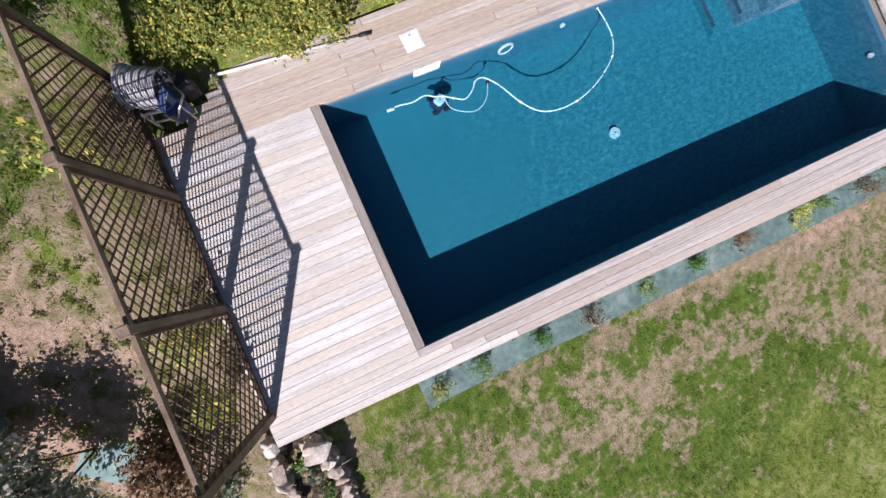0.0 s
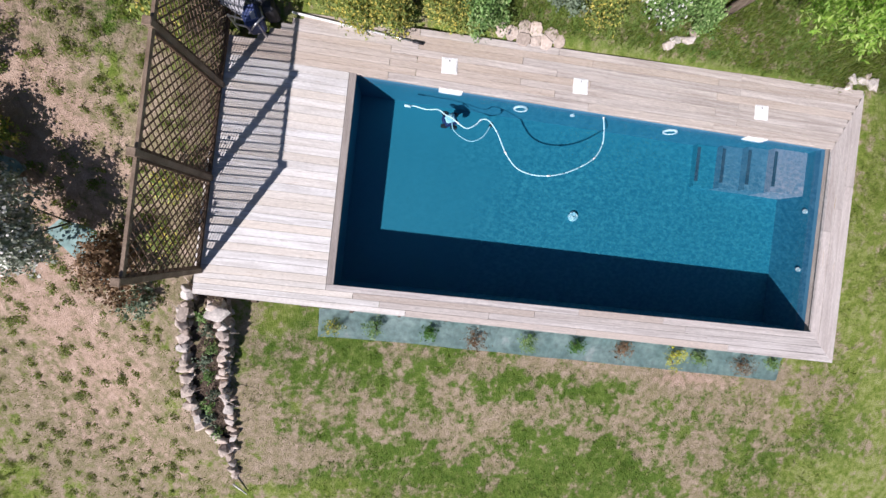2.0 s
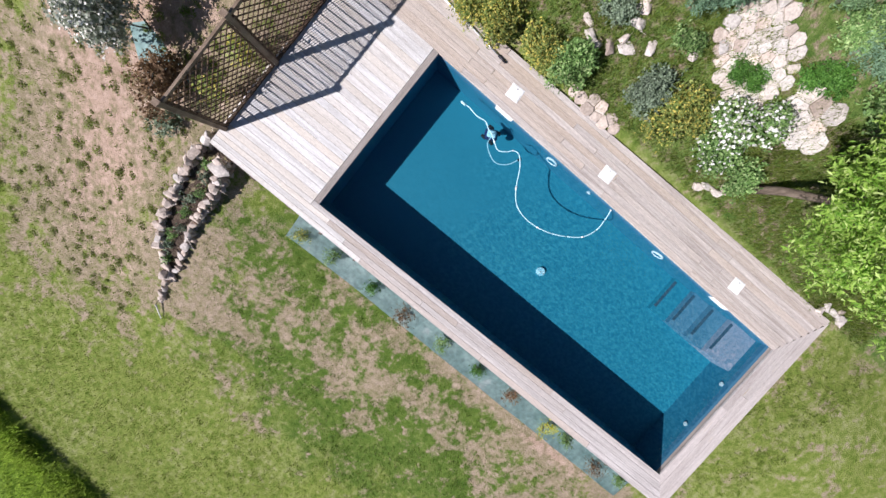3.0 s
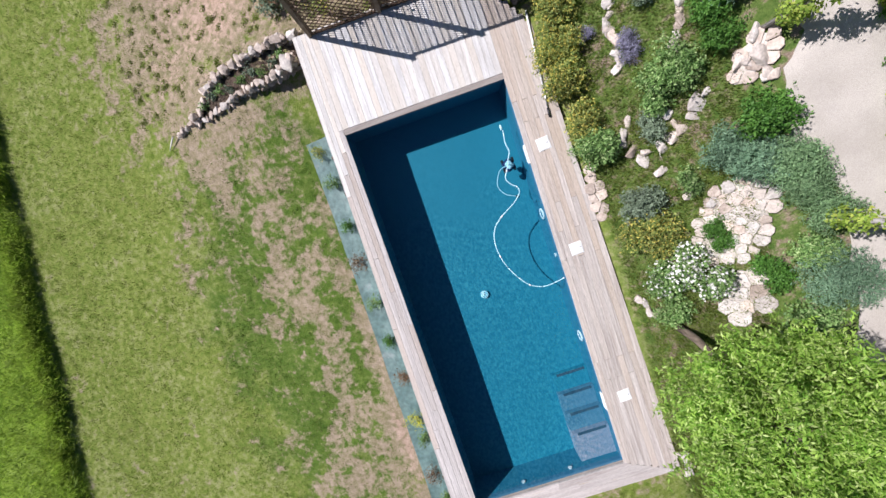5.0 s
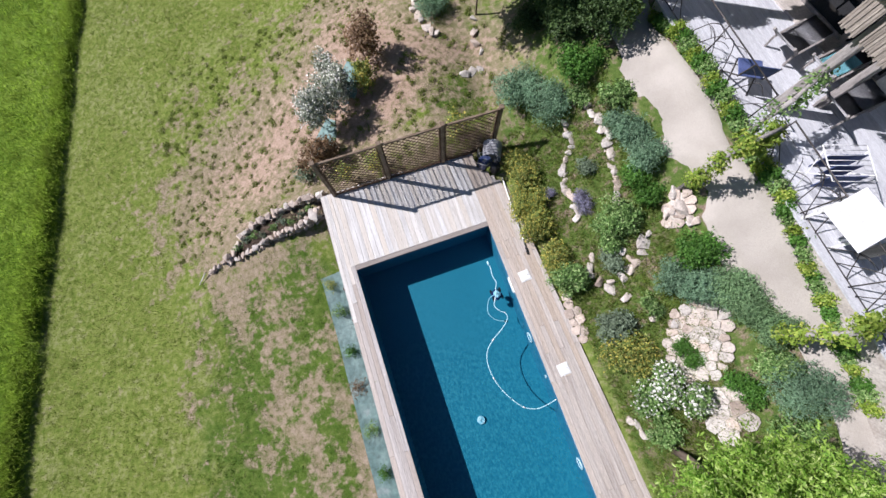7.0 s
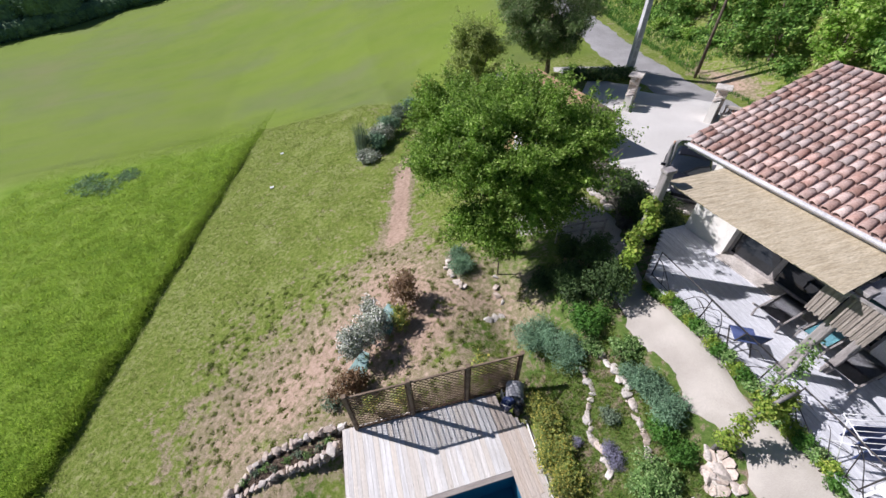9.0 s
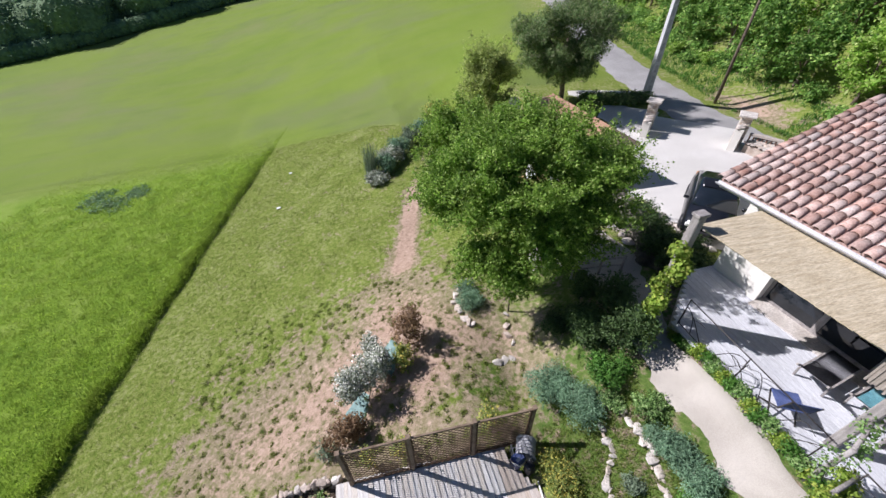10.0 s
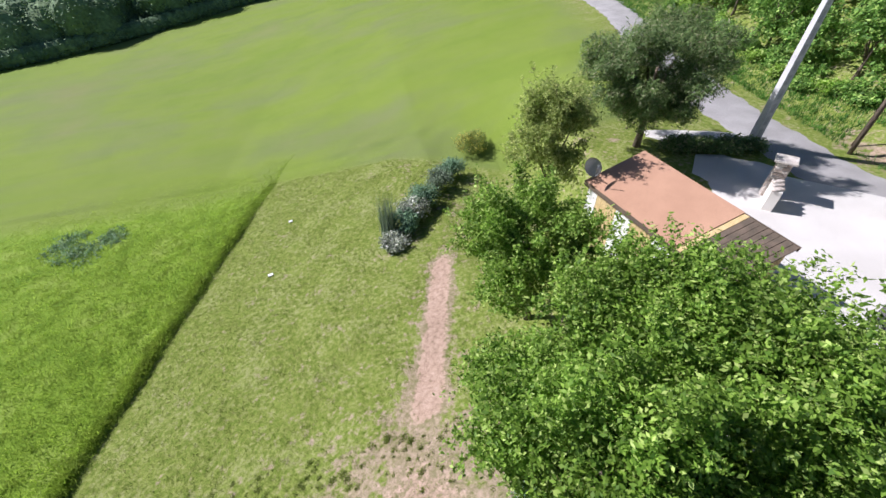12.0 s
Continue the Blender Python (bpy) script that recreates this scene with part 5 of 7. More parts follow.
    for t in (0.2, 0.55, 0.9):
        a, b = A.lerp(B, t), C.lerp(Dp, t)
        part("rafter", bar(bmesh.new(), (a.x + 0.2, a.y, 5.86), (b.x, b.y, 5.82), 0.06, 0.09), GREYWOOD, aw)
    part("front_beam", bar(bmesh.new(), (A.x + 0.22, A.y, 5.86), (B.x + 0.22, B.y, 5.86), 0.1, 0.12), GREYWOOD, aw)
    # reed screen hanging at the end of the awning
    blind = thing("reed_blind", "greyed reed blind hanging from the end of the awning", "blind")
    for i in range(36):
        t = i / 35
        x, y = 7.62 + 0.15 * t, 5.02 - 1.0 * t
        if 0.32 < t < 0.44:
            continue
        part("reed_strip", box(bmesh.new(), (x + 0.01 * math.sin(i * 2.3), y, 5.36 + 0.03 * math.sin(i * 1.7)), (0.014, 0.033, 0.78), 6), REEDG, blind)
    part("head_rail", bar(bmesh.new(), (7.60, 5.05, 5.77), (7.79, 4.0, 5.77), 0.05), GREYWOOD, blind)
    # grey cloth over the next bay
    sail = thing("shade_sail", "grey cloth shade stretched over the pergola", "shade sail")
    bm = bmesh.new()
    g = [[bm.verts.new((7.82 + 0.01 * i + 0.22 * j, 4.72 - 0.085 * i + 0.02 * j, 5.80 - 0.10 * math.sin(i * 1.3) * math.sin(math.pi * j / 8))) for j in range(9)] for i in range(12)]
    for i in range(11):
        for j in range(8):
            bm.faces.new((g[i][j], g[i][j + 1], g[i + 1][j + 1], g[i + 1][j])).smooth = True
    bmesh.ops.solidify(bm, geom=bm.faces[:], thickness=0.012)
    part("cloth", bm, GREYC, sail)
    for p, top, w in (((7.92, 4.62), 5.78, 0.19), ((8.95, 4.35), 5.75, 0.17), ((7.80, 1.2), 5.7, 0.18), ((6.55, 8.45), 6.3, 0.2)):
        low = TERR_Z if p[0] > 7 else gz(*p) - 0.1
        pst = thing("pergola_post", "thick silvered wooden pergola post", "post", "pergola posts")
        part("shaft", box(bmesh.new(), (p[0], p[1], (top + low) / 2), (w, w, top - low), 4, 0.02), GREYWOOD, pst)
        part("head", box(bmesh.new(), (p[0], p[1], top + 0.04), (w * 1.5, w * 1.1, 0.08), 4, 0.01), GREYWOOD, pst)


build_terrace()
build_tiles()


def lounger(x, y, turn, cloth, towel=None):
    ob = thing("deck_lounger", "wooden deck lounger with a slung canvas seat on the terrace", "lounger", "terrace loungers", m=pose(x, y, TERR_Z + 0.003, 0, 0, turn))
    for s in (-0.3, 0.3):
        part("side_rail", bar(bmesh.new(), (s, -0.75, 0.32), (s, 0.35, 0.30), 0.04, 0.05), GREYWOOD, ob)
        part("back_rail", bar(bmesh.new(), (s, 0.30, 0.30), (s, 0.90, 0.78), 0.04, 0.05), GREYWOOD, ob)
        for yy in (-0.65, 0.35):
            part("leg", bar(bmesh.new(), (s, yy, 0.0), (s, yy + 0.06, 0.31), 0.04), GREYWOOD, ob)
    bm = bmesh.new()
    pr = [(-0.74, 0.34), (-0.35, 0.27), (0.05, 0.26), (0.32, 0.31), (0.6, 0.52), (0.88, 0.77)]
    prev = None
    for yy, z in pr:
        row = [bm.verts.new((-0.28, yy, z)), bm.verts.new((0.28, yy, z))]
        if prev:
            bm.faces.new((prev[0], prev[1], row[1], row[0])).smooth = True
        prev = row
    bmesh.ops.solidify(bm, geom=bm.faces[:], thickness=0.01)
    part("sling", bm, cloth, ob)
    if towel:
        tw = thing("towel", "turquoise towel draped over a lounger", "towel", m=pose(x, y, TERR_Z, 0, 0, turn))
        bm = bmesh.new()
        prev = None
        for yy, z in ((-0.5, 0.325), (-0.35, 0.295), (0.05, 0.285), (0.32, 0.335), (0.6, 0.545)):
            row = [bm.verts.new((-0.25, yy, z)), bm.verts.new((0.25, yy, z))]
            if prev:
                bm.faces.new((prev[0], prev[1], row[1], row[0]))
            prev = row
        bmesh.ops.solidify(bm, geom=bm.faces[:], thickness=0.008)
        part("cloth", bm, towel, tw)
    return ob


def folding_chair(x, y, turn):
    ob = thing("folding_chair", "navy canvas folding chair on the grey terrace", "chair", m=pose(x, y, TERR_Z + 0.003, 0, 0, turn))
    for s in (-0.25, 0.25):
        part("front_leg", bar(bmesh.new(), (s, -0.28, 0.0), (s, 0.22, 0.46), 0.025), IRON, ob)
        part("back_leg", bar(bmesh.new(), (s, 0.28, 0.0), (s, -0.22, 0.46), 0.025), IRON, ob)
        part("back_stile", bar(bmesh.new(), (s, 0.22, 0.44), (s, 0.36, 0.92), 0.025), IRON, ob)
    part("seat", box(bmesh.new(), (0, 0, 0.465), (0.50, 0.46, 0.025), bevel=0.008), NAVYC, ob)
    part("backrest", box(bmesh.new(), (0, 0.31, 0.74), (0.50, 0.02, 0.36), bevel=0.006, tilt=Matrix.Rotation(radians(-16), 4, "X")), NAVYC, ob)


def build_terrace_things():
    folding_chair(7.5, 5.45, 150)
    lounger(9.05, 5.85, 100, GREYC)
    lounger(9.2, 4.1, 95, GREYC)
    lounger(9.45, 5.0, 98, GREYC, TURQ)
    # clothes airer with navy cloth
    rk = thing("clothes_airer", "white folding clothes airer hung with navy washing", "clothes airer", m=pose(7.74, 2.86, TERR_Z + 0.003, 0, 0, -20) @ Matrix.Scale(0.82, 4))
    for s in (-0.5, 0.5):
        part("leg", tube(bmesh.new(), [(s, -0.3, 0), (s, 0.3, 0.98)], 0.014, n=6), WHITE, rk)
        part("leg", tube(bmesh.new(), [(s, 0.3, 0), (s, -0.3, 0.98)], 0.014, n=6), WHITE, rk)
        part("side_bar", tube(bmesh.new(), [(s, -0.45, 1.0), (s, 0.45, 1.0)], 0.014, n=6), WHITE, rk)
    for k in range(8):
        y = -0.45 + 0.9 * k / 7
        part("hanging_rod", tube(bmesh.new(), [(-0.5, y, 1.0), (0.5, y, 1.0)], 0.008, n=6), WHITE, rk)
    for k, (y, w) in enumerate(((-0.32, 0.8), (-0.06, 0.6), (0.2, 0.85))):
        ws = thing("washing", "navy garment hung over the airer rods", "washing", "hung washing", m=pose(7.74, 2.86, TERR_Z, 0, 0, -20) @ Matrix.Scale(0.82, 4))
        bm = box(bmesh.new(), (0.05 * k - 0.05, y, 0.72), (w, 0.03, 0.58), bevel=0.008)
        part("cloth", bm, NAVYC, ws)
    # white table and a low bench
    tb = thing("garden_table", "high table with a white cloth reaching over the terrace railing", "table", m=pose(7.14, 1.85, TERR_Z + 0.003, 0, 0, 8))
    part("tabletop", box(bmesh.new(), (0, 0, 0.965), (0.98, 0.86, 0.03), bevel=0.01), WHITEC, tb)
    for x in (0.10, 0.42):
        for y in (-0.36, 0.36):
            part("leg", bar(bmesh.new(), (x, y, 0), (x, y, 0.95), 0.045), WHITE, tb)


build_terrace_things()


# ---- shed, gate pillars, car, poles ----
def build_shed():
    a, b, c = Vector((7.4, 21.15, 3.66)), Vector((9.7, 21.5, 4.38)), Vector((11.4, 16.3, 3.8))
    d = a + (c - b)
    shed = thing("garden_shed", "low shed with a red felt mono-pitch roof, its end boards bare", "shed")

    def sheet(u0, u1, rise, thick):
        """A stretch of the roof plane, from u0 to u1 along its long edge."""
        bm = bmesh.new()
        top = [p + Vector((0, 0, rise)) for p in (a.lerp(d, u0), b.lerp(c, u0), b.lerp(c, u1), a.lerp(d, u1))]
        v1 = [bm.verts.new(p) for p in top]
        v0 = [bm.verts.new(p - Vector((0, 0, thick))) for p in top]
        bm.faces.new(v1)
        bm.faces.new(v0[::-1])
        for i in range(4):
            bm.faces.new((v0[i], v0[(i + 1) % 4], v1[(i + 1) % 4], v1[i]))
        bmesh.ops.recalc_face_normals(bm, faces=bm.faces)
        return bm

    part("roof", sheet(0.0, 0.70, 0, 0.09), FELT, shed, "brick-red felt roof")
    for k in range(9):
        part("roof_board", sheet(0.703 + k * 0.033, 0.733 + k * 0.033, -0.03 - 0.006 * (k % 3), 0.05), YWOOD if k < 1 else JOIST, shed, "bare brown roof board")
    drop = Vector((0, 0, 0.10))
    for p, q in ((b, c), (a, d), (a, b)):
        part("fascia", bar(bmesh.new(), p - drop, q - drop, 0.04, 0.16), JOIST, shed)
    cen = (a + b + c + d) / 4
    ins = [p.lerp(cen, 0.06) for p in (a, b, c, d)]
    for i in range(4):
        p, q = ins[i], ins[(i + 1) % 4]
        n = int((q - p).length / 0.22)
        side = part("wall", bar(bmesh.new(), (p.x, p.y, 0.6), (q.x, q.y, 0.6), 0.05, 0.1), YWOOD, shed)
        e = (q - p).xy.normalized()
        nn = Vector((-e.y, e.x)) * 0.02
        for k in range(n):
            u0, u1 = p.lerp(q, k / n), p.lerp(q, (k + 0.94) / n)
            part("wall_board", prism(bmesh.new(), [tuple(u0.xy - nn), tuple(u1.xy - nn), tuple(u1.xy + nn), tuple(u0.xy + nn)], 0.4, min(u0.z, u1.z) - 0.12), WHITE if (i == 3 and k % 7 < 3) else YWOOD, side)
    dish = thing("satellite_dish", "grey satellite dish on the shed corner", "satellite dish")
    bm = bmesh.new()
    m = Matrix.Translation((7.4, 20.95, 4.27)) @ Matrix.Rotation(radians(8), 4, "Z") @ Matrix.Rotation(radians(50), 4, "X")
    rows = []
    for i in range(1, 7):
        r = 0.34 * i / 6
        rows.append([bm.verts.new(m @ Vector((r * math.cos(k), r * math.sin(k), 0.7 * r * r))) for k in (2 * math.pi * j / 20 for j in range(20))])
    cv = bm.verts.new(m @ Vector((0, 0, 0)))
    for j in range(20):
        bm.faces.new((cv, rows[0][j], rows[0][(j + 1) % 20])).smooth = True
        for p, q in zip(rows, rows[1:]):
            bm.faces.new((p[j], q[j], q[(j + 1) % 20], p[(j + 1) % 20])).smooth = True
    bmesh.ops.solidify(bm, geom=bm.faces[:], thickness=0.015)
    part("reflector", bm, POLEM, dish)
    part("mast", tube(bmesh.new(), [(7.62, 21.12, 3.55), (7.6, 21.05, 3.95), (7.42, 20.99, 4.24)], 0.025), STEEL, dish)
    part("feed_arm", tube(bmesh.new(), [m @ Vector((0, -0.3, 0.05)), m @ Vector((0, 0, 0.42))], 0.014), STEEL, dish)


build_shed()


def stone_course(parent, cx, cy, w, d, z0, z1, turn, seed, row=0.14):
    """Small stones laid round a pier or along a wall face."""
    r = random.Random(seed)
    z = z0
    base = Matrix.Translation((cx, cy, 0)) @ Matrix.Rotation(radians(turn), 4, "Z")
    while z < z1 - 0.05:
        for side in range(4):
            ln, off, horiz = ((w, d / 2, True), (d, w / 2, False), (w, -d / 2, True), (d, -w / 2, False))[side]
            t = -ln / 2
            while t < ln / 2 - 0.03:
                s = min(r.uniform(0.16, 0.34), ln / 2 - t)
                c = (t + s / 2, off) if horiz else (off, t + s / 2)
                bm = box(bmesh.new(), (c[0], c[1], z + row / 2), ((s - 0.015, 0.06, row - 0.015) if horiz else (0.06, s - 0.015, row - 0.015)), bevel=0.012)
                bm.transform(base)
                part("stone", bm, STONE_R if r.random() < 0.4 else STONE, parent)
                t += s
        z += row


def build_gate():
    for (x, y), top in (((15.55, 20.9), 3.55), ((18.6, 17.9), 3.55)):
        zg = gz(x, y) - 0.05
        p = thing("gate_pillar", "stone-faced gate pillar with a flat capstone", "gate pillar", "gate pillars")
        part("core", box(bmesh.new(), (x, y, (zg + top) / 2), (0.44, 0.44, top - zg), 42), WALLP, p)
        stone_course(p, x, y, 0.44, 0.44, zg + 0.05, top - 0.02, 42, int(x * 10))
        part("capstone", box(bmesh.new(), (x, y, top + 0.05), (0.74, 0.74, 0.10), 42, 0.02), STONE, p, "pale flat capstone")
    lw = thing("garden_wall", "low pale wall with a stone top beside the gate pillar", "wall", kind="structure")
    for (ax, ay), (bx, by), h in (((15.3, 20.6), (14.6, 19.9), 0.9), ((18.35, 17.75), (17.75, 17.3), 1.15)):
        zg = min(gz(ax, ay), gz(bx, by))
        part("wall_run", bar(bmesh.new(), (ax, ay, zg + h / 2 - 0.1), (bx, by, zg + h / 2 - 0.1), 0.34, h + 0.2), WALLP, lw)
        n = int(math.hypot(bx - ax, by - ay) / 0.32)
        for k in range(max(1, n)):
            for o in (-0.1, 0.1):
                t = (k + 0.5) / max(1, n)
                bm = pebble(k + ax, 0.15, 0.11, 0.06)
                bm.transform(Matrix.Translation((ax + (bx - ax) * t + o, ay + (by - ay) * t, zg + h + 0.03)))
                part("stone", bm, STONE, lw)
    # broad stone bank from the balustrade towards the house
    sb = thing("stone_bank", "broad low bank of laid field stones between drive and lane", "stone bank", kind="structure")
    r = random.Random(8)
    for k in range(420):
        t, u = r.random(), r.uniform(-0.5, 0.5)
        x, y = 19.1 + 1.2 * t + u * 1.7, 17.3 - 5.6 * t + u * 0.5
        bm = rock(k + 300, r.uniform(0.13, 0.24), r.uniform(0.11, 0.18), r.uniform(0.03, 0.045), 12)
        bm.transform(Matrix.Translation((x, y, gz(x, y) + 0.50 - 0.12 * u + r.uniform(-0.02, 0.02))) @ Matrix.Rotation(r.uniform(0, 6.3), 4, "Z"))
        part("stone", bm, STONE if r.random() < 0.7 else STONE_R, sb)
    part("bank_core", prism(bmesh.new(), [(18.25, 17.1), (19.95, 17.6), (21.1, 12.0), (19.4, 11.5)], 1.7, 2.45), STONE_R, sb)
    # balusters beside the second pillar
    bal = thing("balustrade", "short balustrade with turned pale balusters", "balustrade")
    for k in range(8):
        x, y = 18.72 + 0.105 * k, 17.40 - 0.15 * k
        part("baluster", tube(bmesh.new(), [(x, y, gz(x, y) + 0.05), (x, y, gz(x, y) + 0.3), (x, y, gz(x, y) + 0.72)], 0.05, 0.038), TERRA, bal)
    part("handrail", bar(bmesh.new(), (18.7, 17.45, gz(18.9, 17) + 0.78), (19.5, 16.3, gz(18.9, 17) + 0.78), 0.2, 0.1), STONE, bal)
    part("plinth", bar(bmesh.new(), (18.7, 17.45, gz(18.9, 17) + 0.02), (19.5, 16.3, gz(18.9, 17) + 0.02), 0.22, 0.12), STONE, bal)


build_gate()


def build_path_rail():
    """A low rustic rail beside the shaded path."""
    rl = thing("rustic_rail", "low rustic wooden rail beside the shaded garden path", "rail")
    posts = [(6.15, 11.55), (6.95, 11.25), (7.7, 11.1)]
    for x, y in posts:
        part("post", tube(bmesh.new(), [(x, y, gz(x, y) - 0.1), (x, y, gz(x, y) + 0.8)], 0.045, 0.04), GREYWOOD, rl)
    for (x0, y0), (x1, y1) in zip(posts, posts[1:]):
        for h in (0.4, 0.72):
            part("rail", tube(bmesh.new(), [(x0, y0, gz(x0, y0) + h), (x1, y1, gz(x1, y1) + h)], 0.032, 0.028, 6), GREYWOOD, rl)


build_path_rail()
stk = thing("garden_stake", "slim dark wooden stake with a short arm on the lawn edge", "stake")
part("stake", tube(bmesh.new(), [(3.75, 11.25, gz(3.75, 11.25) - 0.1), (3.72, 11.22, gz(3.75, 11.25) + 1.0)], 0.03, 0.025, 6), BARK, stk)
part("arm", tube(bmesh.new(), [(3.5, 11.2, gz(3.75, 11.25) + 0.7), (3.73, 11.23, gz(3.75, 11.25) + 0.92), (4.0, 11.3, gz(3.75, 11.25) + 0.8)], 0.02, 0.016, 6), BARK, stk)


def build_poles():
    x, y = 18.0, 24.6
    p = thing("utility_pole", "tall pale concrete utility pole with recessed sides", "utility pole")
    z0 = gz(x, y) - 0.2
    bm = bmesh.new()
    rings = []
    for z, w in ((z0, 0.44), (z0 + 9.5, 0.22)):
        rings.append([bm.verts.new((x + sx * w / 2, y + sy * w / 2 * 0.7, z)) for sx, sy in ((-1, -1), (1, -1), (1, 1), (-1, 1))])
    for i in range(4):
        bm.faces.new((rings[0][i], rings[0][(i + 1) % 4], rings[1][(i + 1) % 4], rings[1][i]))
    bm.faces.new(rings[1])
    bm.faces.new(rings[0][::-1])
    part("shaft", bm, POLEM, p)
    for k in range(14):
        z = z0 + 0.9 + k * 0.6
        w = 0.44 - 0.22 * (z - z0) / 9.5
        # flat grey plate paints the hollow's shade; the shaft is not cut
        part("panel_shade", box(bmesh.new(), (x, y - w * 0.35 - 0.001, z), (w * 0.45, 0.012, 0.42)), GREYC, p, "flat darker plate painting the shade of a sunken panel")
    part("crossarm", box(bmesh.new(), (x, y, z0 + 9.2), (1.6, 0.09, 0.09)), STEEL, p)
    x2, y2 = 21.9, 23.0
    q = thing("wooden_pole", "dark wooden service pole on the verge", "utility pole")
    z2 = gz(x2, y2) - 0.2
    part("shaft", tube(bmesh.new(), [(x2, y2, z2), (x2 + 0.15, y2 + 0.1, z2 + 8.0)], 0.095, 0.07), BARK, q)
    part("strut", tube(bmesh.new(), [(x2 + 0.8, y2 + 0.6, z2 + 0.2), (x2 + 0.12, y2 + 0.08, z2 + 6.2)], 0.045, 0.04), BARK, q)
    w = thing("overhead_cable", "thin dark overhead cable between the poles", "cable")
    for b0, b1 in (((x, y, z0 + 9.2), (x2 + 0.15, y2 + 0.1, z2 + 7.9)), ((x2 + 0.15, y2 + 0.1, z2 + 7.9), (40.0, 2.0, z2 + 9.5))):
        a, b = Vector(b0), Vector(b1)
        part("cable", tube(bmesh.new(), [a.lerp(b, t) - Vector((0, 0, 0.8 * math.sin(math.pi * t))) for t in np.linspace(0, 1, 12)], 0.014, n=5), BLACK, w)


build_poles()


def build_car(x, y, turn):
    zg = gz(x, y) + 0.06
    car = thing("car", "black hatchback parked on the pale drive", "car", m=pose(x, y, zg, 0, 0, turn))
    L, W = 4.05, 1.72

    def loft(stations):
        bm = bmesh.new()
        rows = []
        for yy, hw, zb, zt, tw in stations:
            rows.append([bm.verts.new(p) for p in ((-hw, yy, zb), (-hw, yy, zb + (zt - zb) * 0.55), (-tw, yy, zt), (0, yy, zt + 0.03), (tw, yy, zt), (hw, yy, zb + (zt - zb) * 0.55), (hw, yy, zb))])
        for a, b in zip(rows, rows[1:]):
            for k in range(6):
                bm.faces.new((a[k], a[k + 1], b[k + 1], b[k])).smooth = True
            bm.faces.new((a[6], a[0], b[0], b[6]))
        bm.faces.new(rows[0][::-1])
        bm.faces.new(rows[-1])
        bmesh.ops.recalc_face_normals(bm, faces=bm.faces)
        return bm
    body = part("body", loft([(-2.0, 0.62, 0.35, 0.62, 0.50), (-1.85, 0.80, 0.25, 0.78, 0.66), (-0.95, 0.86, 0.22, 0.93, 0.74), (0.2, 0.86, 0.22, 0.96, 0.74), (1.4, 0.86, 0.24, 1.00, 0.74), (1.85, 0.82, 0.30, 0.96, 0.68), (2.02, 0.70, 0.38, 0.80, 0.55)]), CARP, car)
    part("cabin_glass", loft([(-1.0, 0.72, 0.90, 0.94, 0.66), (-0.35, 0.72, 0.92, 1.36, 0.56), (0.9, 0.72, 0.94, 1.40, 0.55), (1.75, 0.70, 0.94, 1.05, 0.58)]), GLASSD, car, "dark tinted windows")
    part("roof", loft([(-0.32, 0.56, 1.37, 1.41, 0.50), (0.3, 0.57, 1.40, 1.45, 0.50), (0.95, 0.56, 1.39, 1.43, 0.50)]), CARP, car)
    for sx in (-1, 1):
        for yy in (-1.28, 1.25):
            m = Matrix.Translation((sx * 0.80, yy, 0.30)) @ Matrix.Rotation(radians(90), 4, "Y")
            wh = part("wheel", ring(bmesh.new(), m, 0.22, 0.085), BLACK, car)
            bm = bmesh.new()
            bmesh.ops.create_cone(bm, cap_ends=True, segments=18, radius1=0.19, radius2=0.19, depth=0.12, matrix=m)
            part("rim", bm, STEEL, wh)
        part("headlight", box(bmesh.new(), (sx * 0.58, -1.93, 0.63), (0.30, 0.12, 0.14), bevel=0.03), WHITE, car, "clear headlight")
        part("tail_light", box(bmesh.new(), (sx * 0.68, 1.93, 0.78), (0.18, 0.10, 0.22), bevel=0.03), FELT, car, "red tail light")
        part("mirror", box(bmesh.new(), (sx * 0.95, -0.62, 0.98), (0.18, 0.10, 0.12), bevel=0.03), CARP, car)
    part("bumper", box(bmesh.new(), (0, -1.98, 0.42), (1.30, 0.10, 0.16), bevel=0.03), BLACK, car)


build_car(12.55, 12.9, -45)


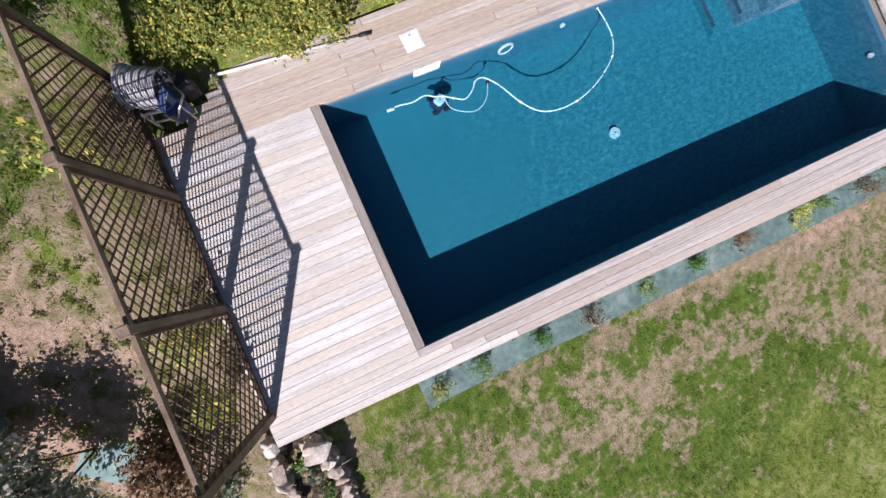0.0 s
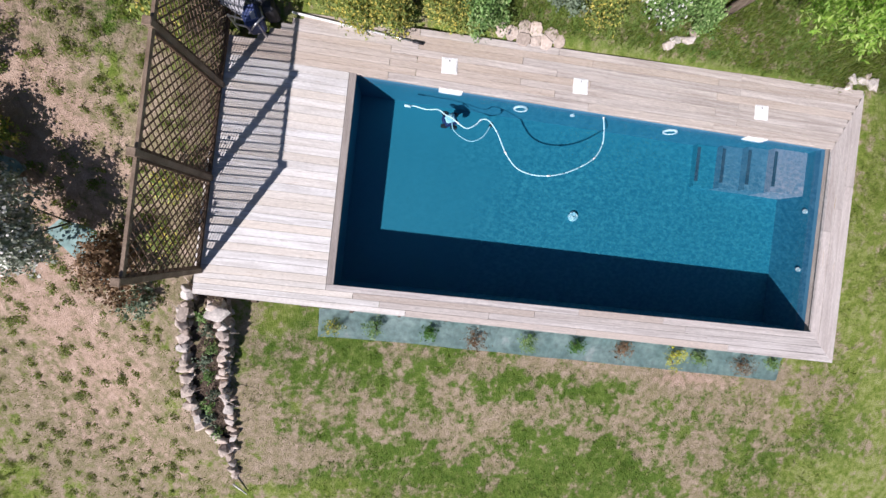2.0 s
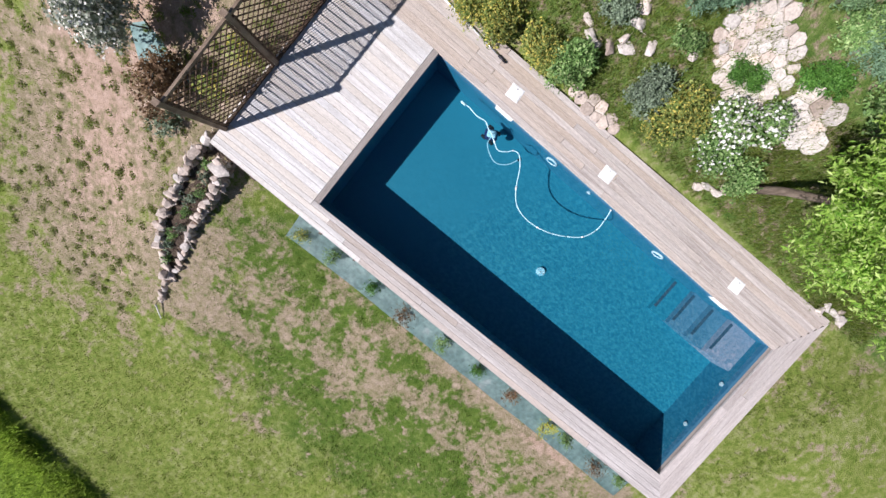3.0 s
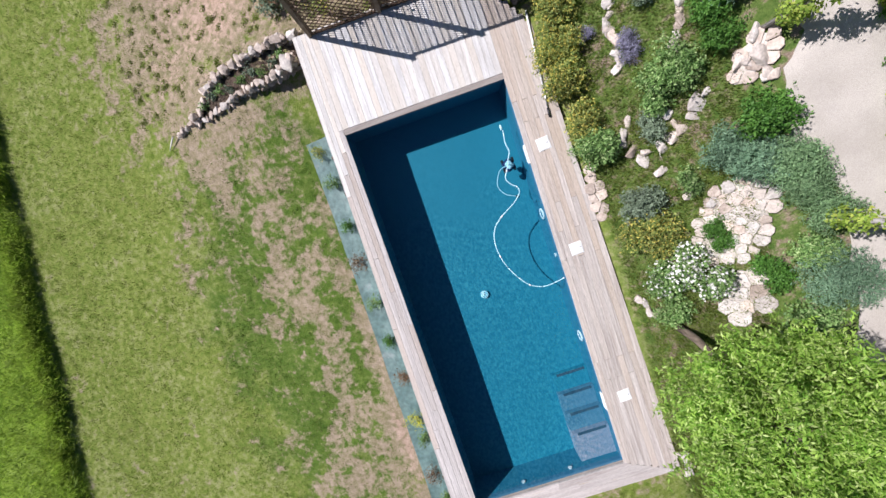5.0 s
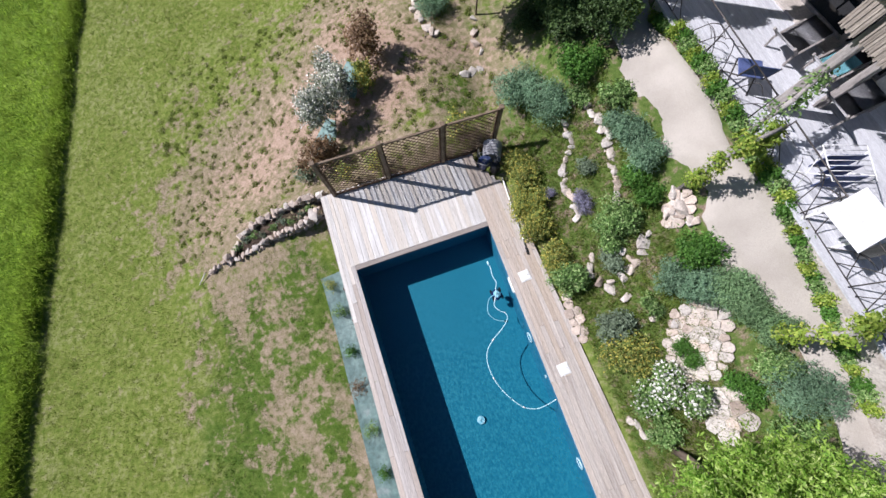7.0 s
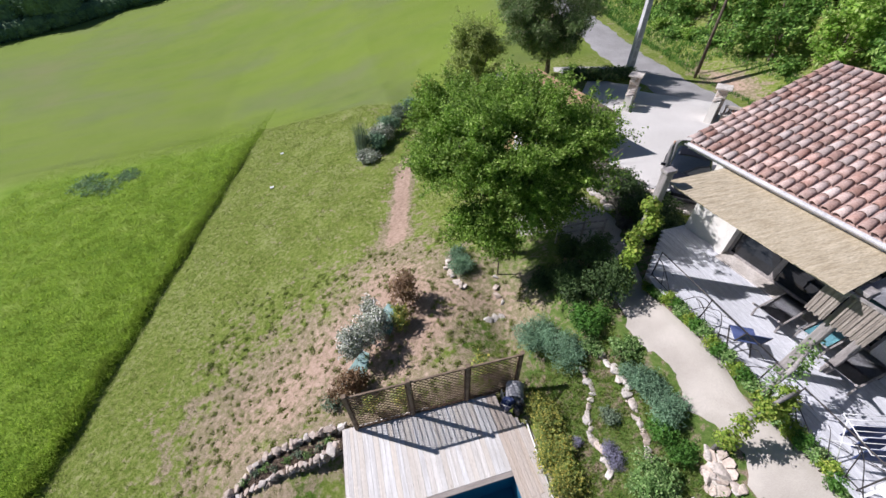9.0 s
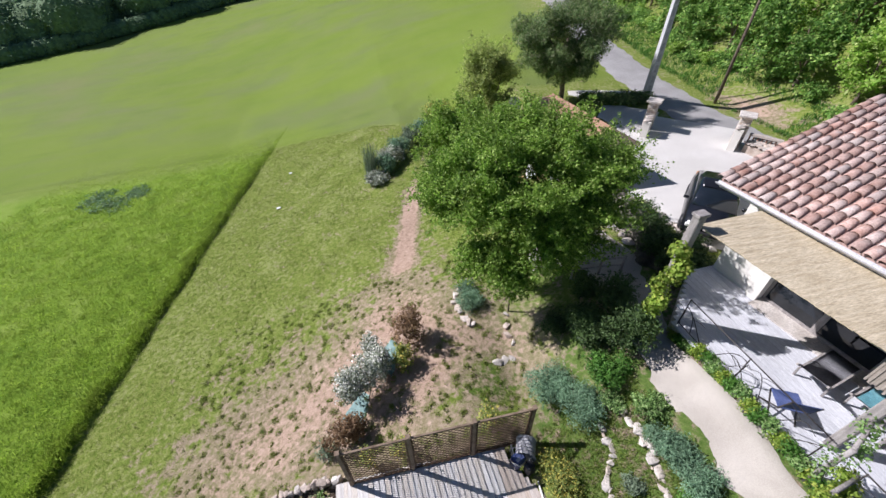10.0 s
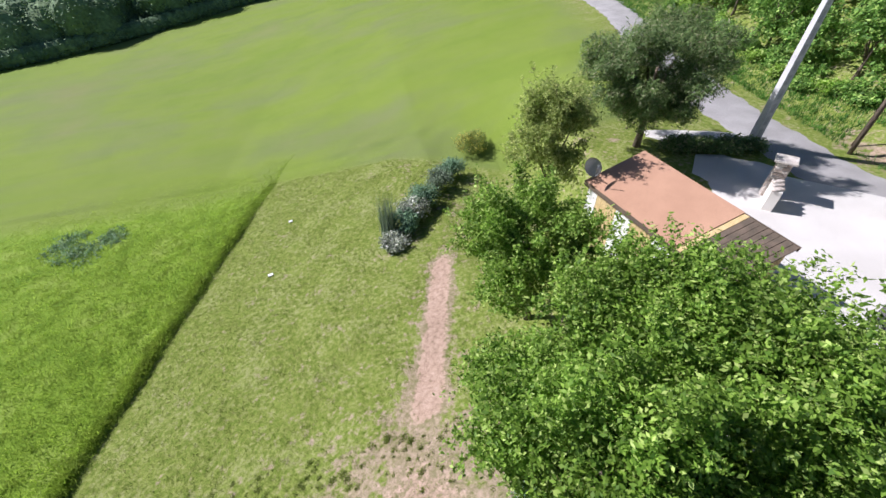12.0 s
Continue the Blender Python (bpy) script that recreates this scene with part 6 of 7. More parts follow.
# ---- stones ----
def build_planter():
    pl = thing("stone_planter", "narrow raised bed edged with rough pale field stones beside the deck", "planter")
    rows = [(smooth_line([(-2.38, 7.60), (-2.88, 7.67), (-3.65, 7.70), (-4.62, 7.69), (-5.35, 7.46), (-5.82, 7.15), (-6.2, 7.0)], 15), 0.36, 0.24),
            (smooth_line([(-2.66, 7.06), (-3.1, 6.96), (-3.6, 6.94), (-4.25, 7.02), (-5.0, 6.98), (-5.75, 6.93), (-6.35, 6.95), (-6.8, 6.92)], 15), 0.62, 0.12)]
    r = random.Random(5)
    k = 0
    for line, high, low in rows:
        run, last = 0.0, line[0]
        step = 0.0
        for i, p in enumerate(line[1:]):
            run += math.dist(p, last)
            last = p
            if run < step:
                continue
            run = 0.0
            s = r.uniform(0.07, 0.15)
            step = s * 1.3
            z = gz(*p) - 0.03
            top = z + high + (low - high) * min(1, 1.6 * i / len(line))
            while z < top:
                sz = r.uniform(0.05, 0.085)
                bm = rock(k, s * r.uniform(0.85, 1.2), r.uniform(0.07, 0.12), sz)
                bm.transform(Matrix.Translation((p[0] + r.uniform(-0.03, 0.03), p[1] + r.uniform(-0.03, 0.03), z)) @ Matrix.Rotation(r.uniform(0, 6.3), 4, "Z"))
                part("stone", bm, STONE if r.random() < 0.25 else STONE_R, pl)
                z += sz * 1.6
                k += 1
    bm = rock(991, 0.24, 0.17, 0.12)
    bm.transform(Matrix.Translation((-2.78, 7.0, gz(-2.78, 7.0) + 0.5)) @ Matrix.Rotation(1.2, 4, "Z"))
    part("stone", bm, STONE, pl, "large pale stone at the deck end")
    bm = bmesh.new()
    bed = []
    for i in range(25):
        t = i / 24
        x = -2.5 - 3.5 * t
        y1 = 7.66 - 0.55 * ss(0.68, 1.0, t)
        y0 = 7.02 - 0.04 * t
        bed.append([bm.verts.new((x, y0 + (y1 - y0) * k / 6, gz(x, y0 + (y1 - y0) * k / 6) + 0.02 + 0.03 * math.sin(i * 2.1 + k * 1.7))) for k in range(7)])
    for a, b in zip(bed, bed[1:]):
        for k in range(6):
            bm.faces.new((a[k], b[k], b[k + 1], a[k + 1])).smooth = True
    bmesh.ops.solidify(bm, geom=bm.faces[:], thickness=0.09)
    part("soil", bm, SOIL, pl, "dark planting soil")
    st = thing("garden_stick", "pale dry stick at the tip of the stone bed", "stick")
    part("stick", tube(bmesh.new(), [(-6.95, 6.95, gz(-6.95, 6.95) + 0.12), (-7.28, 6.69, gz(-7.28, 6.69) + 0.05)], 0.022, 0.012), WALLP, st)


build_planter()


def stones(name, label, places, size, flat, seed, material=None, group="garden stones"):
    """Loose or bedded stones at places, each a thing of its own."""
    r = random.Random(seed)
    for i, (x, y) in enumerate(places):
        s = size * r.uniform(0.75, 1.3)
        bm = rock(seed * 31 + i, s * 1.1, s * r.uniform(0.55, 0.9), s * flat * 0.75)
        ob = new(name, mesh_of(name, bm, material or (STONE if r.random() < 0.75 else STONE_R)))
        ob.matrix_basis = pose(x, y, gz(x, y) + s * flat * 0.35, 0, 0, r.uniform(0, 360))
        tagged(ob, label, "stone", group)


def along(ctrl, n, jit=0.05, seed=1):
    r = random.Random(seed)
    pts = smooth_line(ctrl, 12)
    return [(pts[int(i * (len(pts) - 1) / (n - 1))][0] + r.uniform(-jit, jit), pts[int(i * (len(pts) - 1) / (n - 1))][1] + r.uniform(-jit, jit)) for i in range(n)]


def scatter(cx, cy, rx, ry, n, gap, seed, turn=0.0):
    r = random.Random(seed)
    out = []
    c, s = math.cos(radians(turn)), math.sin(radians(turn))
    for _ in range(n * 40):
        a, q = r.uniform(0, 6.283), math.sqrt(r.random())
        u, v = rx * q * math.cos(a), ry * q * math.sin(a)
        p = (cx + u * c - v * s, cy + u * s + v * c)
        if all(math.dist(p, o) > gap for o in out):
            out.append(p)
        if len(out) >= n:
            break
    return out


def paving(label, cx, cy, rx, ry, turn, size, seed, hole=None, material=None):
    """Close-set angular slabs: cells between scattered middles, on a bed of pale grit."""
    r = random.Random(seed)
    pts = scatter(cx, cy, rx, ry, 400, size, seed, turn)
    weight = [r.uniform(-0.1, 0.1) for _ in pts]
    line = [(cx + math.cos(radians(turn)) * rx * u * 0.96, cy + math.sin(radians(turn)) * rx * u * 0.96, 2 * ry * math.sqrt(max(0.05, 1 - u * u)) * 0.98) for u in np.linspace(-1, 1, 9)]
    ribbon("grit_bed", line, GRIT, "pale grit between the stone slabs", "grit", 0.045, 8)
    for i, (x, y) in enumerate(pts):
        if hole and math.hypot((x - hole[0]) / hole[2], (y - hole[1]) / hole[3]) < 1:
            continue
        cell = [(size * 0.85 * math.cos(a), size * 0.85 * math.sin(a)) for a in (0.3 + math.pi / 4 * k + r.uniform(-0.2, 0.2) for k in range(8))]
        for j, (u, v) in enumerate(pts):
            d = math.hypot(u - x, v - y)
            if j == i or d > size * 2.2:
                continue
            nx, ny, lim = (u - x) / d, (v - y) / d, d * (0.5 + weight[i] - weight[j]) - r.uniform(0.002, 0.009)
            out = []
            for p, q in zip(cell, cell[1:] + cell[:1]):
                a, b = p[0] * nx + p[1] * ny - lim, q[0] * nx + q[1] * ny - lim
                if a <= 0:
                    out.append(p)
                if a * b < 0:
                    t = a / (a - b)
                    out.append((p[0] + (q[0] - p[0]) * t, p[1] + (q[1] - p[1]) * t))
            cell = out
        if len(cell) < 3:
            continue
        bm = prism(bmesh.new(), cell, -0.08, 0.0)
        bmesh.ops.bevel(bm, geom=[e for e in bm.edges if abs(e.verts[0].co.z) < 1e-5 and abs(e.verts[1].co.z) < 1e-5], offset=0.008, segments=1, affect="EDGES")
        ob = new("paving_stone", mesh_of("paving_stone", bm, material or (STONE if r.random() < 0.75 else STONE_R)))
        sx, sy = (gz(x + 0.2, y) - gz(x - 0.2, y)) / 0.4, (gz(x, y + 0.2) - gz(x, y - 0.2)) / 0.4
        ob.matrix_basis = pose(x, y, gz(x, y) + 0.055 + r.uniform(0, 0.03)) @ Matrix.Rotation(math.atan(sy) + r.uniform(-0.05, 0.05), 4, "X") @ Matrix.Rotation(-math.atan(sx) + r.uniform(-0.05, 0.05), 4, "Y")
        tagged(ob, label, "stone", "paving stones")


paving("flat pale limestone slab set in the garden bank", 5.16, 0.42, 0.92, 0.54, 72, 0.17, 3, (4.86, 0.14, 0.2, 0.42))
paving("flat pinkish stone slab beside the gravel path", 5.70, 3.35, 0.40, 0.2, 60, 0.17, 31, None, STONE_R)
paving("broad pale limestone slab at the foot of the bank", 5.14, -1.22, 0.56, 0.36, 80, 0.27, 4)
paving("flat pinkish stone slab beside the deck", 3.08, 1.78, 0.6, 0.1, 90, 0.17, 5, None, STONE_R)
stones("edging_stone", "pale stone edging a garden bed", along([(5.05, 5.3), (5.0, 4.7), (4.87, 4.2), (5.0, 3.8)], 13, 0.04, 6), 0.13, 0.6, 6)
stones("edging_stone", "pale stone edging a garden bed", along([(4.12, 5.6), (4.05, 5.1), (4.1, 4.7), (4.0, 4.2)], 10, 0.04, 7), 0.14, 0.6, 7)
stones("edging_stone", "pale stone edging a garden bed", along([(4.55, 6.6), (4.45, 6.0), (4.15, 5.55)], 9, 0.04, 8), 0.14, 0.6, 8)
stones("edging_stone", "pale stone edging a garden bed", along([(5.05, 6.75), (5.1, 6.2), (5.15, 5.8), (5.05, 5.4)], 11, 0.05, 9), 0.15, 0.6, 9)
stones("edging_stone", "pale stone in a ring round a small shrub", [(4.2 + 0.42 * math.cos(a), 2.75 + 0.42 * math.sin(a)) for a in np.linspace(2.2, 6.8, 9)], 0.13, 0.7, 10)
stones("stepping_stone", "pale stepping stone in the grass", [(4.72, 2.55), (4.28, 1.9), (4.05, 2.2), (4.6, 1.2), (5.0, 2.95), (5.12, 3.12), (4.9, 2.75), (4.95, 0.95)], 0.17, 0.35, 11)
stones("edging_stone", "pale stone at the edge of the gravel path", along([(5.8, 3.7), (5.7, 3.3), (5.95, 2.9), (5.85, 3.5)], 9, 0.12, 12), 0.17, 0.55, 12)
stones("edging_stone", "pale rock at the corner of the deck", along([(3.35, -1.0), (3.55, -1.3), (3.9, -1.5)], 6, 0.05, 13), 0.14, 0.7, 13)
stones("edging_stone", "pale rock at the corner of the deck", along([(3.25, -5.2), (3.4, -5.45), (3.3, -5.8)], 6, 0.07, 14), 0.14, 0.7, 14)
stones("edging_stone", "pale stone round a planted bed", along([(2.35, 11.1), (2.1, 11.7), (2.15, 12.5), (2.5, 13.0)], 10, 0.04, 15), 0.13, 0.6, 15)
stones("edging_stone", "pale stone on bare earth", [(2.78, 9.58), (3.05, 9.62), (3.5, 10.1), (3.42, 10.4), (3.5, 10.75), (3.62, 11.1), (3.3, 9.6)], 0.17, 0.7, 16)
stones("edging_stone", "pale rock beside the gravel path", along([(9.0, 15.3), (8.8, 14.4), (8.7, 13.3), (8.9, 12.3)], 10, 0.1, 17), 0.2, 0.7, 17)
stones("edging_stone", "white rock on the bank by the drive", along([(10.2, 15.4), (10.6, 14.2), (10.9, 13.0), (11.2, 12.0), (11.4, 11.2)], 16, 0.12, 18), 0.2, 0.7, 18, STONE)


def build_rock_face():
    """The rough rock bank that holds up the drive."""
    ob = thing("rock_bank", "rough rock bank below the drive, shade put into its dark boulders", "rock bank", kind="structure")
    r = random.Random(2)
    for i in range(34):
        t = i / 33
        x = 9.15 + 0.5 * math.sin(t * 3) + r.uniform(-0.3, 0.3)
        y = 17.2 - 6.2 * t + r.uniform(-0.2, 0.2)
        z = gz(x - 0.7, y)
        bm = rock(i + 90, r.uniform(0.4, 0.7), r.uniform(0.4, 0.65), r.uniform(0.45, 0.8), 22)
        bm.transform(Matrix.Translation((x, y, z + r.uniform(-0.35, 0.1))))
        # boulders darkened for shade are more frequent south of y 12.6
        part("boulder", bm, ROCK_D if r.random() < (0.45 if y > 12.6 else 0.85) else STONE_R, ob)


build_rock_face()

# ---- plants ----
def shrub(x, y, r, h, leaf, count, size, label, name="shrub", category="shrub", group="", stems=4, slim=0.55, flowers=None, z=None, up=0.45, tuft=6):
    """A low shrub: stems from the ground and an uneven cushion of leaf clumps."""
    z0 = gz(x, y) if z is None else z
    ob = thing(name, label, category, group)
    cl = []
    q = random.Random(int(x * 97 + y * 31))
    for i in range(9):
        a = q.uniform(0, 6.283)
        d = r * 0.62 * math.sqrt(q.random())
        rr = r * q.uniform(0.34, 0.58)
        hz = h * q.uniform(0.45, 0.75)
        cl.append((x + d * math.cos(a), y + d * math.sin(a), z0 + hz * (1 - 0.35 * d / r), rr, rr, h * q.uniform(0.25, 0.42)))
    f = new("foliage", leaf_mesh("foliage", cl, count, size, leaf, up, slim, 0.35, tuft, 3.0 if slim < 0.4 else 2.2))
    f.parent = ob
    for i in range(stems):
        c = cl[i]
        part("stem", tube(bmesh.new(), [(x, y, z0 - 0.04), ((x + c[0]) / 2, (y + c[1]) / 2, z0 + h * 0.3), (c[0], c[1], c[2])], 0.018, 0.008, 5), BARK, ob)
    if flowers:
        mat, n, fs, lab = flowers
        top = [(c[0], c[1], c[2] + 0.02, c[3] * 1.03, c[4] * 1.03, c[5] * 1.05) for c in cl]
        fl = new("blossom", leaf_mesh("blossom", top, n, fs, mat, 0.9, 0.9, 0.9))
        fl.parent = ob
        fl["label"] = lab
    return ob


def tree(x, y, h, crown, leaf, count, size, label, trunk_r=0.16, lean=(0, 0), limbs=7, category="tree", group="", inner=0.45, slim=0.6, up=0.35, seed=1, name="tree", clumps=26, squash=0.75, z=None, fine=0.30, tuft=0, lobes=(), reach=2.2, spokes=0):
    """A tapered trunk with limbs and a crown of many leaf clumps. crown: (cx, cy, cz, rx, ry, rz)."""
    z0 = gz(x, y) - 0.1 if z is None else z
    ob = thing(name, label, category, group)
    cx, cy, cz, rx, ry, rz = crown
    q = random.Random(seed * 77 + 5)
    fork = Vector((x + (cx - x) * 0.55 + lean[0], y + (cy - y) * 0.55 + lean[1], z0 + (cz - rz * 0.55 - z0) * 0.8))
    part("trunk", tube(bmesh.new(), [(x, y, z0), ((x * 2 + fork.x) / 3 + 0.04, (y * 2 + fork.y) / 3, z0 + (fork.z - z0) * 0.4), fork, (cx, cy, cz)], trunk_r, trunk_r * 0.3, 10), BARK, ob)
    cl = []
    for i in range(clumps):
        d = Vector((q.gauss(0, 1), q.gauss(0, 1), q.gauss(0, 0.9))).normalized()
        rad = q.uniform(0.42, 0.95) * (1.0 + 0.16 * noise.noise(d * 2.2 + Vector((seed, 0, 0))))
        s = q.uniform(0.7, 1.25) * fine
        cl.append((cx + d.x * rx * rad, cy + d.y * ry * rad, cz + d.z * rz * rad, rx * s, ry * s, (rz * 0.5 + rx * 0.5) * s * squash))
    for lx, ly, lz, lr, k in lobes:
        for i in range(k):
            d = Vector((q.gauss(0, 1), q.gauss(0, 1), q.gauss(0, 0.9))).normalized() * q.uniform(0.3, 0.95)
            s = q.uniform(0.7, 1.25) * fine * rx
            cl.append((lx + d.x * lr, ly + d.y * lr, lz + d.z * lr * 0.8, s, s, s * squash))
    for i in range(spokes):
        d = Vector((q.gauss(0, 1), q.gauss(0, 1), q.gauss(0.3, 0.8))).normalized()
        far = q.uniform(0.86, 1.2)
        for k in range(6):
            t = k / 5
            u = 0.5 + (far - 0.5) * t
            s = rx * fine * (0.75 - 0.5 * t)
            cl.append((cx + d.x * rx * u, cy + d.y * ry * u, cz + d.z * rz * u + 0.10 * rx * t * t * (0.6 - d.z), s, s, s * 0.8))
    for i in range(limbs):
        c = cl[i]
        m = fork.lerp(Vector(c[:3]), 0.5) + Vector((0, 0, 0.12))
        part("limb", tube(bmesh.new(), [fork, m, c[:3]], trunk_r * 0.45, trunk_r * 0.12, 6), BARK, ob)
    f = new("crown", leaf_mesh("crown", cl, count, size, leaf, up, slim, inner, tuft, reach))
    f.parent = ob
    return ob


# big trees
tree(4.55, 12.1, 6, (4.4, 12.1, 5.15, 3.15, 2.6, 2.5), L_TREE, 290000, 0.080, "large leafy hazel-like tree with a dense fresh green crown", 0.2, seed=3, clumps=90, limbs=14, inner=0.25, fine=0.15, slim=0.5, up=0.6, tuft=10, reach=3.4, spokes=130, lobes=((6.6, 12.3, 5.6, 1.3, 26), (2.6, 13.5, 5.0, 1.1, 18), (4.9, 13.3, 6.4, 1.0, 18), (3.9, 14.2, 6.0, 0.8, 14), (4.2, 10.4, 4.4, 1.1, 18), (1.75, 12.5, 5.1, 0.8, 16), (2.6, 11.4, 3.5, 0.8, 18), (3.5, 10.7, 3.3, 0.7, 12)))
tree(3.95, -1.8, 4, (3.75, -2.55, 3.2, 1.8, 1.75, 1.5), L_LIME, 92000, 0.085, "bright green garden tree beside the deck", 0.11, seed=5, clumps=60, limbs=10, inner=0.2, fine=0.16, slim=0.32, up=0.7, tuft=10, reach=3.4, spokes=90)
tree(4.6, 18.3, 5, (4.35, 18.3, 3.7, 2.2, 2.1, 2.2), L_TREE, 60000, 0.11, "round leafy green tree beside the shed", 0.13, seed=7, clumps=50, inner=0.2, fine=0.18, slim=0.45, up=0.5, tuft=10, reach=3.4, spokes=60)
tree(6.9, 23.1, 7, (6.8, 23.0, 4.7, 1.6, 1.6, 2.3), L_PALE, 32000, 0.11, "slender pale green feathery tree behind the shed", 0.12, seed=9, clumps=36, inner=0.2, fine=0.20, slim=0.4, up=0.5, tuft=10, reach=4.0, spokes=45)
tree(12.6, 25.7, 8, (12.4, 25.7, 5.9, 3.2, 3.1, 2.35), L_PINE, 85000, 0.17, "umbrella pine with a broad dark crown by the lane", 0.2, seed=11, clumps=130, fine=0.19, limbs=12, slim=0.2, inner=0.3, up=0.8, name="pine_tree", tuft=9, reach=1.6)

# shrubs behind the fence
shrub(-1.45, 9.75, 0.74, 1.85, L_SILV, 6800, 0.07, "grey shrub covered in small white blossom", flowers=(FLOWER, 700, 0.045, "white blossom"))
shrub(-1.05, 10.75, 0.62, 1.7, L_SILV, 5200, 0.07, "grey shrub covered in small white blossom", flowers=(FLOWER, 600, 0.045, "white blossom"))
shrub(-2.25, 8.85, 0.75, 1.25, L_RED, 3600, 0.07, "sparse copper-leaved shrub by the fence")
shrub(-2.75, 8.45, 0.35, 0.45, L_GREY, 900, 0.06, "low silvery cushion plant on earth")
shrub(-0.15, 10.45, 0.42, 1.0, L_YEL, 2200, 0.07, "golden-green young shrub on bare earth")
shrub(0.15, 11.15, 0.62, 1.9, L_RED, 3400, 0.075, "tall copper-leaved shrub on bare earth")
shrub(-0.6, 7.75, 0.35, 0.9, L_YEL, 500, 0.07, "yellow-green climber behind the lattice", stems=3)
shrub(-1.5, 7.75, 0.35, 1.0, L_YEL, 600, 0.07, "yellow-green climber behind the lattice", stems=3)
shrub(1.9, 7.75, 0.35, 0.9, L_YEL, 500, 0.07, "yellow-green climber behind the lattice", stems=3)
for x, y, s in ((-1.75, 9.35, 0.9), (-0.55, 10.95, 0.8)):
    cl = new("weed_cloth", mesh_of("weed_cloth", prism(bmesh.new(), [(-0.4, -0.55), (0.35, -0.6), (0.45, 0.5), (-0.3, 0.6)], 0, 0.012), TARP))
    cl.matrix_basis = pose(x, y, gz(x, y) + 0.06, 0, 0, -35) @ Matrix.Scale(s * 1.3, 4)
    tagged(cl, "grey-green weed cloth round the shrubs", "ground cloth", "weed cloths")

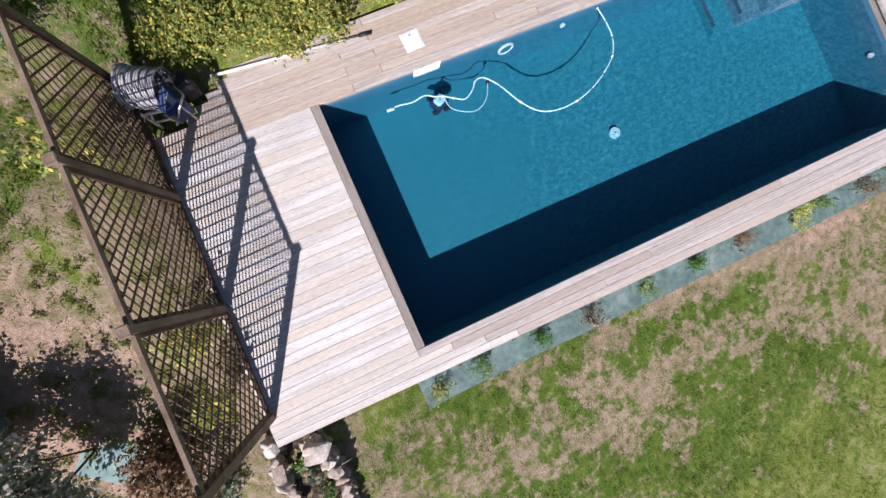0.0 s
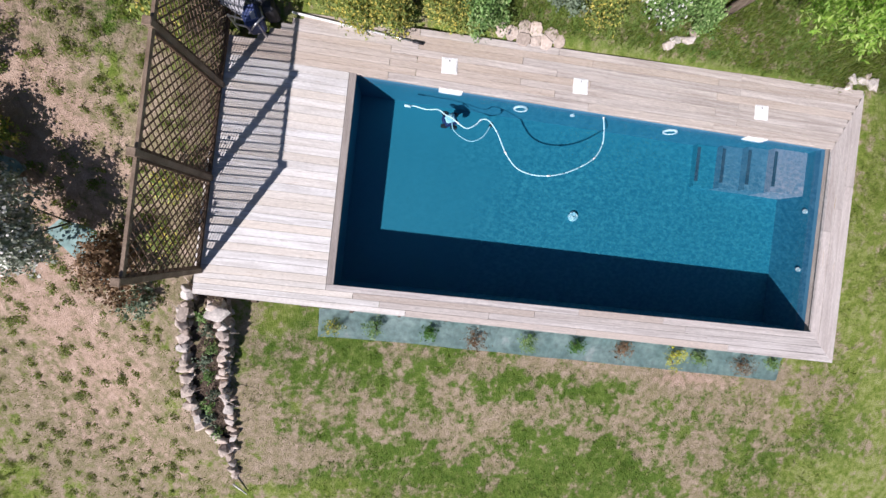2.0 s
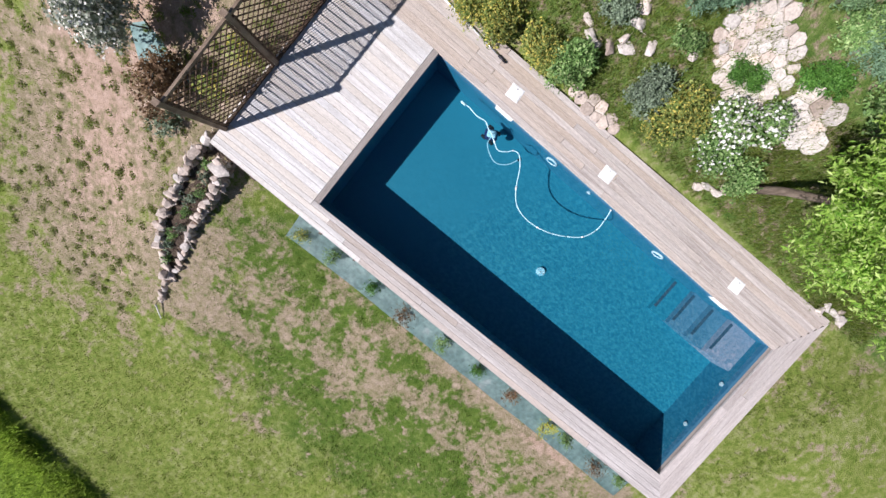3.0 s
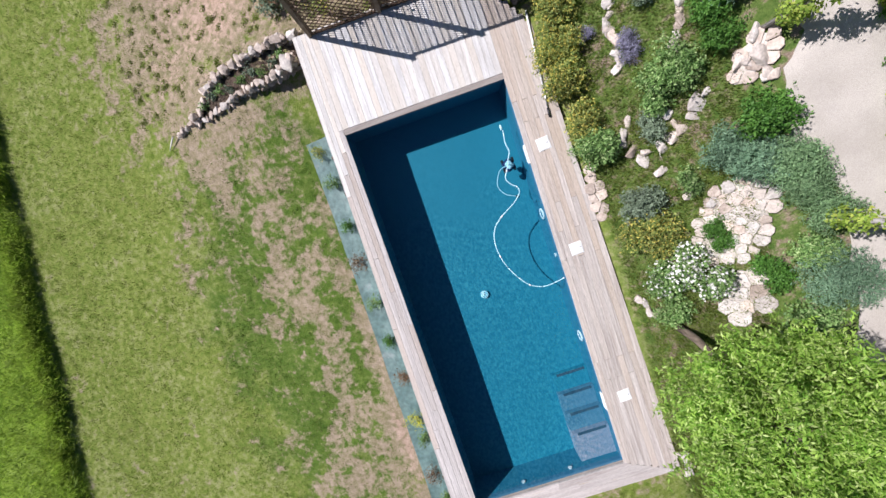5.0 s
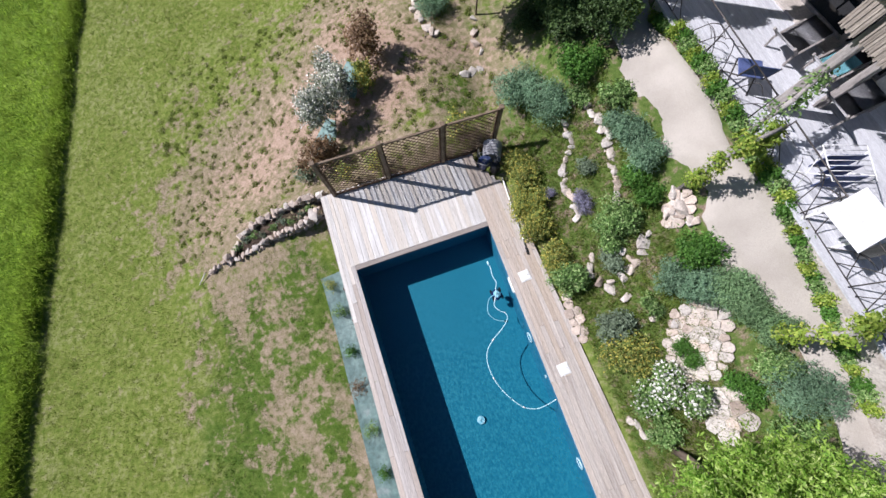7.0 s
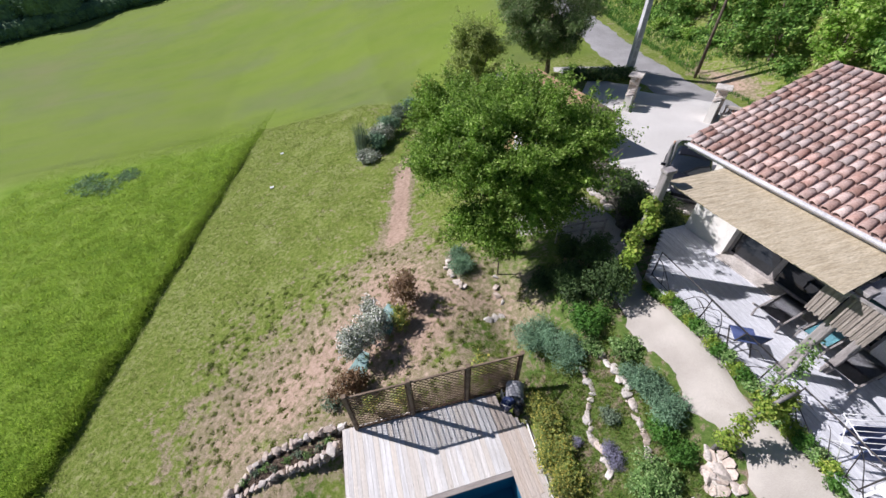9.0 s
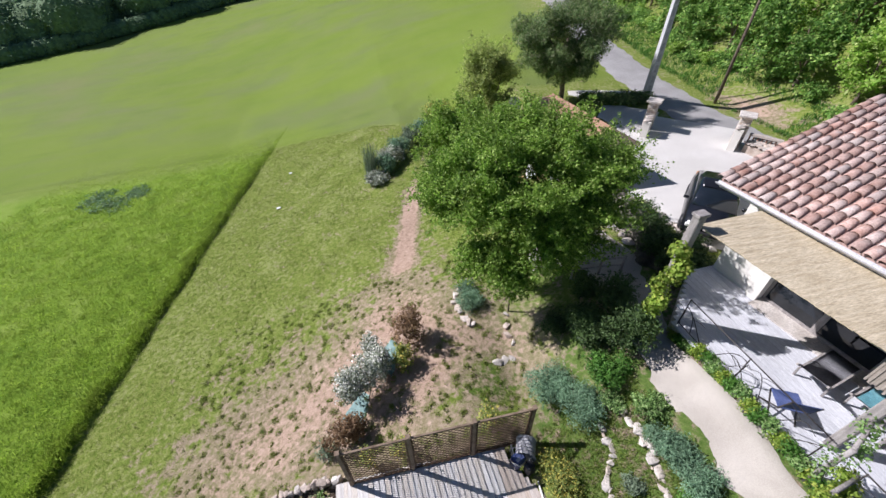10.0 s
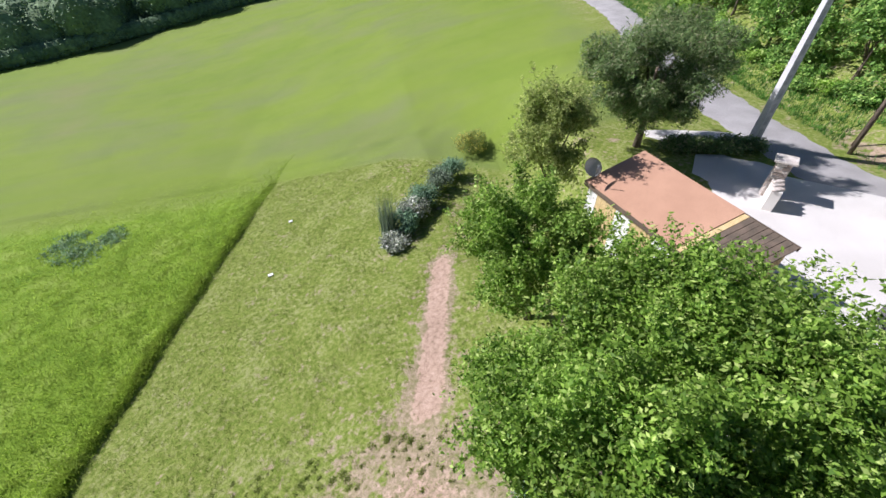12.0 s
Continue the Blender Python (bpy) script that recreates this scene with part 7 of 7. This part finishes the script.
# garden bank between deck and terrace: x, y, radius, height, leaf, leaves, leaf size, label
BEDS = [
    (3.14, 6.05, 0.55, 0.8, L_YEL, 4200, 0.055, "golden-green hedge shrub beside the deck"),
    (3.04, 5.15, 0.50, 0.8, L_YEL, 4000, 0.055, "golden-green hedge shrub beside the deck"),
    (3.10, 4.30, 0.50, 0.8, L_YEL, 4000, 0.055, "golden-green hedge shrub beside the deck"),
    (3.08, 3.50, 0.48, 0.75, L_YEL, 4000, 0.055, "golden-green hedge shrub beside the deck"),
    (3.22, 2.80, 0.46, 0.75, L_GRN, 2400, 0.075, "rounded green shrub beside the deck"),
    (4.15, 4.50, 0.30, 0.4, LILAC, 1500, 0.045, "lavender cushion with grey-violet spikes"),
    (3.64, 5.10, 0.15, 0.3, LILAC, 500, 0.045, "lavender cushion with grey-violet spikes"),
    (4.55, 3.75, 0.58, 0.75, L_GRN, 3200, 0.06, "dense dark green shrub on the bank"),
    (4.35, 3.30, 0.35, 0.45, L_GRN, 1400, 0.06, "low green shrub on the bank"),
    (5.25, 4.50, 0.36, 0.5, L_BRT, 2000, 0.05, "bright green clipped cushion shrub"),
    (5.32, 3.98, 0.34, 0.5, L_BRT, 1800, 0.05, "bright green clipped cushion shrub"),
    (4.50, 5.25, 0.25, 0.35, L_GREY, 900, 0.05, "small grey-green shrub among stones"),
    (4.18, 2.82, 0.30, 0.45, L_GREY, 1300, 0.05, "small grey-green shrub in a ring of stones"),
    (5.15, 1.95, 0.50, 0.55, L_BLUE, 3000, 0.07, "spreading blue-green rosemary on the bank"),
    (5.66, 2.40, 0.48, 0.65, L_BRT, 2400, 0.065, "mid-green shrub above the path"),
    (5.55, 1.60, 0.55, 0.55, L_BLUE, 3200, 0.07, "spreading blue-green rosemary on the bank"),
    (5.88, 1.26, 0.50, 0.55, L_SAGE, 3000, 0.07, "spreading sage-green rosemary on the bank"),
    (6.11, 0.73, 0.50, 0.5, L_SAGE, 2800, 0.065, "spreading sage-green shrub by the path"),
    (6.33, 0.31, 0.40, 0.5, L_SAGE, 2000, 0.065, "spreading sage-green shrub by the path"),
    (3.78, 1.36, 0.44, 0.6, L_GREY, 2600, 0.065, "pale grey-green shrub near the deck"),
    (3.72, 0.60, 0.52, 0.65, L_YEL, 3400, 0.06, "yellow-green flowering shrub on the bank"),
    (4.55, 1.50, 0.28, 0.35, L_GRN, 1200, 0.05, "low grassy green clump"),
    (4.87, 0.42, 0.26, 0.22, L_BRT, 2000, 0.035, "low oval cushion of bright thyme"),
    (4.97, 0.10, 0.26, 0.2, L_BRT, 1800, 0.035, "low oval cushion of bright thyme"),
    (5.55, -0.72, 0.38, 0.4, L_BRT, 2200, 0.05, "bright green cushion shrub by the slabs"),
    (6.07, -0.54, 0.40, 0.55, L_GRN, 2000, 0.06, "green shrub by the path"),
    (6.29, -1.22, 0.65, 0.8, L_BLUE, 4200, 0.06, "large airy blue-green shrub by the path"),
    (3.75, 8.20, 0.62, 1.0, L_BLUE, 3600, 0.075, "dense blue-green shrub beside the fence"),
    (4.20, 7.35, 0.60, 0.9, L_BLUE, 3200, 0.075, "dense blue-green shrub beside the fence"),
    (5.10, 7.75, 0.55, 0.7, L_BRT, 2600, 0.07, "bright green leafy shrub on the bank"),
    (5.47, 6.56, 0.40, 0.4, L_GRN, 1800, 0.06, "round green shrub on the bank"),
    (5.32, 6.03, 0.24, 0.3, L_BLUE, 1100, 0.04, "small clipped blue-green ball"),
    (5.30, 5.55, 0.22, 0.3, L_BLUE, 1000, 0.04, "small clipped blue-green ball"),
    (5.42, 5.60, 0.46, 0.55, L_BLUE, 2800, 0.07, "spreading blue-green rosemary by the path"),
    (5.52, 4.90, 0.46, 0.55, L_BLUE, 2800, 0.07, "spreading blue-green rosemary by the path"),
    (2.55, 12.00, 0.42, 0.55, L_BLUE, 2000, 0.07, "blue-green shrub in a stone-edged bed"),
    (2.60, 12.70, 0.35, 0.5, L_BLUE, 1500, 0.07, "blue-green shrub in a stone-edged bed"),
    # leaf colour darkened to stand in for shade under the big tree
    (5.20, 9.40, 0.62, 0.7, L_DARK, 1900, 0.08, "green shrub, leaf tone lowered for the tree's shade"),
    (6.00, 10.60, 0.6, 0.6, L_DARK, 1900, 0.08, "green shrub, leaf tone lowered for the tree's shade"),
    # made tall to throw shade on the path, leaves darkened too
    (5.63, 8.25, 0.6, 1.35, L_DARK, 3400, 0.07, "tall green shrub by the terrace corner, leaf tone lowered for shade"),
    (4.90, 6.95, 0.3, 0.4, L_GRN, 1200, 0.06, "low green shrub on the bank"),
    # ivy added over the bank's deep shade, leaves darkened for it
    (9.55, 12.60, 0.75, 1.2, L_DARK, 2600, 0.09, "ivy mass on the rock bank, shade put into its leaf tone"),
    (9.25, 11.50, 0.75, 1.2, L_DARK, 2600, 0.09, "ivy mass on the rock bank, shade put into its leaf tone"),
    (9.80, 13.60, 0.7, 1.0, L_DARK, 2400, 0.09, "ivy mass on the rock bank, shade put into its leaf tone"),
    (9.10, 10.20, 0.7, 1.0, L_DARK, 2400, 0.09, "ivy mass on the rock bank, shade put into its leaf tone"),
    (9.85, 11.60, 0.9, 1.0, L_DARK, 2600, 0.09, "ivy mass on the rock bank, shade put into its leaf tone"),
    (9.90, 10.70, 0.8, 1.0, L_DARK, 2600, 0.09, "ivy mass on the rock bank, shade put into its leaf tone"),
    (4.70, 9.70, 0.5, 0.6, L_DARK, 1500, 0.08, "green shrub, leaf tone lowered for the tree's shade"),
    # this and the next raised to throw shade on the path
    (5.15, 8.85, 0.5, 1.0, L_DARK, 2200, 0.08, "green shrub, leaf tone lowered for the tree's shade"),
    (6.10, 9.30, 0.6, 1.2, L_DARK, 2600, 0.08, "green shrub, leaf tone lowered for the tree's shade"),
    (3.80, -1.20, 0.36, 0.5, L_GRN, 1200, 0.07, "low green shrub beside the deck"),
    (5.95, -1.90, 0.5, 0.55, L_GRN, 1500, 0.08, "leafy green shrub on the bank"),
    (5.60, -3.20, 0.8, 0.7, L_GRN, 2600, 0.08, "green shrub under the tree"),
    (5.60, -5.20, 0.8, 0.8, L_GREY, 2600, 0.08, "pale flowering shrub south of the tree"),
]
for x, y, r, h, leaf, n, size, label in BEDS:
    fine = leaf in (L_BLUE, L_SAGE, LILAC)
    shrub(x, y, r * 1.2, h * 1.05, leaf, int(n * (2.7 if fine else 1.8)), size * 0.9, label, slim=0.25 if fine else 0.5, tuft=8 if fine else 6)
shrub(4.15, -0.15, 0.55, 0.75, L_GRN, 2600, 0.06, "shrub rose thick with white flowers", flowers=(FLOWER, 520, 0.055, "white roses"))
shrub(4.55, -0.70, 0.45, 0.65, L_GRN, 2000, 0.06, "shrub rose thick with white flowers", flowers=(FLOWER, 340, 0.055, "white roses"))
shrub(3.72, -0.50, 0.46, 0.6, L_GRN, 2200, 0.06, "small shrub rose with white flowers beside the deck", flowers=(FLOWER, 180, 0.05, "white roses"))

# climbers on the terrace wall and arches over the path
q = random.Random(4)
for i in range(40):
    p = tp(0.2 + i * 0.245, 0.04, 0)
    shrub(p.x, p.y, q.uniform(0.15, 0.22), q.uniform(0.34, 0.52), (L_VINE, L_BRT, L_GRN)[i % 3], 1000, 0.055, "leafy climber against the terrace wall", "climber", "climber", "terrace climbers", 3)


def arch(ax, ay, bx, by, zt, leaf, n, label):
    """A rustic arch over the path with a climber on it."""
    ob = thing("vine_arch", label, "arch", "path arches")
    za, zb = gz(ax, ay), gz(bx, by) if bx < 7 else TERR_Z
    for px, py, z in ((ax, ay, za), (bx, by, zb)):
        part("post", tube(bmesh.new(), [(px, py, z - 0.05), (px, py, zt)], 0.045), GREYWOOD, ob)
    part("beam", tube(bmesh.new(), [(ax, ay, zt), ((ax + bx) / 2, (ay + by) / 2, zt + 0.08), (bx, by, zt)], 0.04), GREYWOOD, ob)
    cl = []
    r = random.Random(int(ax * 50))
    for k in range(12):
        t = k / 11
        cl.append((ax + (bx - ax) * t + r.uniform(-0.1, 0.1), ay + (by - ay) * t + r.uniform(-0.15, 0.15), zt + r.uniform(-0.25, 0.15), 0.20, 0.20, 0.15))
    for px, py, z in ((ax, ay, za),):
        cl += [(px + r.uniform(-0.1, 0.1), py + r.uniform(-0.1, 0.1), z + (zt - z) * t, 0.24, 0.24, 0.22) for t in (0.3, 0.5, 0.75)]
    f = new("foliage", leaf_mesh("foliage", cl, n, 0.068, leaf, 0.5, 0.6, 0.2))
    f.parent = ob


arch(5.89, 3.79, 7.2, 3.95, 3.7, L_VINE, 3000, "rustic arch over the path, grown with a leafy vine")
arch(6.2, 0.15, 7.6, 0.1, 3.7, L_VINE, 3200, "rustic arch over the path, grown with a yellow-green vine")
arch(7.05, 4.25, 7.95, 4.6, 4.2, L_GRN, 800, "leafy vine over the terrace corner post")
vn = thing("vine", "bright yellow-green vine climbing the corner post", "vine")
f = new("foliage", leaf_mesh("foliage", [(6.3 + 0.1 * math.sin(k), 8.25 + 0.12 * math.cos(k * 2), 2.2 + 0.36 * k, 0.26, 0.26, 0.26) for k in range(10)], 4200, 0.085, L_VINE, 0.5, 0.7, 0.2))
f.parent = vn
part("stem", tube(bmesh.new(), [(6.4, 8.3, 1.8), (6.34, 8.22, 3.4), (6.38, 8.32, 5.4)], 0.03, 0.015, 6), BARK, vn)

# flower bed at the far end of the lawn
for i, (x, y, r, h, leaf, lab) in enumerate((
        (0.25, 24.9, 0.50, 0.5, L_SILV, "silvery cushion plant at the end of the bed"), (0.9, 25.9, 0.55, 0.9, L_BLUE, "dark blue-green shrub in the lawn bed"),
        (1.5, 26.8, 0.60, 1.0, L_SILV, "grey flowering shrub in the lawn bed"), (2.3, 27.8, 0.60, 1.0, L_BLUE, "dark blue-green shrub in the lawn bed"),
        (3.2, 28.9, 0.60, 1.0, L_GREY, "grey-green shrub in the lawn bed"), (4.2, 30.2, 0.65, 1.0, L_BLUE, "dark blue-green shrub in the lawn bed"),
        (6.1, 33.3, 0.80, 1.2, L_YEL, "golden-green rounded shrub on the lawn"))):
    shrub(x, y, r * 1.55, h * 1.3, leaf, 4200, 0.10, lab)
sp = thing("spiky_plant", "clump of tall upright grey-green spikes", "plant")
f = new("foliage", blade_mesh("foliage", np.array([[0.05 + 0.12 * math.cos(k), 26.0 + 0.3 * math.sin(k * 1.7), gz(0.05, 26.0)] for k in range(60)]), 1.7, 0.06, L_GREY, 4, 0.16, 0.25))
f.parent = sp

# coarse weeds standing in the meadow
for x, y, r, h in ((-20.3, 32.6, 1.0, 0.26), (-18.6, 30.6, 1.2, 0.26), (-17.3, 32.5, 1.1, 0.24)):
    shrub(x, y, r * 1.4, h * 0.6, L_SAGE, 1800, 0.10, "grey-green clump of coarse weeds in the meadow", "meadow_weed", "weeds", "meadow weeds", 2)

# planting strip below the deck
bm = bmesh.new()
rows = []
for i in range(41):
    y = 5.35 - 10.7 * i / 40
    rows.append([bm.verts.new((-2.68 - 0.16 * k - 0.1 * i / 40, y, gz(-2.75 - 0.16 * k, y) + 0.05 + 0.02 * math.sin(i * 0.9 + k) + (0.06 if k == 0 else 0))) for k in range(5)])
for a, b in zip(rows, rows[1:]):
    for k in range(4):
        bm.faces.new((a[k], b[k], b[k + 1], a[k + 1])).smooth = True
bmesh.ops.solidify(bm, geom=bm.faces[:], thickness=0.01)
tagged(part("weed_cloth", bm, TARP), "grey-green weed cloth along the foot of the deck", "ground cloth")
BEDDING = {
    L_YEL: "young yellow-green plant on the weed cloth", L_GOLD: "bright yellow flowering plant on the weed cloth", L_GRN: "small green plant on the weed cloth",
    L_BRT: "small bright green plant on the weed cloth", L_RED: "wispy brownish plant on the weed cloth"}
for x, y, leaf, r, h in ((-3.12, 5.05, L_YEL, 0.24, 0.32), (-2.98, 4.16, L_GRN, 0.24, 0.40), (-2.98, 3.02, L_BRT, 0.19, 0.34), (-3.05, 1.98, L_RED, 0.30, 0.42), (-3.02, 0.84, L_GRN, 0.22, 0.42),
                         (-2.98, -0.26, L_BRT, 0.19, 0.34), (-3.0, -1.39, L_RED, 0.22, 0.34), (-3.08, -2.62, L_GOLD, 0.27, 0.46), (-2.98, -3.25, L_GRN, 0.20, 0.30), (-3.08, -4.3, L_RED, 0.28, 0.40), (-2.96, -5.05, L_GRN, 0.18, 0.28)):
    shrub(x, y, r, h, leaf, 420, 0.06, BEDDING[leaf], "bedding_plant", "plant", "plants along the deck", 3, slim=0.25)
for i in range(9):
    t = i / 8
    shrub(-2.9 - 2.7 * t, 7.40 - 0.08 * (i % 3), 0.15, 0.2, L_GREY if i % 2 else L_GRN, 170, 0.05, "seedling in the stone bed", "seedling", "plant", "bed seedlings", 1)

# lane side: shrubs for a shaded wall by the pine, woodland on the bank
for i in range(9):
    t = i / 8
    # dark leaf row made up in place of a low stone wall in shade
    shrub(13.9 + 3.7 * t, 25.0 - 0.9 * t, 0.55, 0.7, L_PINE, 1100, 0.12, "low dark shrub standing in for a shaded stone wall", "wall_stand_in_shrub", "hedge", "lane hedge", 2)
wq = random.Random(21)
spots = []
for row, (x0, rr) in enumerate(((25.6, 1.7), (28.5, 2.3), (32.0, 2.7), (36.5, 3.0))):
    y = -6.0 + row * 1.3
    while y < 84:
        spots.append((x0 + 0.06 * (y - 20) + 0.11 * max(0, y - 30) + wq.uniform(-0.9, 0.9), y, rr * wq.uniform(0.8, 1.2)))
        y += rr * wq.uniform(1.5, 2.0)
for i, (x, y, r) in enumerate(spots):
    z0 = gz(x, y)
    hh = r * wq.uniform(1.0, 1.5)
    near = x < 31
    tree(x, y, hh * 2, (x, y, z0 + hh * 1.05, r, r, hh), L_WOOD if wq.random() < 0.75 else L_LIME, int((5600 if near else 2600) * r / 2), 0.21 if near else 0.34, "leafy woodland tree on the bank above the lane", 0.13, seed=100 + i, limbs=3, group="bank woodland", clumps=30, inner=0.3, slim=0.5, up=0.5, tuft=7)
for i in range(60):
    y = 2 + i * 0.95
    x = 23.9 + 0.06 * (y - 20) + 0.11 * max(0, y - 30) + wq.uniform(-0.2, 1.6)
    if not 18.0 < y < 26.0 or x > 25.0:
        shrub(x, y, wq.uniform(0.6, 1.1), wq.uniform(0.5, 1.1), L_WOOD if i % 3 else L_LIME, 900, 0.16, "scrubby green bush on the lane verge", "verge_bush", "shrub", "verge bushes", 2)

# far wood across the field
cl = []
for i in range(150):
    t = wq.random()
    x, y = -78 + 57 * t + wq.uniform(-3, 3), 90 + 34 * t + wq.uniform(0, 26)
    r = wq.uniform(3.2, 5.2)
    cl.append((x, y, gz(x, y) + r * wq.uniform(0.5, 1.2), r, r, r * 1.1))
for i in range(40):
    t = i / 39
    x, y = -76 + 55 * t, 88.5 + 33 * t
    cl.append((x, y, gz(x, y) + 1.2, 2.0, 2.0, 1.8))
bm = bmesh.new()
for k, (x, y, z, rx, ry, rz) in enumerate(cl):
    for v in bmesh.ops.create_icosphere(bm, subdivisions=2, radius=1.0)["verts"]:
        d = v.co.normalized() * (0.86 + 0.16 * noise.noise(v.co * 2.5 + Vector((k, 0, 0))))
        v.co = Vector((x + d.x * rx, y + d.y * ry, z + d.z * rz))
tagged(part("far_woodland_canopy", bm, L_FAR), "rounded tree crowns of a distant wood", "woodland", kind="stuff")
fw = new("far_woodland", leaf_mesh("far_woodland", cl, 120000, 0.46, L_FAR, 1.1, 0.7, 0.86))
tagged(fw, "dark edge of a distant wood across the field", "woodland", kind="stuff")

# ---- grass ----
def grass():
    n = 105000
    x, y = rng.uniform(-14.5, 6.0, n), rng.uniform(-7.5, 36, n)
    dry, tall, soil, far = cover(x, y)
    wob = np.array([noise.noise(Vector((a * 0.7, b * 0.7, 0))) for a, b in zip(x, y)])
    deck = (x > -3.4) & (y < 7.45) & (y > -5.7)
    keep = (x > mow_x(y)) & ~deck & (y < field_y(x)) & ~((x > 3.0) & (y < 16)) & (rng.random(n) > np.clip((dry - 0.17 + 0.25 * wob) * (1.1 + 0.7 * patch(x, y, -5.4, 0.6, 4.5, 8)), 0.05, 0.97)) & ~((np.abs(x - 0.55 - 0.245 * (y - 15.9)) < 0.42) & (y > 15.4) & (y < 23.8))
    x, y = x[keep], y[keep]
    lush = 0.25 + 0.5 * rng.random(len(x)) < lushness(x, y)
    for pick, mat, lab in ((~lush, G_LAWN, "short patchy lawn grass, green and dry"), (lush, G_LUSH, "darker clover-rich turf below the pool")):
        gx, gy = x[pick], y[pick]
        ob = new("lawn_grass", blade_mesh("lawn_grass", np.c_[gx, gy, ground(gx, gy)], 0.032 + 0.03 * rng.random(len(gx)), 0.016, mat, 5, 0.05, 1.3))
        tagged(ob, lab, "grass", kind="stuff")
    n = 620
    x, y = rng.uniform(-8, 4.2, n), rng.uniform(7.6, 15.5, n)
    size = rng.uniform(0.06, 0.17, n)
    tufts = np.c_[x, y, ground(x, y) + 0.03, size, size, size * 0.45]
    ob = new("weed_tufts", leaf_mesh("weed_tufts", tufts, n * 60, 0.06, G_LAWN, 0.8, 0.3, 0.2))
    tagged(ob, "small weed tufts dotted over bare earth", "weeds", kind="stuff")
    n = 60000
    y = rng.uniform(-9, 40, n)
    x = mow_x(y) - rng.random(n) ** 1.6 * 18
    ob = new("meadow_grass", blade_mesh("meadow_grass", np.c_[x, y, ground(x, y)], (0.07 + 0.08 * rng.random(n)) * ss(42, 28, y), 0.028, G_TALL, 4, 0.10, 1.9))
    tagged(ob, "tall bright green meadow grass along the mown edge", "grass", kind="stuff")
    n = 9000
    y = rng.uniform(-9, 36, n)
    x = mow_x(y) - rng.random(n) * 0.55
    ob = new("meadow_edge_grass", blade_mesh("meadow_edge_grass", np.c_[x, y, ground(x, y)], (0.15 * ss(40, 15, y) + 0.03) * (0.6 + 0.4 * np.sin(y * 2.1 + np.sin(y * 0.7) * 3)), 0.03, G_TALL, 4, 0.08, 1.0))
    tagged(ob, "uncut tall grass standing at the mown edge", "grass", kind="stuff")
    n = 21000
    x, y = rng.uniform(3.2, 5.6, n), rng.uniform(-6.5, 7.4, n)
    ob = new("bank_grass", blade_mesh("bank_grass", np.c_[x, y, ground(x, y)], 0.07, 0.016, G_LAWN, 5, 0.06, 0.9))
    tagged(ob, "short grass between the shrubs of the bank", "grass", kind="stuff")
    n = 9000
    y = rng.uniform(4, 60, n)
    x = 22.0 + 0.06 * (y - 20) + 0.11 * np.maximum(0, y - 30) + rng.random(n) * 3.0
    keep = ~((y > 18.8) & (y < 24.2) & (x > 22.3) & (x < 24.3))
    x, y = x[keep], y[keep]
    ob = new("verge_grass", blade_mesh("verge_grass", np.c_[x, y, ground(x, y)], 0.2, 0.04, L_BRT, 4, 0.1, 0.7))
    tagged(ob, "rough grass on the lane verge", "grass", kind="stuff")


grass()

# pale spots left on the lawn
for x, y, s in ((-6.13, 25.2, 0.16), (-5.7, 29.8, 0.14)):
    ob = new("lawn_marker", mesh_of("lawn_marker", box(bmesh.new(), (0, 0, 0), (s * 1.6, s * 1.2, 0.04), 20, 0.01), WHITE))
    ob.matrix_basis = pose(x, y, gz(x, y) + 0.05)
    tagged(ob, "small pale block lying on the lawn", "block", "lawn blocks")
